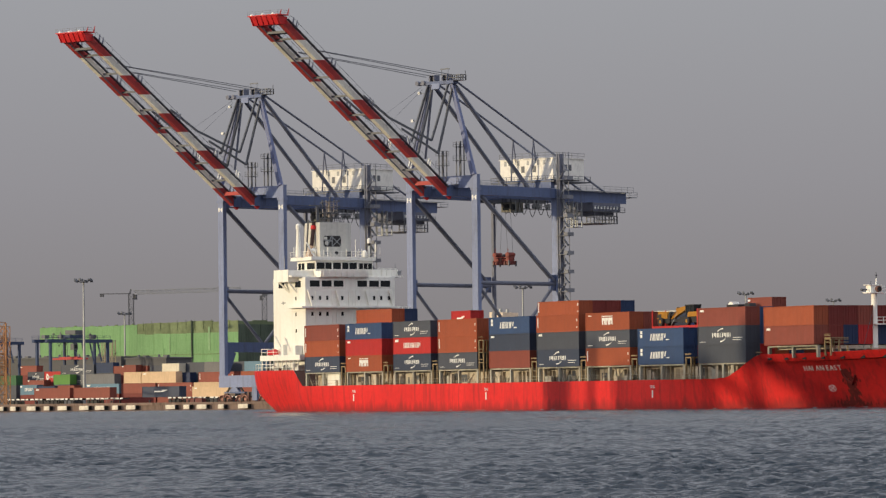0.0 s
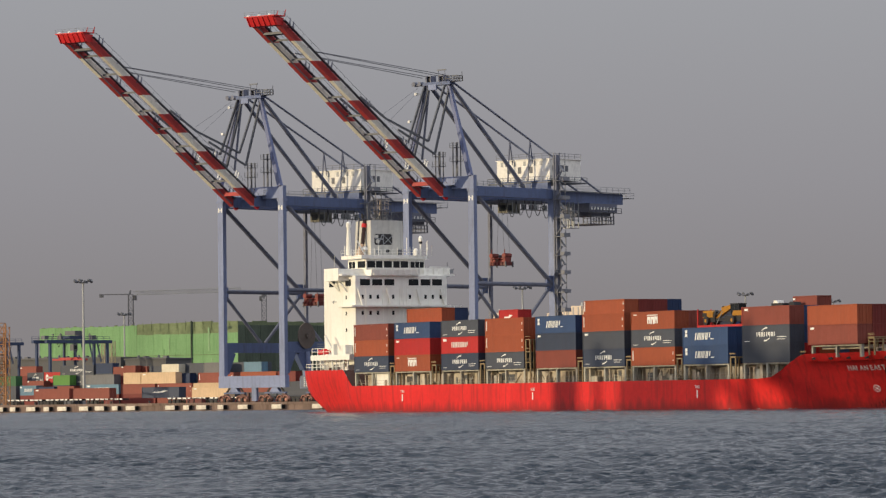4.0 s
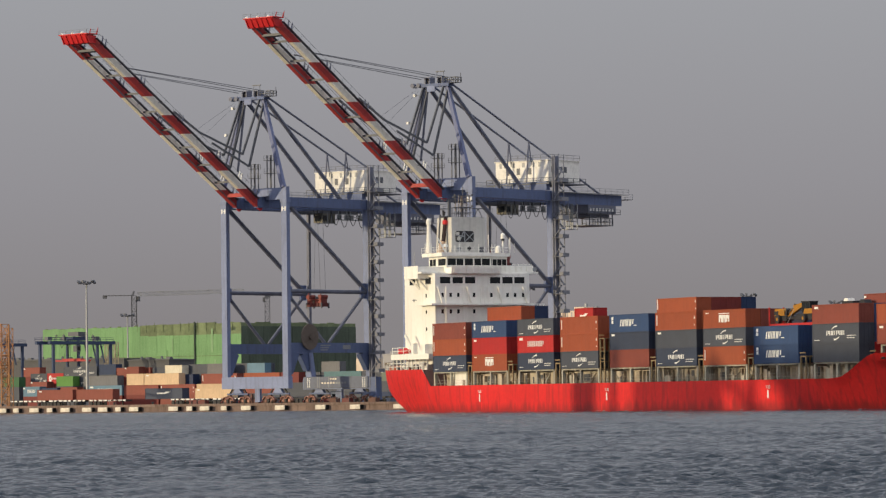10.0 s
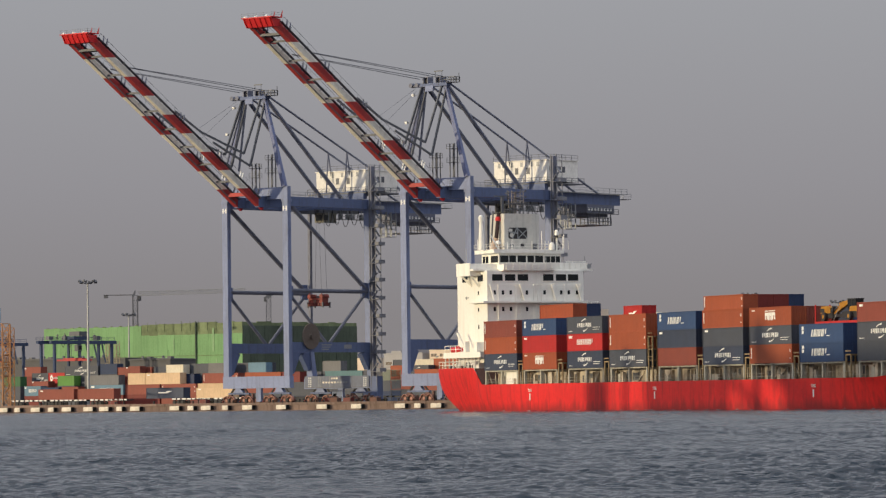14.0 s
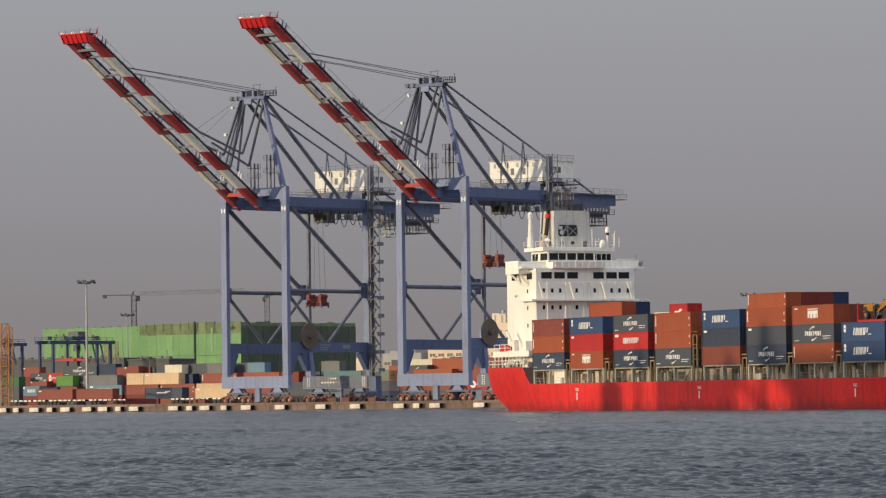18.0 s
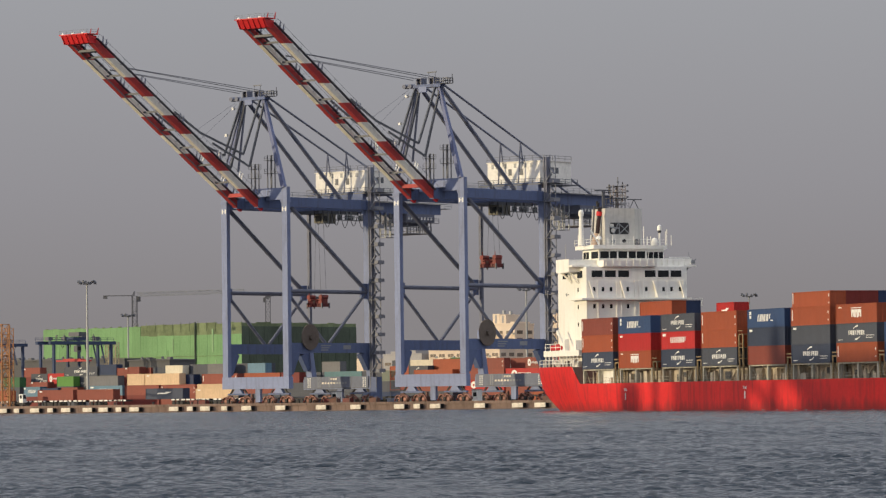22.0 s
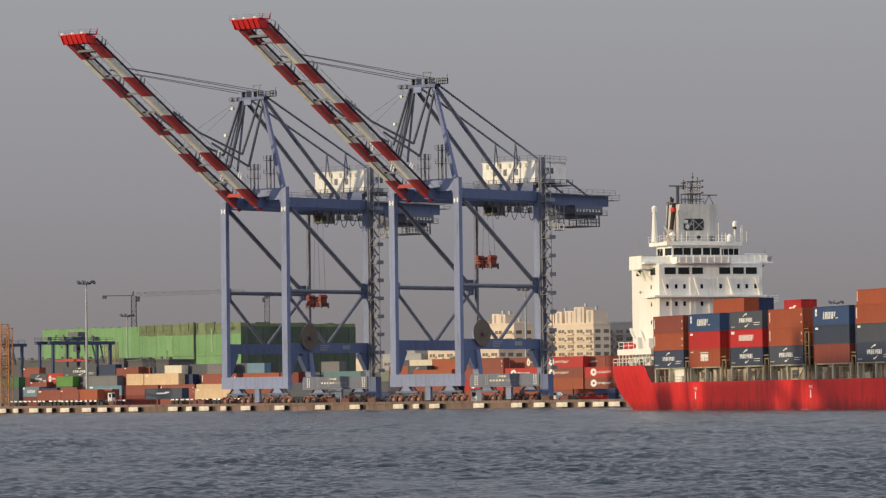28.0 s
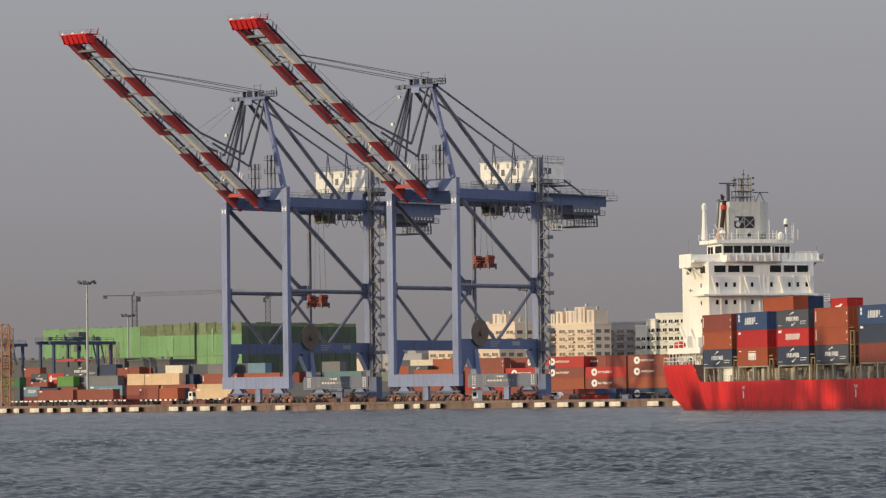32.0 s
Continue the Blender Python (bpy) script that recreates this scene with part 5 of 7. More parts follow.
    for k in range(64):
        x = rng.uniform(1, 128)
        h = rng.uniform(0.5, 2.0)
        w = rng.uniform(0.15, 1.1)
        kind = rng.random()
        fit = Mesh().box(x, x + w, 0.8, rng.uniform(1.0, 1.45), 4.25, 4.25 + h) if kind < 0.6 else Mesh().beam((x, 0.9, 4.3), (x + rng.uniform(-2, 2), 0.9, 6.1), 0.14, 0.14)
        part("deck_fitting", fit, (cream, coaming_dark, cream, post_grey)[k % 4], ship)
    dh = Mesh().box(4.6, 11.6, 0.9, 1.95, 4.25, 6.3)
    part("deck_store", dh, ship_white, ship)
    # bow fittings
    fx, fq = 148.05, 10.4
    ms = Mesh().tube((fx, fq, 6.5), (fx, fq, 15.8), 0.5, 16, 0.4)
    part("foremast", ms, ship_white, ship, "white tubular foremast with light platform")
    mp = Mesh().box(fx - 0.9, fx + 0.9, fq - 1.3, fq + 1.9, 15.8, 15.95).box(fx - 0.6, fx + 0.5, fq - 0.9, fq + 0.6, 15.95, 16.9)
    mp.box(fx - 0.8, fx + 0.6, fq - 1.2, fq + 0.9, 16.9, 17.0).rail([(fx + 0.9, fq + 0.7, 15.95), (fx + 0.9, fq + 1.9, 15.95)], 0.8, 0.035, 0.6)
    mp.tube((fx, fq + 0.4, 17.0), (fx, fq + 0.4, 17.9), 0.13, 8, 0.06)
    part("mast_platform", mp, ship_white, ship)
    part("mast_lamp", Mesh().tube((fx + 0.5, fq + 0.25, 16.4), (fx + 0.95, fq + 0.25, 16.4), 0.42, 14), bogie_brown, ship, "rusty round mast lamp housing")
    part("lamp_glass", Mesh().tube((fx + 0.95, fq + 0.25, 16.4), (fx + 1.0, fq + 0.25, 16.4), 0.28, 14), black, ship)
    part("mast_horn", Mesh().tube((fx, fq - 1.2, 16.3), (fx, fq - 2.2, 16.3), 0.12, 8, 0.2), steel_dark, ship)
    part("mast_aerial", Mesh().tube((fx, fq + 0.4, 17.9), (fx, fq + 0.4, 18.7), 0.06, 6).box(fx - 0.12, fx + 0.12, fq + 0.28, fq + 0.52, 18.2, 18.4).beam((fx, fq - 0.6, 17.0), (fx, fq - 0.5, 17.5), 0.07, 0.07), steel_dark, ship)
    mp2 = Mesh().rail([(fx + 0.2, fq + 0.3, 11.6), (fx + 0.9, fq + 0.9, 11.6), (fx + 0.9, fq + 2.6, 11.6)], 0.9, 0.05, 0.8).box(fx - 0.4, fx + 1.0, fq - 0.4, fq + 2.6, 11.45, 11.6)
    part("mast_step", mp2, ship_white, ship)
    part("mast_stay", Mesh().tube((fx + 0.2, fq - 0.4, 13.4), (fx + 0.2, fq - 2.4, 7.4), 0.04, 5), steel_dark, ship)
    part("mast_foot", Mesh().tube((fx, fq, 7.0), (fx, fq, 8.2), 0.95, 14, 0.6), coaming_dark, ship)
    fr = Mesh()
    fr.rail([(149.3, 2.4, 7.2), (149.3, 20, 7.2)], 1.0, 0.05, 1.3)
    part("breakwater_rail", fr, cream, ship)
    return ship


container_ship = build_ship()


def side_of_hull(a, z):
    """Half width of the flared bow at a, z."""
    top = 7.58 + 0.9 * max(0, (a - 140) / 34) ** 1.6
    deck = 12.85 * max(0.0, 1 - ((a - 118) / 56.2) ** 2.6) ** 0.75
    wl = 12.85 * max(0.004, 1 - ((a - 104) / 66.5) ** 1.9)
    s = min(1.0, max(0.0, (top - z) / top))
    return MID - (deck + (wl - deck) * s ** 0.75)


def load_ship():
    g = "containers stacked on the ship"
    W = "stacked on the ship's deck"
    H = 2.62
    # starboard face, stack by stack from aft, bottom tier first: (colour, mark)
    face = (
        (("steel", "swoosh"), ("orange", "posts"), ("brown", "posts")),
        (("orange", "arches"), ("red", "corner"), ("blue", "slant")),
        (("steel", "swoosh"), ("red", "blocks"), ("slate", "swoosh")),
        (("slate", "swoosh"), ("orange", "posts"), ("orange", "posts")),
        (("brown", ""), ("steel", "corner"), ("blue", "slant")),
        (("steel", "swoosh"), ("slate", "corner"), ("orange", "posts"), ("orange", "posts")),
        (("orange", "posts"), ("slate", "swoosh"), ("orange", "arches")),
        (("blue", "slant"), ("blue", "slant")),
        (("slate", ""), ("slate", "swoosh"), ("brown", "corner")),
        (("brown", "corner"), ("orange", "")),
    )
    inner = Mesh()
    rng = random.Random(11)
    pool = ("brown", "maroon", "navy", "blue", "brown", "slate", "maroon", "red")
    for i, col in enumerate(face):
        base = ZC if i < 9 else 8.78
        hgt = H if i < 9 else 2.68
        for row in range(9):
            q = 1.22 + row * 2.5 if i < 9 else 1.22 + row * 2.5
            if i == 9 and q > 23:
                continue
            tiers = len(col)
            if i == 5 and row > 3:
                tiers = 3
            if i == 1 and row == 0:
                tiers = 3
            for k in range(tiers):
                z = base + k * (hgt + 0.005)
                if (i, row, k) in ((3, 1, 2), (8, 2, 2)):
                    continue
                if row > 1 and i != 9 and not (i == 5 and k == 3):
                    x0 = STACK[i] + 0.02
                    inner.box(x0, x0 + 12.15, q - 1.2, q + 1.2, z + 0.01, z + hgt - 0.01)
                    continue
                if row == 0:
                    colour, style = col[k]
                else:
                    colour, style = pool[rng.randrange(8)], ""
                    if i == 5 and k == 3:
                        colour = ("maroon", "maroon", "navy")[row - 1]
                    if i == 9:
                        colour = (("maroon", "navy", "red", "navy", "navy", "maroon", "navy", "brown"), ("maroon", "maroon", "brown", "maroon", "red", "navy", "maroon", "navy"))[k][row - 1]
                m = pose(STACK[i] + 6.095, q, z)
                if i == 5 and k == 3:
                    container(pose(STACK[i] + 6.4, q, z), colour, 11.8, 2.02, style, "low, " + W, g, True)
                else:
                    container(m, colour, 12.19, hgt, style, W, g, True)
    ob = thing("container_stacks", Matrix(), "inner stacks of mixed steel shipping containers on the ship's deck", "containers", kind="stuff", mesh=inner, material=inner_mix)
    movers.append((ob, Matrix()))
    # fourth tier boxes set inboard
    container(pose(STACK[0] + 6.095, 11.22, ZC + 3 * (H + 0.005)), "orange", 12.19, 2.59, "", W, g, True)
    container(pose(STACK[0] + 6.095, 13.72, ZC + 3 * (H + 0.005)), "navy", 12.19, 2.59, "", W, g, True)
    for a, q, col, st in ((STACK[3] + 3.05, 3.72, "red", "stroke"), (127.9, 6.22, "brown", "corner")):
        x = STACK[3] if a < 60 else STACK[8]
        container(pose(x + 6.095, q, ZC + 2 * (H + 0.005)), "maroon", 12.19, 1.4, "", "low, " + W, g, True)
        container(pose(a, q, ZC + 2 * (H + 0.005) + 1.405), col, 6.06, 2.59, st, W, g, True)


load_ship()


# ---- marks and gear on the ship ----
loader_yellow = mat("faded_machine_yellow_paint", (0.42, 0.19, 0.022), 0.55, dirt=(0.05, 0.035, 0.02), dirt_amount=0.5, vary=0.2)
scuff_dark = mat("scraped_dark_paint", (0.17, 0.024, 0.02), 0.8, vary=0.35)
def ship_details():
    ship = container_ship
    # name on the bow, letter by letter along the flare
    x = 142.6
    for ch, step in (("H", 0.98), ("A", 0.92), ("I", 0.85), ("A", 0.92), ("N", 1.35), ("E", 0.85), ("A", 0.92), ("S", 0.85), ("T", 0.8)):
        q0, q1 = side_of_hull(x, 5.9), side_of_hull(x + 0.8, 5.9)
        low = side_of_hull(x, 5.2)
        d = Vector((0.8, q1 - q0, 0)).normalized()
        upv = Vector((0, q0 - low, 0.7)).normalized()
        nrm = d.cross(upv).normalized()
        m = Matrix((d, upv, nrm)).transposed().to_4x4()
        m.translation = Vector((x, low, 5.2)) + nrm * 0.05
        ob = new("bow_letter", text_mesh(ch, 1.1, white_mark, "bow_letter"))
        ob.parent = ship
        ob.matrix_basis = m
        x += step * 0.84
    # tug marks on the side
    for a in (17.4, 60.0, 107.6):
        ob = new("tug_mark", text_mesh("TUG", 0.62, white_mark, "tug_mark"))
        ob.parent = ship
        ob.matrix_basis = pose(a - 0.6, -0.285, 3.05, 90, 0, 0)
        part("push_mark", Mesh().box(a - 0.16, a + 0.16, -0.29, -0.262, 1.7, 2.8), white_mark, ship)
    # bow thruster mark: ring with a cross
    ring = Mesh()

    def on_bow(a, z):
        return (a, side_of_hull(a, z) - 0.03, z)
    for k in range(16):
        t0, t1 = 2 * math.pi * k / 16, 2 * math.pi * (k + 1) / 16
        ring.beam(on_bow(146.6 + 0.62 * math.cos(t0), 2.7 + 0.42 * math.sin(t0)), on_bow(146.6 + 0.62 * math.cos(t1), 2.7 + 0.42 * math.sin(t1)), 0.05, 0.07)
    ring.beam(on_bow(146.2, 2.45), on_bow(147.0, 2.95), 0.05, 0.08).beam(on_bow(146.2, 2.95), on_bow(147.0, 2.45), 0.05, 0.08)
    part("thruster_mark", ring, white_mark, ship)
    # anchor in its pocket
    q = side_of_hull(150.6, 4.2)
    an = Mesh().beam((150.6, q - 0.1, 5.4), (150.6, side_of_hull(150.6, 3.4) - 0.25, 3.2), 0.24, 0.24)
    an.beam((150.6, side_of_hull(150.6, 3.4) - 0.25, 3.2), (149.5, side_of_hull(149.5, 4.4) - 0.25, 4.5), 0.24, 0.2).beam((150.6, side_of_hull(150.6, 3.4) - 0.25, 3.2), (151.7, side_of_hull(151.7, 4.4) - 0.25, 4.5), 0.24, 0.2)
    part("anchor", an, scuff_dark, ship, "dark red stowed bow anchor")
    # dark scuffs below the anchor
    rng = random.Random(9)
    sc = Mesh()
    for k in range(330):
        z = 0.15 + 4.9 * rng.random() ** 1.5
        spread = 2.9 * (1.25 - z) + 0.9 if z < 1.2 else 0.85 + 0.25 * math.sin(z * 4)
        a = 150.2 + rng.gauss(0, 0.5) * spread - (0.8 if z < 1.2 else 0)
        w, h = rng.uniform(0.06, 0.26), rng.uniform(0.15, 0.6)
        i = len(sc.v)
        for aa, zz in ((a - w * 0.6, z), (a + w * 0.5, z - 0.1), (a + w * 0.7, z + h), (a - w * 0.4, z + h * 0.9)):
            sc.v.append((aa, side_of_hull(aa, zz) - 0.02 - 0.0001 * k, zz))
        sc.f.append((i, i + 1, i + 2, i + 3))
    part("hull_scuff", sc, scuff_dark, ship, "dark scraped paint below the anchor")["kind"] = "stuff"
    fa = Mesh()
    for k in range(9):
        a = 136 + k * 3.6
        q = side_of_hull(a, 6.9)
        fa.box(a, a + 0.9, q - 0.06, q + 0.05, 6.75, 7.15)
    part("fairlead", fa, black, ship)
    # yellow loader on a red flat rack
    z0 = ZC + 2 * 2.625
    rk = thing("flat_rack", Matrix(), "red steel flat rack lashed on top of the stack", "container")
    part("rack_floor", Mesh().box(-6.09, 6.09, -1.21, 1.21, 0, 0.36), COL["red"], rk)
    for s in (-1, 1):
        x0, x1 = sorted((s * 6.09, s * 5.85))
        for y in (-1.21, 1.08):
            part("end_post", Mesh().box(x0, x1, y, y + 0.13, 0.362, 2.7), COL["red"], rk)
    movers.append((rk, pose(STACK[7] + 6.095, 3.72, z0)))
    ld = thing("wheel_loader", Matrix(), "faded yellow wheel loader with dark cab lashed on the flat rack", "machine")
    part("chassis", Mesh().box(-5.2, -2.2, -0.6, 0.6, 0.4, 1.1).box(-2.2, 0.4, -0.45, 0.45, 0.55, 0.95).box(0.4, 5.1, -0.6, 0.6, 0.4, 1.25), black, ld, "dark axle frame")
    part("engine_hood", Mesh().prism([(-5.4, 1.1), (-2.6, 1.1), (-2.6, 1.85), (-3.0, 2.1), (-5.1, 2.05)], -0.75, 0.75), loader_yellow, ld)
    part("grille", Mesh().box(-5.3, -4.2, -0.79, -0.752, 1.2, 1.75), black, ld)
    part("arm", Mesh().beam((-2.2, -0.15, 1.2), (1.9, -0.15, 2.6), 0.5, 0.6, 0.5, 0.5), loader_yellow, ld)
    part("arm", Mesh().beam((-1.6, 0.35, 2.3), (1.9, 0.35, 2.75), 0.4, 0.45, 0.4, 0.45), loader_yellow, ld)
    part("bucket", Mesh().prism([(-2.5, 1.2), (-1.9, 1.15), (-1.6, 1.9), (-1.9, 2.1)], -0.8, -0.2), black, ld)
    part("linkage", Mesh().prism([(-2.2, 2.1), (-1.2, 2.2), (-1.2, 2.7), (-2.1, 2.75)], 0.6, 0.8), black, ld)
    part("hydraulic_ram", Mesh().tube((-2.6, -0.5, 1.05), (-1.0, -0.5, 1.9), 0.09, 8), steel_dark, ld)
    part("lashing", Mesh().tube((-1.3, -1.0, 0.0), (0.2, -0.8, 1.9), 0.05, 5), steel_grey, ld)
    cabp = part("cab", Mesh().box(2.1, 4.2, -0.62, 0.62, 1.5, 2.85), glass, ld, "dark glazed cab")
    for x in (2.08, 3.1, 4.1):
        for y in (-0.66, 0.54):
            part("cab_post", Mesh().box(x, x + 0.12, y, y + 0.12, 1.5, 2.85), black, cabp)
    part("cab_roof", Mesh().box(2.0, 4.3, -0.7, 0.7, 2.85, 3.0), black, cabp)
    part("counterweight", Mesh().prism([(2.6, 1.25), (5.6, 1.25), (5.5, 1.95), (2.9, 1.95)], -0.75, 0.75), loader_yellow, ld)
    for x in (-4.0, 3.0):
        for s in (-1, 1):
            y0, y1 = sorted((s * 1.1, s * 0.62))
            wheel = part("wheel", Mesh().tube((x, y0, 0.62), (x, y1, 0.62), 0.62, 16), black, ld)
            part("rim", Mesh().tube((x, y0 - 0.02, 0.62), (x, y1 + 0.02, 0.62), 0.26, 10), loader_yellow, wheel)
    movers.append((ld, pose(STACK[7] + 6.095, 3.72, z0 + 0.365)))
    cg = thing("crated_machine", Matrix(), "white covered machine with dark base on top of the stack", "machine")
    part("cover", Mesh().prism([(-1.0, 0.45), (0.2, 0.45), (0.0, 0.8), (-0.6, 0.85), (-0.9, 0.7)], -0.8, 0.3), ship_white, cg)
    part("base", Mesh().box(-1.3, 1.6, -0.9, 0.9, 0.0, 0.45), black, cg)
    part("lump", Mesh().prism([(2.6, 0), (4.2, 0), (3.9, 0.55), (3.0, 0.6)], -0.6, 0.6), black, cg)
    movers.append((cg, pose(STACK[8] + 4.6, 3.72, ZC + 3 * 2.625)))


ship_details()


def build_foam():
    rng = random.Random(17)
    fm = Mesh()
    for k in range(30):
        a = rng.uniform(-12, 164)
        q = (side_of_hull(a, 0.05) if a > 118 else -0.25) - rng.uniform(0.05, 0.5 + 0.7 * (a > 120))
        l, w = rng.uniform(0.3, 1.3), rng.uniform(0.02, 0.07)
        fm.prism([(a, 0.02), (a + l, 0.02), (a + l * 0.8, 0.1 + w * 0.6), (a + l * 0.2, 0.08 + w * 0.4)], q - w, q)
    ob = thing("foam", Matrix(), "thin white foam along the ship's waterline", "foam", kind="stuff", mesh=fm, material=foam_white)
    movers.append((ob, Matrix()))


foam_white = mat("foam", (0.27, 0.29, 0.30), 0.7)
build_foam()


# ---- quay furniture ----
def build_fenders():
    g = "fenders along the quay wall"
    pale = fender_white
    proto = None
    for k, u in enumerate((-66.8, -62.2, -56.3, -51.3, -46.3, -39.4, -34.4, -29.6, -24.7, -12.5, -7.6, -3.0, 2.8, 9.4, 19.4, 31.2, 41.1, 53.4, 58.3, 63.4, 75.5, 85.7, 91.7, 97.7, 102.8, 107.2, 111.3, 121.0, 127.4,
                           134.0, 141.5, 149.0, -72.5, -79.0, -86.0)):
        small = k in (1, 3, 7, 10, 12, 18, 24)
        u += 0.95
        if proto is None:
            proto = thing("fender", quay(u, -3.5, 0), "pale-faced rubber fender hung on the quay wall", "fender", g)
            part("rubber_block", Mesh().box(-1.3, 1.3, -1.0, 0.25, 0.3, 1.2), fender_black, proto)
            part("face_panel", Mesh().box(-1.42, 1.42, -1.16, -1.002, 0.3, 1.24), pale, proto)
        else:
            f = copy_thing(proto, quay(u, -3.5, 0))
            if small:
                f.scale = (0.6, 1, 1)
    b0 = None
    for k in range(-9, 16):
        u = k * 12.0 + 4.0
        if b0 is None:
            b0 = thing("bollard", quay(u, -2.3, ZQ + 0.16), "dark cast mooring bollard on the quay edge", "bollard", "bollards along the quay", mesh=Mesh().tube((0, 0, 0), (0, 0, 0.4), 0.2, 10, 0.17).tube((0, 0, 0.4), (0, 0, 0.58), 0.32, 10, 0.28), material=black)
        else:
            copy_thing(b0, quay(u, -2.3, ZQ + 0.16))


build_fenders()


def trailer(name, m, label, panels=True):
    t = thing(name, m, label, "trailer", "container trailers on the apron")
    part("frame", Mesh().box(-6.2, 6.2, -0.55, -0.3, 1.0, 1.35).box(-6.2, 6.2, 0.3, 0.55, 1.0, 1.35).box(-6.2, -5.9, -1.2, 1.2, 1.1, 1.4).box(5.9, 6.2, -1.2, 1.2, 1.1, 1.4).box(-1.0, -0.7, -1.2, 1.2, 1.1, 1.4).box(0.7, 1.0, -1.2, 1.2, 1.1, 1.4), black, t)
    for x in (-5.4, -4.1, -2.8):
        for y in (-1.05, 1.05):
            part("wheel", Mesh().tube((x, y - 0.2, 0.5), (x, y + 0.2, 0.5), 0.5, 12), black, t)
    for y in (-0.9, 0.7):
        part("landing_leg", Mesh().box(3.2, 3.4, y, y + 0.2, 0, 1.1), black, t)
    for k in range(8 if panels else 0):
        part("marker_panel", Mesh().box(-6.0 + k * 1.62, -4.85 + k * 1.62 - 0.3 * (k % 3 == 1), -1.26, -1.2, 1.1, 1.42), white_mark, t)
    return t


def park_trailers():
    base = None
    for k in range(6):
        u = -105.1 + k * 13.6
        if k == 3:
            continue
        m = quay(u, 44, ZQ)
        if base is None:
            base = trailer("trailer", m, "low black container trailer with white marker panels")
        else:
            copy_thing(base, m)
    W, g = "standing on a parked trailer", "containers on trailers"
    for u, col in ((-129.6, "blue"), (-76.2, "beige")):
        copy_thing(base, quay(u, 80, ZQ))
        container(quay(u, 80, ZQ + 1.41), col, 12.19, 2.59, "corner", W, g)
    for u, col, st in ((-95.6, "brown", "corner"), (-82.1, "brown", ""), (-59.1, "steel", "stroke")):
        container(quay(u, 44, ZQ + 1.41), col, 12.19, 2.59, st, W, g)


park_trailers()
plain_trailer = trailer("trailer", quay(-36, 52), "empty black container trailer parked behind the crane legs", False)
for k in range(1, 10):
    copy_thing(plain_trailer, quay(-36 + k * 13.4, 52 + 3.4 * (k % 3)))


def build_truck():
    t = thing("truck", quay(0, 38, ZQ), "white terminal tractor towing a loaded container trailer", "truck")
    part("cab", Mesh().prism([(0.6, 1.0), (1.9, 1.0), (1.95, 1.9), (1.75, 3.1), (0.6, 3.1)], -1.2, 0.0), white_mark, t, "white truck cab")
    part("windscreen", Mesh().prism([(1.93, 1.95), (2.0, 1.95), (1.83, 2.95), (1.76, 2.95)], -1.1, -0.1).box(0.9, 1.6, -1.23, -1.202, 2.0, 2.8), glass, t)
    part("chassis", Mesh().box(-3.6, 2.3, -0.6, 0.6, 0.6, 1.0).box(1.9, 2.5, -1.2, 1.2, 0.5, 1.0), black, t)
    part("trailer_frame", Mesh().box(-15.4, -2.4, -1.1, 1.1, 1.12, 1.4), black, t)
    for x in (1.4, -1.6, -2.8, -11.6, -12.9, -14.2):
        for y in (-1.0, 1.0):
            part("wheel", Mesh().tube((x, y - 0.22, 0.5), (x, y + 0.22, 0.5), 0.5, 14), black, t)
    for k in range(8):
        part("marker_panel", Mesh().box(-15.2 + k * 1.6, -14.5 + k * 1.6, -1.16, -1.102, 1.0, 1.42), white_mark, t)
    a = container(quay(0, 38, 0), "brown", 6.06, 2.59, "corner", "riding on a moving trailer", "containers on the moving trailer")
    b = container(quay(0, 38, 0), "orange", 6.06, 2.59, "", "riding on a moving trailer", "containers on the moving trailer")
    return t, a, b


truck, ride_1, ride_2 = build_truck()


# ---- container yard ----
def yard_row(v, start, rows, where="in the yard stacks", group="yard container stacks"):
    """rows: per slot of 12.6 m from u = start: the tiers from the ground, 'colour:mark' or 'colour/colour' for two short boxes."""
    for k, col in enumerate(rows):
        for z, item in enumerate(col.split()):
            if item == "-":
                continue
            base = ZQ + z * 2.6
            u = start + k * 12.6
            if "/" in item:
                for j, c in enumerate(item.split("/")):
                    if c not in ("", "-"):
                        nm, _, st = c.partition(":")
                        container(quay(u - 3.07 + j * 6.14, v, base), nm, 6.06, 2.59, st, where, group)
            else:
                nm, _, st = item.partition(":")
                container(quay(u, v, base), nm, 12.19, 2.59, st, where, group)


def pile(v, u, length, h, cols):
    """One stack of boxes of equal size, the colours from the ground up."""
    for k, item in enumerate(cols.split()):
        nm, _, st = item.partition(":")
        container(quay(u, v, ZQ + k * h), nm, length, h - 0.01, st, "in the yard stacks", "yard container stacks")


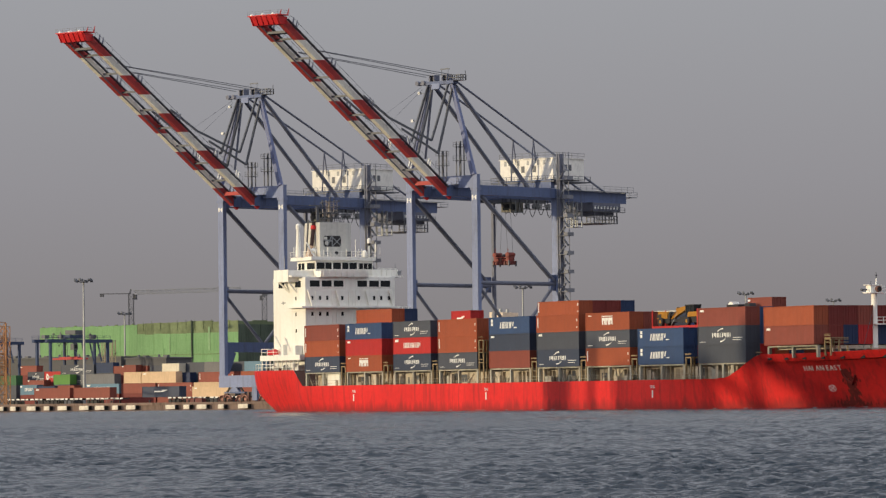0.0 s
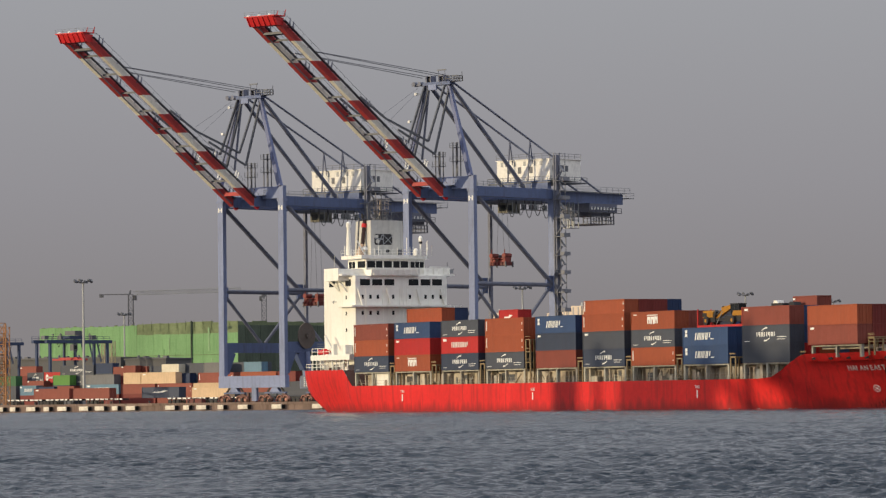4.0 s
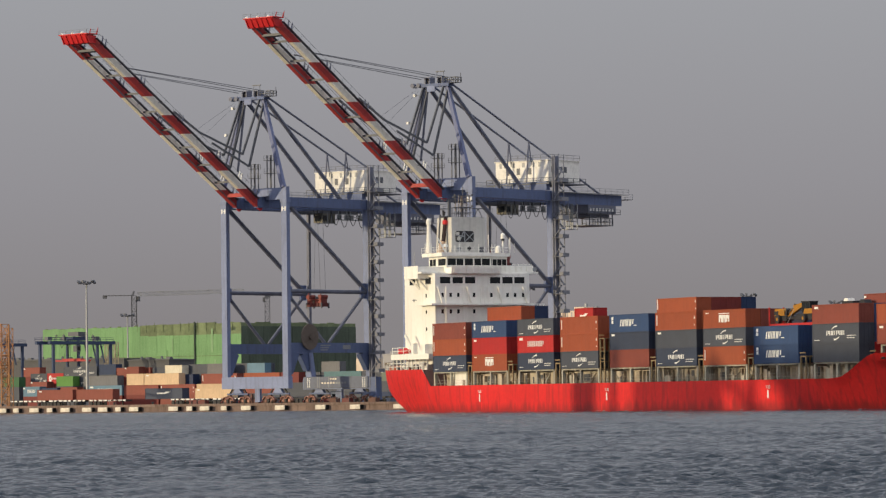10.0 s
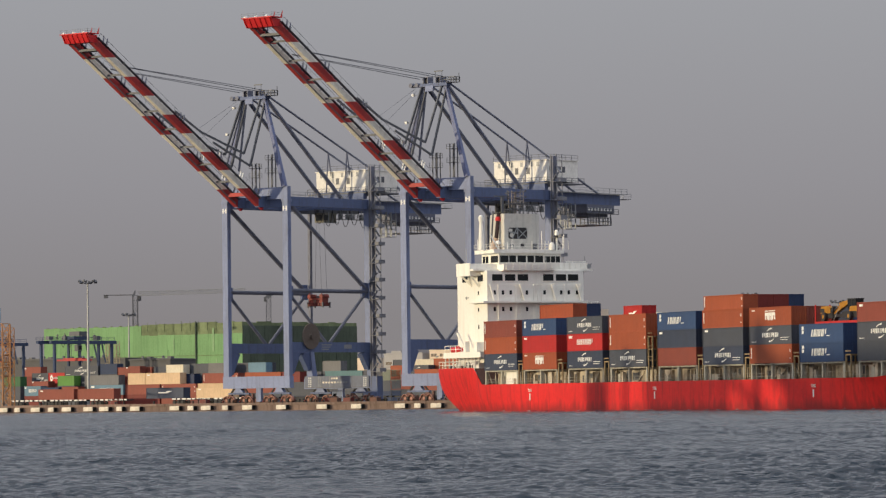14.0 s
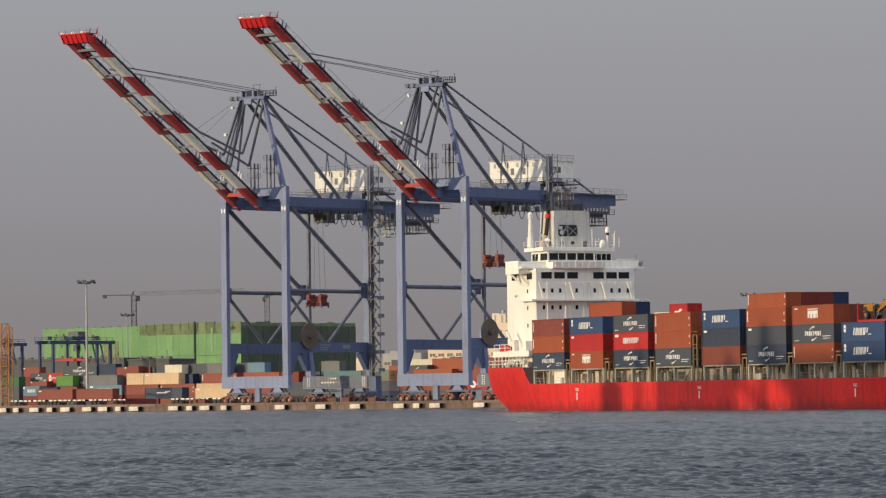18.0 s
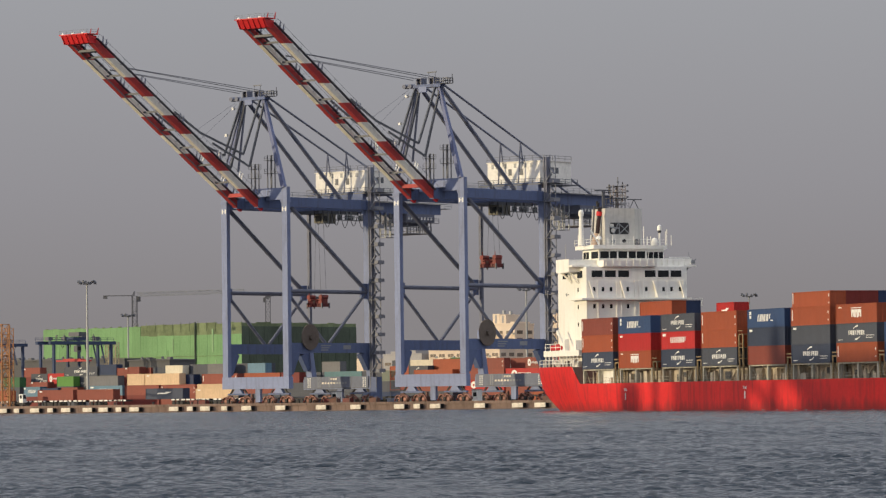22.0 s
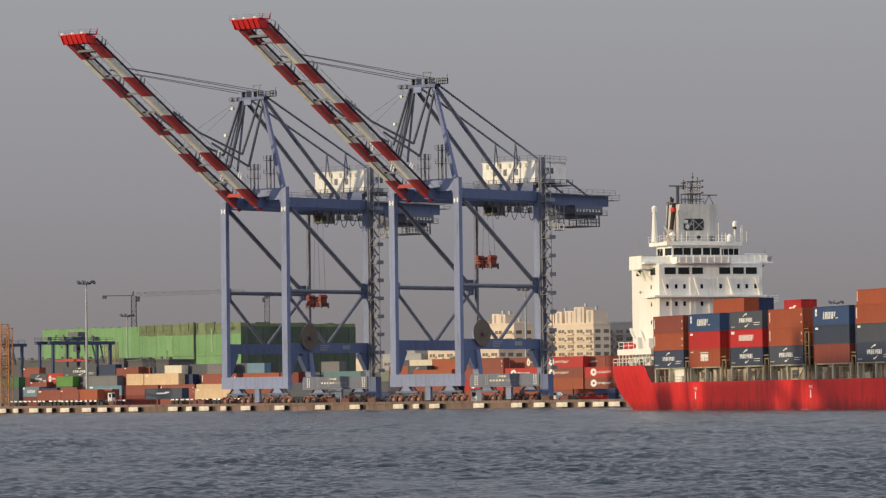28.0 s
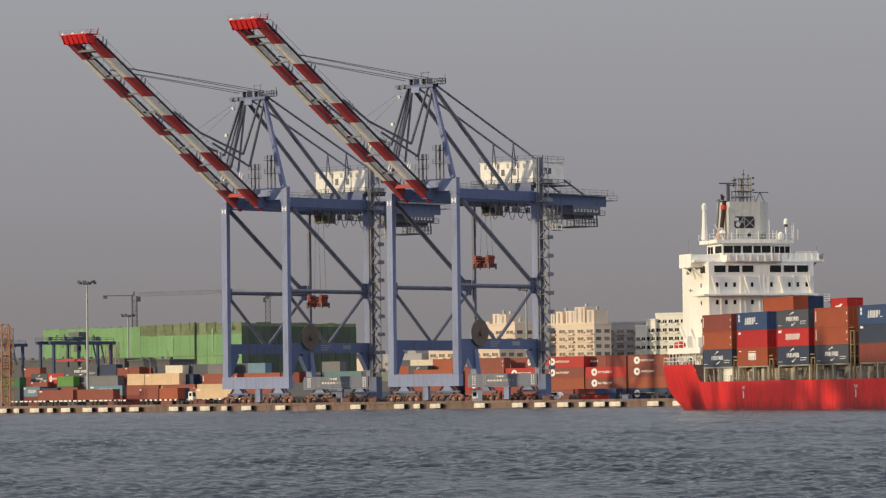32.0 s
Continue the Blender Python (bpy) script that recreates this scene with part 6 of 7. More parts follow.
def build_yard():
    # stretch seen to the west of the first crane
    for box in (
            (100, -159.8, 6.06, 2.6, "maroon sky:blocks"), (100, -153.2, 6.06, 2.4, "slate navy"), (100, -132.8, 12.19, 2.6, "maroon sky:blocks"), (100, -146.0, 6.06, 2.45, "slate brown"),
            (100, -119.8, 12.19, 2.6, "maroon brown"), (100, -107.0, 12.19, 2.6, "brown brown:posts"), (100, -94.2, 12.19, 2.6, "slate beige")):
        pile(*box)
    for box in (
            (102.6, -159.6, 6.06, 2.15, "slate maroon brown:corner"), (102.6, -150.0, 6.06, 2.6, "slate slate lime"), (102.6, -136.9, 12.19, 2.6, "slate slate grey:corner"),
            (102.6, -170.0, 6.06, 2.6, "slate slate green"), (102.6, -107.0, 6.06, 2.6, "navy maroon navy"), (102.6, -94.9, 12.19, 2.6, "slate brown brown:posts"),
            (105.2, -149.6, 12.19, 2.6, "navy slate slate:swoosh"), (105.2, -127.6, 4.0, 2.5, "slate slate maroon brown:corner"), (105.2, -113.2, 6.06, 2.55, "slate slate navy cream"), (105.2, -98.4, 6.06, 2.6, "slate slate slate grey")):
        pile(*box)
    for box in (
            (107.8, -164.8, 6.06, 2.9, "slate maroon slate:swoosh"), (107.8, -158.6, 6.06, 2.9, "slate maroon red:disc"), (107.8, -149.4, 12.19, 2.6, "slate slate maroon slate:swoosh"), (107.8, -139.4, 6.06, 2.7, "slate slate slate navy"),
            (107.8, -130.0, 12.19, 2.45, "slate slate maroon brown"), (107.8, -117.0, 12.19, 2.45, "slate slate maroon slate"), (107.8, -104.0, 12.19, 2.6, "slate navy slate slate"),
            (110.4, -170.1, 6.06, 2.6, "slate slate maroon brown:corner"), (110.4, -91.0, 12.19, 2.6, "slate slate slate slate")):
        pile(*box)
    # beige boxes, one short and one long, on top of the nearest row
    container(quay(-121.9, 100, ZQ + 5.2), "beige", 6.06, 2.89, "", "in the yard stacks", "yard container stacks")
    container(quay(-112.6, 100, ZQ + 5.2), "beige", 12.19, 2.89, "corner", "in the yard stacks", "yard container stacks")
    # behind the first crane
    yard_row(100, -78.0, ("slate brown orange", "slate slate maroon/-"))
    yard_row(108, -84.0, ("slate grey slate sky/-", "navy slate slate", "slate slate slate grey/-", "navy maroon slate/-"))
    yard_row(106, -33.0, ("grey slate/- teal", "slate slate slate/-"))
    # between and behind the second crane
    yard_row(100, -51.0, ("slate slate teal",))
    yard_row(100, -38.6, ("navy slate slate/olive:corner",))
    for box in ((100, -32.7, 6.06, 2.95, "slate brown orange"), (100, -26.6, 6.06, 2.95, "slate brown slate:swoosh"), (97.2, -19.6, 12.19, 2.6, "slate brown orange"),
                (105.2, -27.4, 12.19, 2.56, "slate slate slate cream"), (108.0, -20.0, 6.06, 2.7, "slate slate slate green")):
        pile(*box)
    yard_row(102.6, -18.0, ("navy slate brown orange",))
    yard_row(105.2, -13.4, ("slate slate maroon red/navy",))
    yard_row(110.8, -38.0, ("navy slate brown slate/cream", "slate slate slate", "slate slate maroon", "maroon slate maroon brown"))
    yard_row(100, -5.8, ("brown red:disc brown brown:posts", "brown brown red:disc -/brown:disc",))
    yard_row(100, 18.4, ("orange orange brown:disc red:disc", "slate brown:disc red:disc -/maroon", "navy:disc orange brown:disc brown:disc", "navy brown maroon brown:disc", "brown navy maroon", "slate brown red maroon"))
    yard_row(103.2, 24.6, ("brown maroon slate brown:disc", "maroon brown slate maroon", "brown maroon brown maroon"))
    yard_row(93, 20.6, ("orange/brown", "maroon/blue"))


build_yard()


def flood_mast(m, height, label="tall grey floodlight mast with a ring of lamps"):
    t = thing("floodlight_mast", m, label, "light mast", "floodlight masts")
    part("pole", Mesh().tube((0, 0, 0), (0, 0, height), 0.42, 10, 0.2), steel_grey, t)
    part("lamp_ring", Mesh().tube((0, 0, height - 0.3), (0, 0, height), 1.0, 12), steel_dark, t)
    for k in range(10):
        a = 2 * math.pi * k / 10
        arm = Mesh().beam((0.8 * math.cos(a), 0.8 * math.sin(a), height - 0.2), (2.0 * math.cos(a), 2.0 * math.sin(a), height + 0.35), 0.08, 0.08)
        arm.box(-0.36, 0.36, -0.22, 0.22, -0.3, 0.25, Matrix.Translation((2.1 * math.cos(a), 2.1 * math.sin(a), height + 0.5 - 0.35 * (k % 2))) @ Euler((0.5, 0, a)).to_matrix().to_4x4())
        part("floodlight", arm, steel_dark, t)
    return t


for u, v, hgt in ((-129.9, 89.3, 31.6), (-355.6, 340.0, 30.0), (-42.4, 161.5, 28.6), (-85.2, 320.7, 29.8), (-121.9, 420.1, 29.6)):
    flood_mast(quay(u, v), hgt)


def yard_gantry(m, label):
    t = thing("yard_gantry_crane", m, label, "crane", "yard gantry cranes")
    for u in (0, 5.2):
        for v in (0, 23.0):
            part("leg", Mesh().box(u - 0.34, u + 0.34, v - 0.34, v + 0.34, 1.4, 17.3), rtg_blue, t)
            part("wheel", Mesh().tube((u - 0.9, v - 0.3, 0.75), (u - 0.9, v + 0.3, 0.75), 0.75, 12).tube((u + 0.9, v - 0.3, 0.75), (u + 0.9, v + 0.3, 0.75), 0.75, 12), black, t)
        part("girder", Mesh().box(u - 0.45, u + 0.45, -1.6, 24.6, 17.3, 18.2), rtg_blue, t)
        part("railing", Mesh().rail([(u - 0.4, -1.6, 18.2), (u - 0.4, 24.6, 18.2)], 1.0, 0.04, 2.5), rtg_blue, t)
    for v in (0, 23.0):
        part("sill", Mesh().box(-1.6, 6.8, v - 0.5, v + 0.5, 1.2, 2.2), rtg_blue, t)
    part("trolley", Mesh().box(0.2, 5.0, 8.0, 14.0, 18.42, 19.4), rtg_blue, t)
    for u in (0.3, 4.7):
        part("guide_mast", Mesh().box(u - 0.3, u + 0.3, 10.3, 10.9, 10.6, 18.42), rtg_blue, t)
    for v in (1.0, 7.4, 14.6, 20.0):
        part("switch_box", Mesh().box(0.8, 2.2, v, v + 1.6, 18.4, 19.3 + 0.12 * v % 0.7), steel_dark, t)
    part("hoist_house", Mesh().box(1.2, 5.2, 10.0, 13.0, 19.6, 20.8), steel_dark, t)
    part("power_unit", Mesh().box(1.0, 4.4, 22.0, 24.0, 2.4, 5.0), steel_dark, t)
    for k in range(4):
        part("ladder", Mesh().beam((5.75, 20 - k * 3.2, 12), (5.75, 18.5 - k * 3.2, 17.2), 0.5, 0.15), rtg_blue, t)
    cabin = part("cab", Mesh().box(5.0, 6.4, 8.2, 9.8, 15.2, 17.0), steel_dark, t)
    part("cab_window", Mesh().box(6.402, 6.44, 8.4, 9.6, 15.6, 16.7), glass, cabin)
    for v in (2.6, 5.2, 12.4, 16.8, 18.6):
        part("cable_loop", Mesh().beam((5.4, v, 17.25), (5.4, v + 0.7, 16.2), 0.08, 0.1).beam((5.4, v + 0.7, 16.2), (5.4, v + 1.4, 17.25), 0.08, 0.1), black, t)
    for v in (6.2, 9.2, 13.4, 16.4, 18.4, 21.0):
        part("light_post", Mesh().box(0.1, 0.25, v, v + 0.15, 18.2, 20.0 + 0.3 * (v % 2)).box(-0.1, 0.45, v - 0.2, v + 0.4, 19.6, 19.9), steel_dark, t)
    part("spreader", Mesh().box(-3.4, 8.6, 9.6, 11.6, 12.5, 12.95).box(-1.0, 6.2, 9.8, 11.4, 12.95, 13.3), crane_red, t)
    ropes = Mesh()
    for u in (1.5, 4.2):
        ropes.tube((u, 10.5, 13.1), (u, 10.5, 18.5), 0.08, 5)
    part("hoist_rope", ropes, steel_dark, t)
    return t


for u, v in ((-207.6, 150.0), (-243.0, 150.0)):
    yard_gantry(quay(u, v), "dark blue rubber-tyred gantry crane over the container stacks")

# ochre lattice mast at the quay
lm = thing("lattice_mast", quay(-76.2, 5.6), "ochre lattice steel mast standing on the apron", "mast")
part("tower", Mesh().lattice((0, 0, 0), (0, 0, 19.4), 2.4, 0.1, 8), lattice_yellow, lm)
lm2 = thing("lattice_mast", quay(-80.8, 12.0), "ochre lattice steel mast standing on the apron", "mast")
part("tower", Mesh().lattice((0, 0, 0), (0, 0, 18.6), 2.0, 0.075, 9), lattice_yellow, lm2)
part("cross_arm", Mesh().beam((0, 0, 12.0), (3.4, -5.0, 12.0), 0.25, 0.3).beam((0, 0, 7.0), (3.4, -5.0, 7.0), 0.25, 0.3), lattice_yellow, lm2)
part("pole", Mesh().tube((2.6, 0, 0), (2.6, 0, 19.2), 0.16, 8), lattice_yellow, lm)
part("platform", Mesh().box(-1.7, 1.7, -1.7, 1.7, 9.0, 9.2).rail([(-1.7, -1.7, 9.2), (1.7, -1.7, 9.2), (1.7, 1.7, 9.2)], 1.1, 0.06), lattice_yellow, lm)


# ---- invented pier and sheds outside the view, added to shade the ship's side ----
def build_shade_pier():
    at = pose(135.6, 65.9, 0, 0, 0, -SUN_AZ)
    thing("pier", at, "unseen concrete pier added to carry the shade casters", "pier", kind="structure", mesh=Mesh().box(-662, -462, -46, 8, -5, 1.6), material=concrete)
    for c0, c1, h in ((-574.5, -567.5, 24.6),):
        b = thing("warehouse", at, "unseen tall grey warehouse added to shade the hull", "warehouse", "warehouses on the pier")
        part("wall", Mesh().box(c0, c1, -24, 0, 1.6, h - 1.6), shed_grey, b)
        m = (c0 + c1) / 2
        part("roof", Mesh().prism([(c0 - 0.4, h - 1.6), (c1 + 0.4, h - 1.6), (c1 - 1.0, h - 0.6), (m, h), (c0 + 1.0, h - 0.6)], -24.4, 0.4), steel_grey, b)
        n = int((c1 - c0 - 1) / 6)
        for k in range(n):
            part("door", Mesh().box(c0 + 1 + k * 6, c0 + 5 + k * 6, 0.004, 0.1, 1.6, 7.6), steel_dark, b)
            part("window", Mesh().box(c0 + 1.4 + k * 6, c0 + 4.6 + k * 6, 0.004, 0.08, 14, 16), glass, b)
    # gapped panels added to let only part of the sun reach the hull
    for c0, c1, h, wide in ((-555.0, -528.0, 24.8, 1.1), (-512.5, -464.0, 26.6, 1.14)):
        sf = thing("open_shed", at, "unseen row of narrow panels with gaps, added to half shade the hull", "shed", "open sheds on the pier")
        for k in range(int((c1 - c0) / 1.4)):
            x = c0 + k * 1.4
            part("cladding_panel", Mesh().box(x, x + wide, -0.6, 0, 1.6, h), shed_grey, sf)
        part("eaves_beam", Mesh().box(c0, c1, -0.8, -0.602, h - 1.0, h - 0.4), steel_grey, sf)
    # conveyor and masts, also added: slanting and narrow bars of shade
    cv = thing("conveyor", at, "unseen inclined conveyor added to cast slanting shade on the ship", "conveyor")
    part("gallery", Mesh().beam((-500, -3, 17.0), (-522, -3, 28.2), 2.4, 3.2), steel_grey, cv)
    part("gallery", Mesh().beam((-512, -8, 15.0), (-533, -8, 27.2), 1.6, 1.8), steel_grey, cv)
    for x, h in ((-520.2, 30.0), (-561.4, 27.0)):
        ml = thing("loading_mast", at, "unseen grey steel mast added to cast a thin bar of shade", "mast", "loading masts on the pier")
        part("column", Mesh().box(x - 0.9, x + 0.9, -6, -4.2, 1.6, h), steel_grey, ml)
        part("head", Mesh().box(x - 1.6, x + 1.6, -6.4, -3.8, h, h + 1.4), steel_dark, ml)
    part("trestle", Mesh().lattice((-521, -3, 1.6), (-521, -3, 26.6), 1.6, 0.15, 12), steel_dark, cv)
    part("trestle", Mesh().lattice((-531, -8, 1.6), (-531, -8, 25.2), 1.4, 0.12, 12), steel_dark, cv)


build_shade_pier()


# ---- buildings beyond the yard ----
for u in (-314.6, -311.4):
    sc = thing("scaffold_tower", quay(u, 288), "slim tan scaffold tower beside the sheds", "scaffold", "scaffold towers")
    part("frame", Mesh().lattice((0, 0, 0), (0, 0, 20.2), 1.5, 0.09, 10), scaffold_tan, sc)
    part("deck", Mesh().box(-1.0, 1.0, -1.0, 1.0, 16.0, 16.15), scaffold_tan, sc)
def build_green():
    u0, u1, v0, v1 = -429.6, -334.8, 374.0, 433.6
    b = thing("scaffolded_building", quay(0, 0), "long half-built block wrapped in bright green netting", "building")
    rng = random.Random(3)
    part("structure_core", Mesh().box(u0 + 1, u1 - 0.4, v0 + 0.4, v1, 0, 25.0), shed_grey, b)
    n = 24
    w = (u1 - u0) / n
    for k in range(n):
        a = u0 + k * w
        bare = k >= 12
        top = (23.7 if bare else 27.0) + rng.uniform(-0.15, 0.15)
        part("net_panel", Mesh().box(a, a + w, v0 - 0.1 - 0.05 * (k % 2), v0 + 0.3, 0, top), net_green, b)
        if bare:
            part("bare_panel", Mesh().box(a + 0.02, a + w - 0.02, v0 + 0.02, v0 + 0.5, top + 0.01, 27.6 + rng.uniform(-0.2, 0.3)), net_olive, b)
        else:
            part("edge_clutter", Mesh().box(a + 1.0, a + 1.6 + rng.random(), v0, v0 + 0.4, top, top + rng.uniform(0.1, 0.4)), net_olive, b)
    for a0, z in ((-382.0, 8.0), (-405.0, 16.4)):
        part("deck_line", Mesh().box(a0, u1 - 8 * (z > 10), v0 - 0.3, v0 - 0.22, z, z + 0.16), net_olive, b)
    for k in range(26):                   # folds and patches of the netting
        a = u0 + 2 + rng.random() * (u1 - u0 - 5)
        z0 = rng.uniform(5, 18)
        part("net_fold", Mesh().box(a, a + rng.uniform(0.15, 1.4), v0 - 0.24, v0 - 0.152, z0, z0 + rng.uniform(2.5, 8)), (net_green, net_pale)[k % 2], b)
    for a in (-356.0,):
        part("mast_climber", Mesh().box(a - 0.22, a + 0.22, v0 - 0.7, v0 - 0.3, 0, 28.2), net_dark, b)
    nn = 16
    wv = (v1 - v0) / nn
    for k in range(nn):
        a = v0 + k * wv
        part("net_panel", Mesh().box(u1 - 0.3, u1 + 0.1 + 0.12 * (k % 2), a + 0.03, a + wv - 0.03, 0, 26.38), net_dark, b)
        part("bare_panel", Mesh().box(u1 - 0.3, u1 + 0.02, a + 0.02, a + wv - 0.02, 26.4, 27.6 + rng.uniform(-0.3, 0.3)), net_olive, b)
    for k in range(48):
        a = u0 + k * (u1 - u0) / 47
        if a > -385 and k % 2:
            part("scaffold_post", Mesh().box(a - 0.05, a + 0.05, v0 - 0.2, v0 - 0.08, 25, 28.0 + rng.uniform(-0.2, 0.4)), net_olive, b)


build_green()


def shed(m, w, d, h, label):
    s = thing("shed", m, label, "shed")
    part("wall", Mesh().box(0, w, 0, d, 0, h), shed_dark, s)
    part("roof", Mesh().prism([(-0.4, h), (w + 0.4, h), (w + 0.4, h + 0.4), (w / 2, h + 0.7), (-0.4, h + 0.4)], -0.4, d + 0.4), shed_dark, s)
    for k in range(int(w // 9)):
        part("roof_vent", Mesh().tube((k * 9 + 4, 2.0, h + 0.3), (k * 9 + 4, 2.0, h + 1.4), 0.5, 10, 0.35), steel_dark, s)
        part("cooling_unit", Mesh().box(k * 9 + 6.6, k * 9 + 8.2, 1.2, 2.6, h + 0.3, h + 1.1), steel_dark, s)
    for k in range(int(w // 6)):
        part("door", Mesh().box(k * 6 + 1, k * 6 + 4.4, -0.06, -0.002, 0, h * 0.6), steel_dark, s)
    return s


shed(quay(-317, 300), 18, 12, 14.2, "low dark grey warehouse behind the container stacks")
shed(quay(-380, 300), 61, 14, 14.8, "long dark grey warehouse behind the container stacks")
shed(quay(-470, 330), 80, 16, 15.4, "long grey shed at the edge of the yard")


def flats(m, w, d, h, wall, label, storey=3.0, bay=4.3, towers=(), pane=house_glass):
    b = thing("apartment_block", m, label, "building", "apartment blocks beyond the yard")
    part("wall", Mesh().box(0, w, 0, d, 0, h), wall, b)
    part("parapet", Mesh().box(-0.15, w + 0.15, -0.15, d + 0.15, h, h + 0.7), wall, b)
    for x0, x1, hh in towers:
        part("roof_tower", Mesh().box(x0, x1, 1.0, d - 1.0, h + 0.7, h + hh), wall, b)
        n = max(1, int((x1 - x0) / 1.9))
        for k in range(n):
            part("tower_recess", Mesh().box(x0 + (k + 0.35) * (x1 - x0) / n, x0 + (k + 0.62) * (x1 - x0) / n, 0.92, 0.997, h + 0.9, h + hh - 0.5), grey_wall, b)
        part("roof_tank", Mesh().tube(((x0 + x1) / 2, d / 2, h + hh), ((x0 + x1) / 2, d / 2, h + hh + 1.4), 0.7, 10), steel_grey, b)
    n = max(1, int(w / bay))
    p = w / n
    for f in range(2, int(h / storey)):
        z = f * storey
        for k in range(n):
            x0, x1 = k * p + p * 0.18, k * p + p * 0.82
            xm = (x0 + x1) / 2
            wd = part("window", Mesh().box(x0, xm - 0.12, -0.08, -0.003, z + 0.95, z + 2.2).box(xm + 0.12, x1, -0.08, -0.003, z + 0.95, z + 2.2), pane, b)
            if (k + len(towers)) % 2:
                part("balcony", Mesh().box(x0 - 0.1, x1 + 0.1, -1.1, -0.004, z + 0.1, z + 0.75), wall, wd)
            else:
                part("sill", Mesh().box(x0 - 0.15, x1 + 0.15, -0.35, -0.004, z + 0.55, z + 0.78), wall, wd)
                part("air_unit", Mesh().box(x1 + 0.1, x1 + 0.8, -0.6, -0.004, z + 0.7, z + 1.3), steel_grey, wd)
        part("floor_band", Mesh().box(-0.1, w + 0.1, -0.22, -0.005, z - 0.12, z + 0.14), wall, b)
    m2 = max(1, int(d / bay))
    p = d / m2
    for f in range(4, int(h / storey)):
        for k in range(m2):
            part("window", Mesh().box(w + 0.003, w + 0.08, k * p + p * 0.2, k * p + p * 0.8, f * storey + 0.9, f * storey + 2.3), pane, b)
    return b


def build_city():
    flats(quay(-428.5, 620.5, 0), 16.0, 12, 31.4, beige_wall, "beige apartment block with rows of windows", towers=((0.4, 2.0, 1.6), (4.0, 7.4, 4.6), (7.5, 10.8, 4.3), (13.0, 15.0, 1.4)))
    flats(quay(-408.5, 637.0, 0), 23.0, 11, 31.2, beige_wall, "beige apartment block with stepped roof towers", towers=((0.4, 2.4, 4.4), (3.0, 6.4, 5.4), (8.0, 12.4, 5.6), (12.5, 17.6, 7.0), (18.6, 22.2, 5.8)))
    # grey wall colour also stands for the beige block's shaded end
    flats(quay(-399.0, 662.0, 0), 15.0, 9, 31.8, grey_wall, "grey apartment block with shade put into its wall colour")
    flats(quay(-382.0, 659.4, 0), 5.2, 6, 30.2, white_wall, "narrow white tiled building wing", storey=3.4, bay=2.6, pane=glass)
    flats(quay(-378.0, 661.2, 0), 4.6, 6, 32.6, white_wall, "white tiled building wing with dark windows", storey=3.4, bay=2.3, pane=glass)
    flats(quay(-374.6, 663.0, 0), 15.0, 10, 34.9, white_wall, "white tiled building with stepped top", storey=3.4, bay=3.0, pane=glass)
    flats(quay(-462.0, 598.0, 0), 20.0, 14, 20.0, grey_wall, "low grey building behind the yard", towers=((3.0, 8.0, 1.6), (12, 16, 2.2)))
    flats(quay(-440.0, 600.0, 0), 36.0, 10, 21.4, beige_wall, "low cream office building behind the containers")
    flats(quay(-520.0, 560.0, 0), 44.0, 12, 17.0, grey_wall, "low grey building behind the yard")
    tw = thing("office_tower", quay(-966.0, 850.0, 0), "pale blue glazed tower far behind the port", "building")
    part("wall", Mesh().box(0, 16, 0, 14, 0, 52.5), pale_blue, tw)
    for f in range(3, 15):
        part("window_band", Mesh().box(0.4, 15.6, -0.1, -0.004, f * 3.4 + 0.8, f * 3.4 + 2.4), glass, tw)
    # distant low skyline
    rng = random.Random(21)
    for k in range(26):
        u = -1150 + k * 34 + rng.uniform(-8, 8)
        v = 900 + k * 7 + rng.uniform(-30, 30)
        h = rng.uniform(14, 24)
        w = rng.uniform(18, 30)
        b = thing("distant_building", quay(u, v, 0), "plain hazy building on the far skyline", "building", "distant skyline")
        part("wall", Mesh().box(0, w, 0, 16, 0, h), (grey_wall, beige_wall, white_wall)[k % 3], b)
        part("roof_house", Mesh().box(w * 0.3, w * 0.6, 4, 12, h, h + 3), grey_wall, b)


build_city()


def tower_crane(m, height, jib, counter, turn, label):
    t = thing("tower_crane", m @ pose(0, 0, 0, 0, 0, turn), label, "crane", "tower cranes on the building site")
    part("mast", Mesh().lattice((0, 0, 0), (0, 0, height), 1.9, 0.11, int(height / 2)), steel_dark, t)
    part("jib", Mesh().lattice((1, 0, height + 0.6), (jib, 0, height + 1.4), 1.5, 0.1, int(jib / 1.8)), steel_grey, t)
    part("counter_jib", Mesh().box(-counter, -1, -0.7, 0.7, height, height + 0.35), steel_dark, t)
    part("counterweight", Mesh().box(-counter, -counter + 1.5, -0.7, 0.7, height - 1.0, height + 0.2), steel_dark, t)
    part("apex", Mesh().beam((-0.5, 0, height), (0, 0, height + 1.9), 0.9, 0.9, 0.5, 0.5), steel_dark, t)
    part("cab", Mesh().box(0.9, 2.2, 0.8, 1.9, height - 2.2, height - 0.3), steel_dark, t)
    return t


tower_crane(quay(-536.0, 532.1), 43.4, 44.0, 12.5, 36.0, "grey lattice tower crane over the building site")
tower_crane(quay(-495.0, 566.0), 42.5, 30.0, 6.0, 130.0, "grey lattice tower crane seen end on")

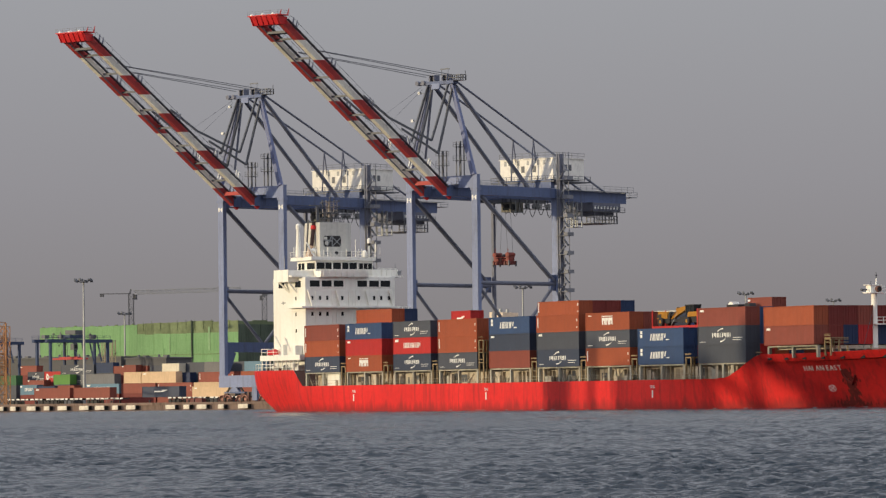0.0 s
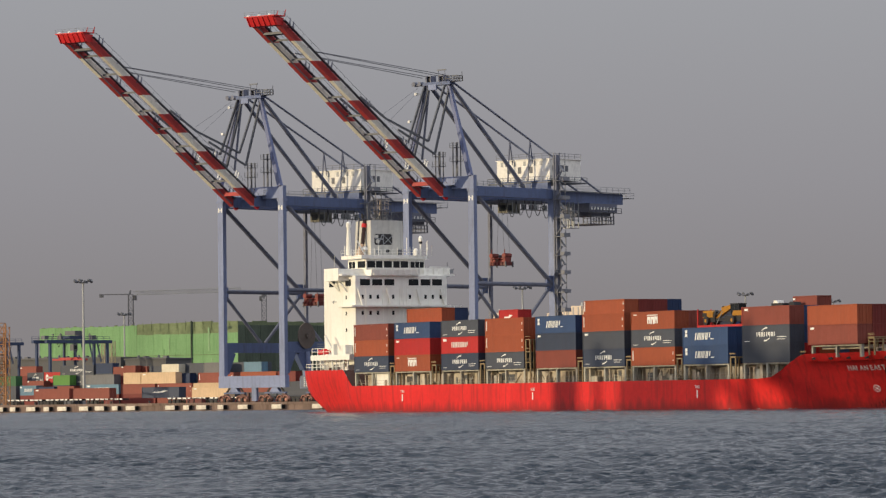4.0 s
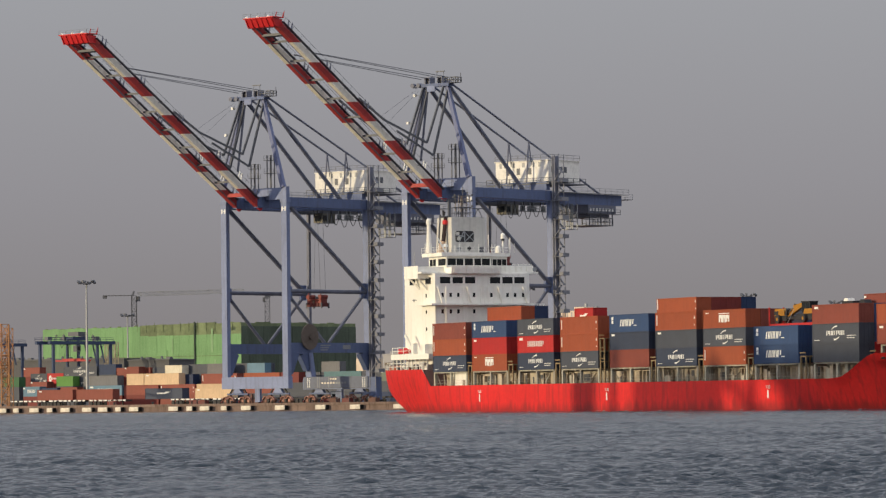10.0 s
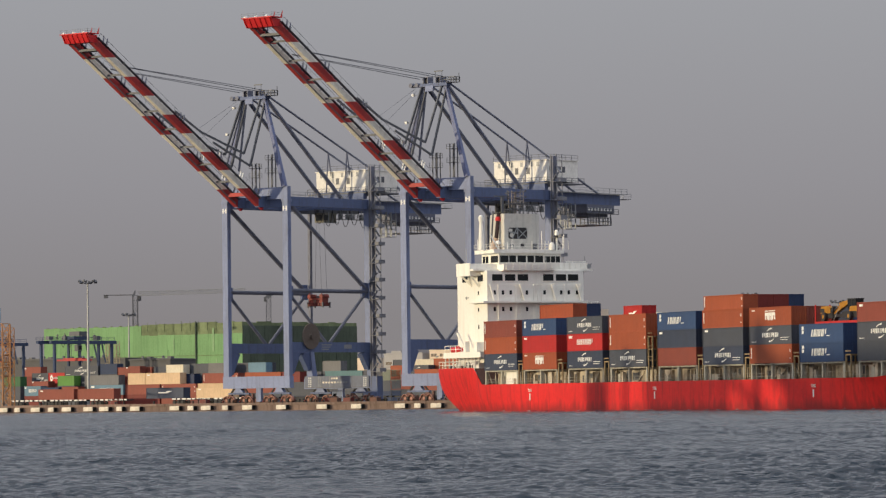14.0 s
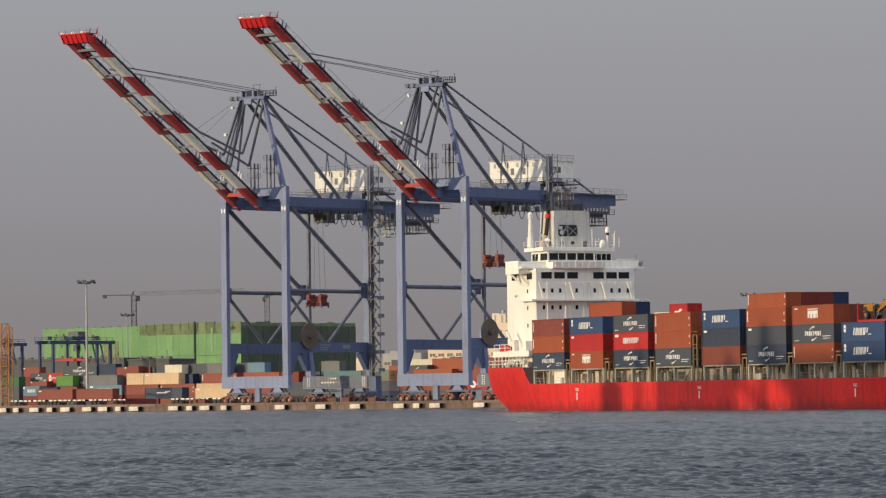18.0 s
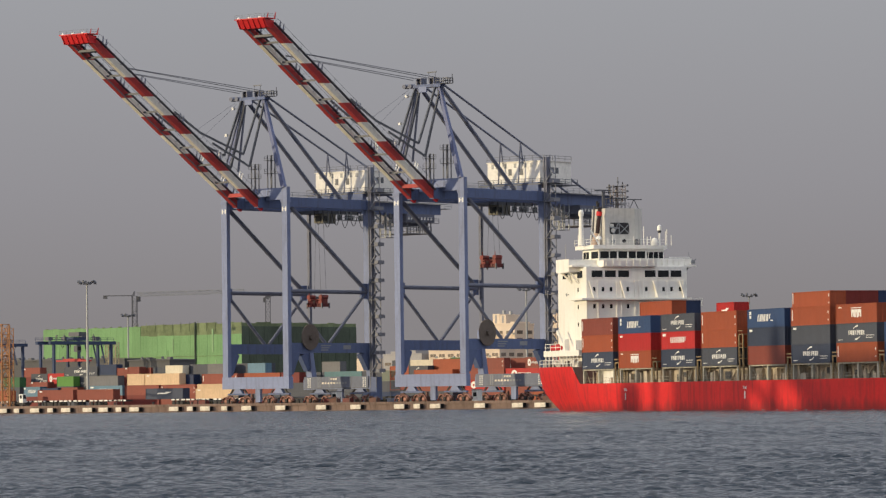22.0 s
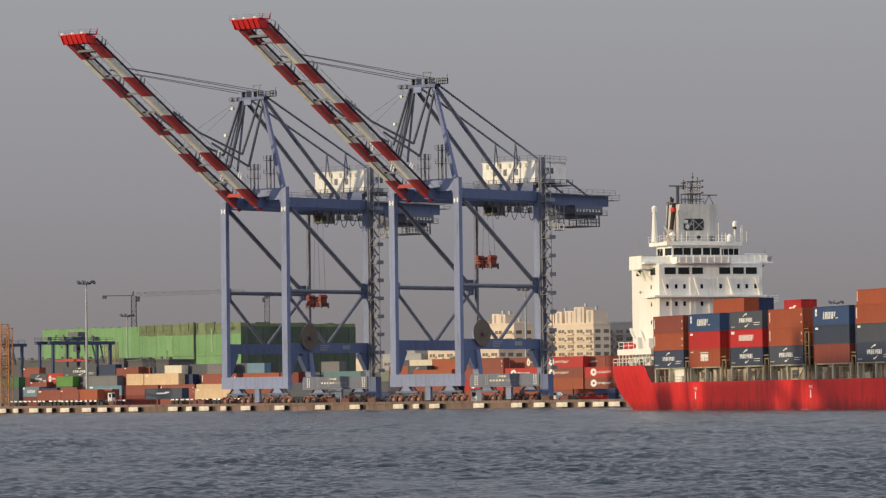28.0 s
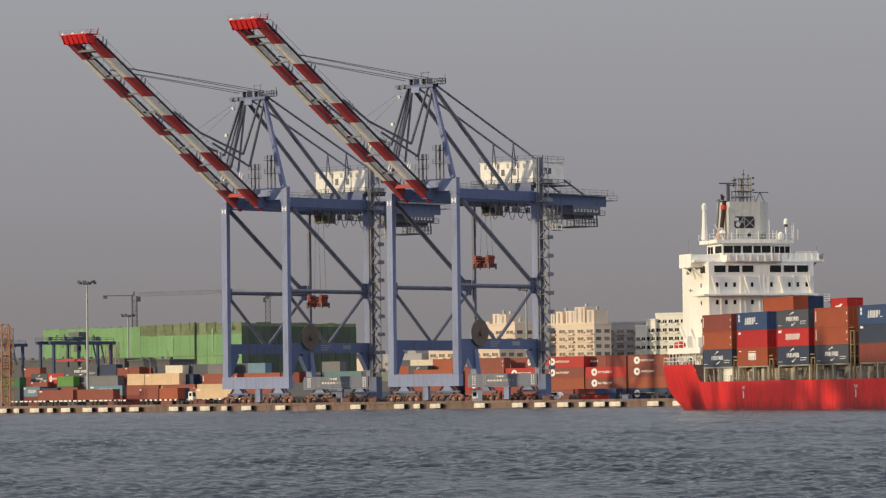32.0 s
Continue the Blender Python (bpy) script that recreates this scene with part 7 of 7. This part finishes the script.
# small things on the apron
def small_vehicle(name, m, colour, label, length=4.6, height=1.6):
    v = thing(name, m, label, "vehicle")
    h = height
    part("body", Mesh().prism([(-length / 2, 0.35), (length / 2, 0.35), (length / 2, h * 0.55), (length * 0.22, h * 0.6), (length * 0.1, h), (-length * 0.42, h), (-length / 2, h * 0.6)], -0.85, 0.85), colour, v)
    part("window", Mesh().box(-length * 0.38, length * 0.08, -0.88, -0.852, h * 0.62, h * 0.92), glass, v)
    for x in (-length * 0.3, length * 0.3):
        for y in (-0.8, 0.8):
            part("wheel", Mesh().tube((x, y - 0.12, 0.34), (x, y + 0.12, 0.34), 0.34, 12), black, v)
    return v


small_vehicle("pickup", quay(62.5, 40), white_mark, "white pickup parked on the apron", 5.2, 1.8)
small_vehicle("van", quay(83.0, 60), white_mark, "white van parked beside the stacks", 4.8, 2.0)
small_vehicle("car", quay(88.0, 60), steel_grey, "grey car parked beside the stacks")
for u, h0 in ((19.6, 3.4), (59.9, 3.4)):
    bt = thing("checker_booth", quay(u, 15.0), "small white booth beside the crane legs", "booth", "booths on the apron")
    part("wall", Mesh().box(-0.8, 0.8, -0.8, 0.8, 0, 2.5), white_mark, bt)
    part("roof", Mesh().box(-1.0, 1.0, -1.0, 1.0, 2.5, 2.65), steel_grey, bt)
    part("window", Mesh().box(-0.5, 0.5, -0.83, -0.802, 1.1, 2.0), glass, bt)
for k, u in enumerate((69.0, 71.5, 74.0)):
    bd = thing("barrier", quay(u, 42), "red plastic barrier on the apron", "barrier", "red barriers")
    part("panel", Mesh().box(-1.1, 1.1, -0.2, 0.2, 0.1, 1.1), COL["red"], bd)
    part("foot", Mesh().box(-1.1, -0.7, -0.35, 0.35, 0, 0.1).box(0.7, 1.1, -0.35, 0.35, 0, 0.1), black, bd)


def lashing_bin(m, colour, label):
    b = thing("lashing_bin", m, label, "bin", "lashing bins on the apron")
    part("body", Mesh().box(-1.1, 1.1, -0.7, 0.7, 0.15, 1.0), colour, b)
    for x in (-1.1, 0.98):
        for y in (-0.7, 0.58):
            part("corner_post", Mesh().box(x, x + 0.12, y, y + 0.12, 0, 1.35), steel_dark, b)
    part("rod", Mesh().tube((-0.9, -0.2, 1.05), (0.9, 0.1, 1.15), 0.06, 6).tube((-0.8, 0.3, 1.05), (0.95, 0.25, 1.2), 0.06, 6), bogie_brown, b)
    return b


rng = random.Random(31)
for u in (-40.0, -24.5, -21.0, -8.0, 22.6, 25.2, 30.4, 36.8, 44.0, 82.0, 90.5, 99.0):
    lashing_bin(quay(u, 6.0 + rng.random() * 14), (spreader_red, crane_navy, bogie_brown)[rng.randrange(3)], "low steel bin of lashing rods on the apron")
for u, v in ((24.0, 9.0), (28.6, 16.0), (33.5, 10.0), (40.0, 18.0)):
    dr = thing("cable_drum", quay(u, v), "worn brown cable drum lying on the apron", "drum", "cable drums")
    part("core", Mesh().tube((-0.5, 0, 0.75), (0.5, 0, 0.75), 0.45, 14), black, dr)
    for x in (-0.6, 0.5):
        part("flange", Mesh().tube((x, 0, 0.75), (x + 0.1, 0, 0.75), 0.75, 18), bogie_brown, dr)


# ---- what moves ----
TRUCK_WAY = ((0, -216.0), (8, -171.0), (16, -132.0), (20, -112.5), (23, -98.0), (24, -93.4), (27.5, -75.2), (28, -72.3), (30, -60.0), (32, -46.2))


def motions():
    walk(container_ship, [(r[0], ship_pose(r)) for r in SHIP_WAY])
    for ob, m in movers:
        walk(ob, [(r[0], ship_pose(r) @ m) for r in SHIP_WAY])
    walk(crane_2, [(t, quay(u, 0, 0)) for t, u in CRANE_WAY])
    walk(truck, [(t, quay(u, 38)) for t, u in TRUCK_WAY])
    walk(ride_1, [(t, quay(u - 12.2, 38, ZQ + 1.41)) for t, u in TRUCK_WAY])
    walk(ride_2, [(t, quay(u - 5.9, 38, ZQ + 1.41)) for t, u in TRUCK_WAY])
    walk(water, [(0, pose(-5, 4, 0)), (16, pose(0, 0, 0)), (32, pose(5, -4, 0))])


motions()
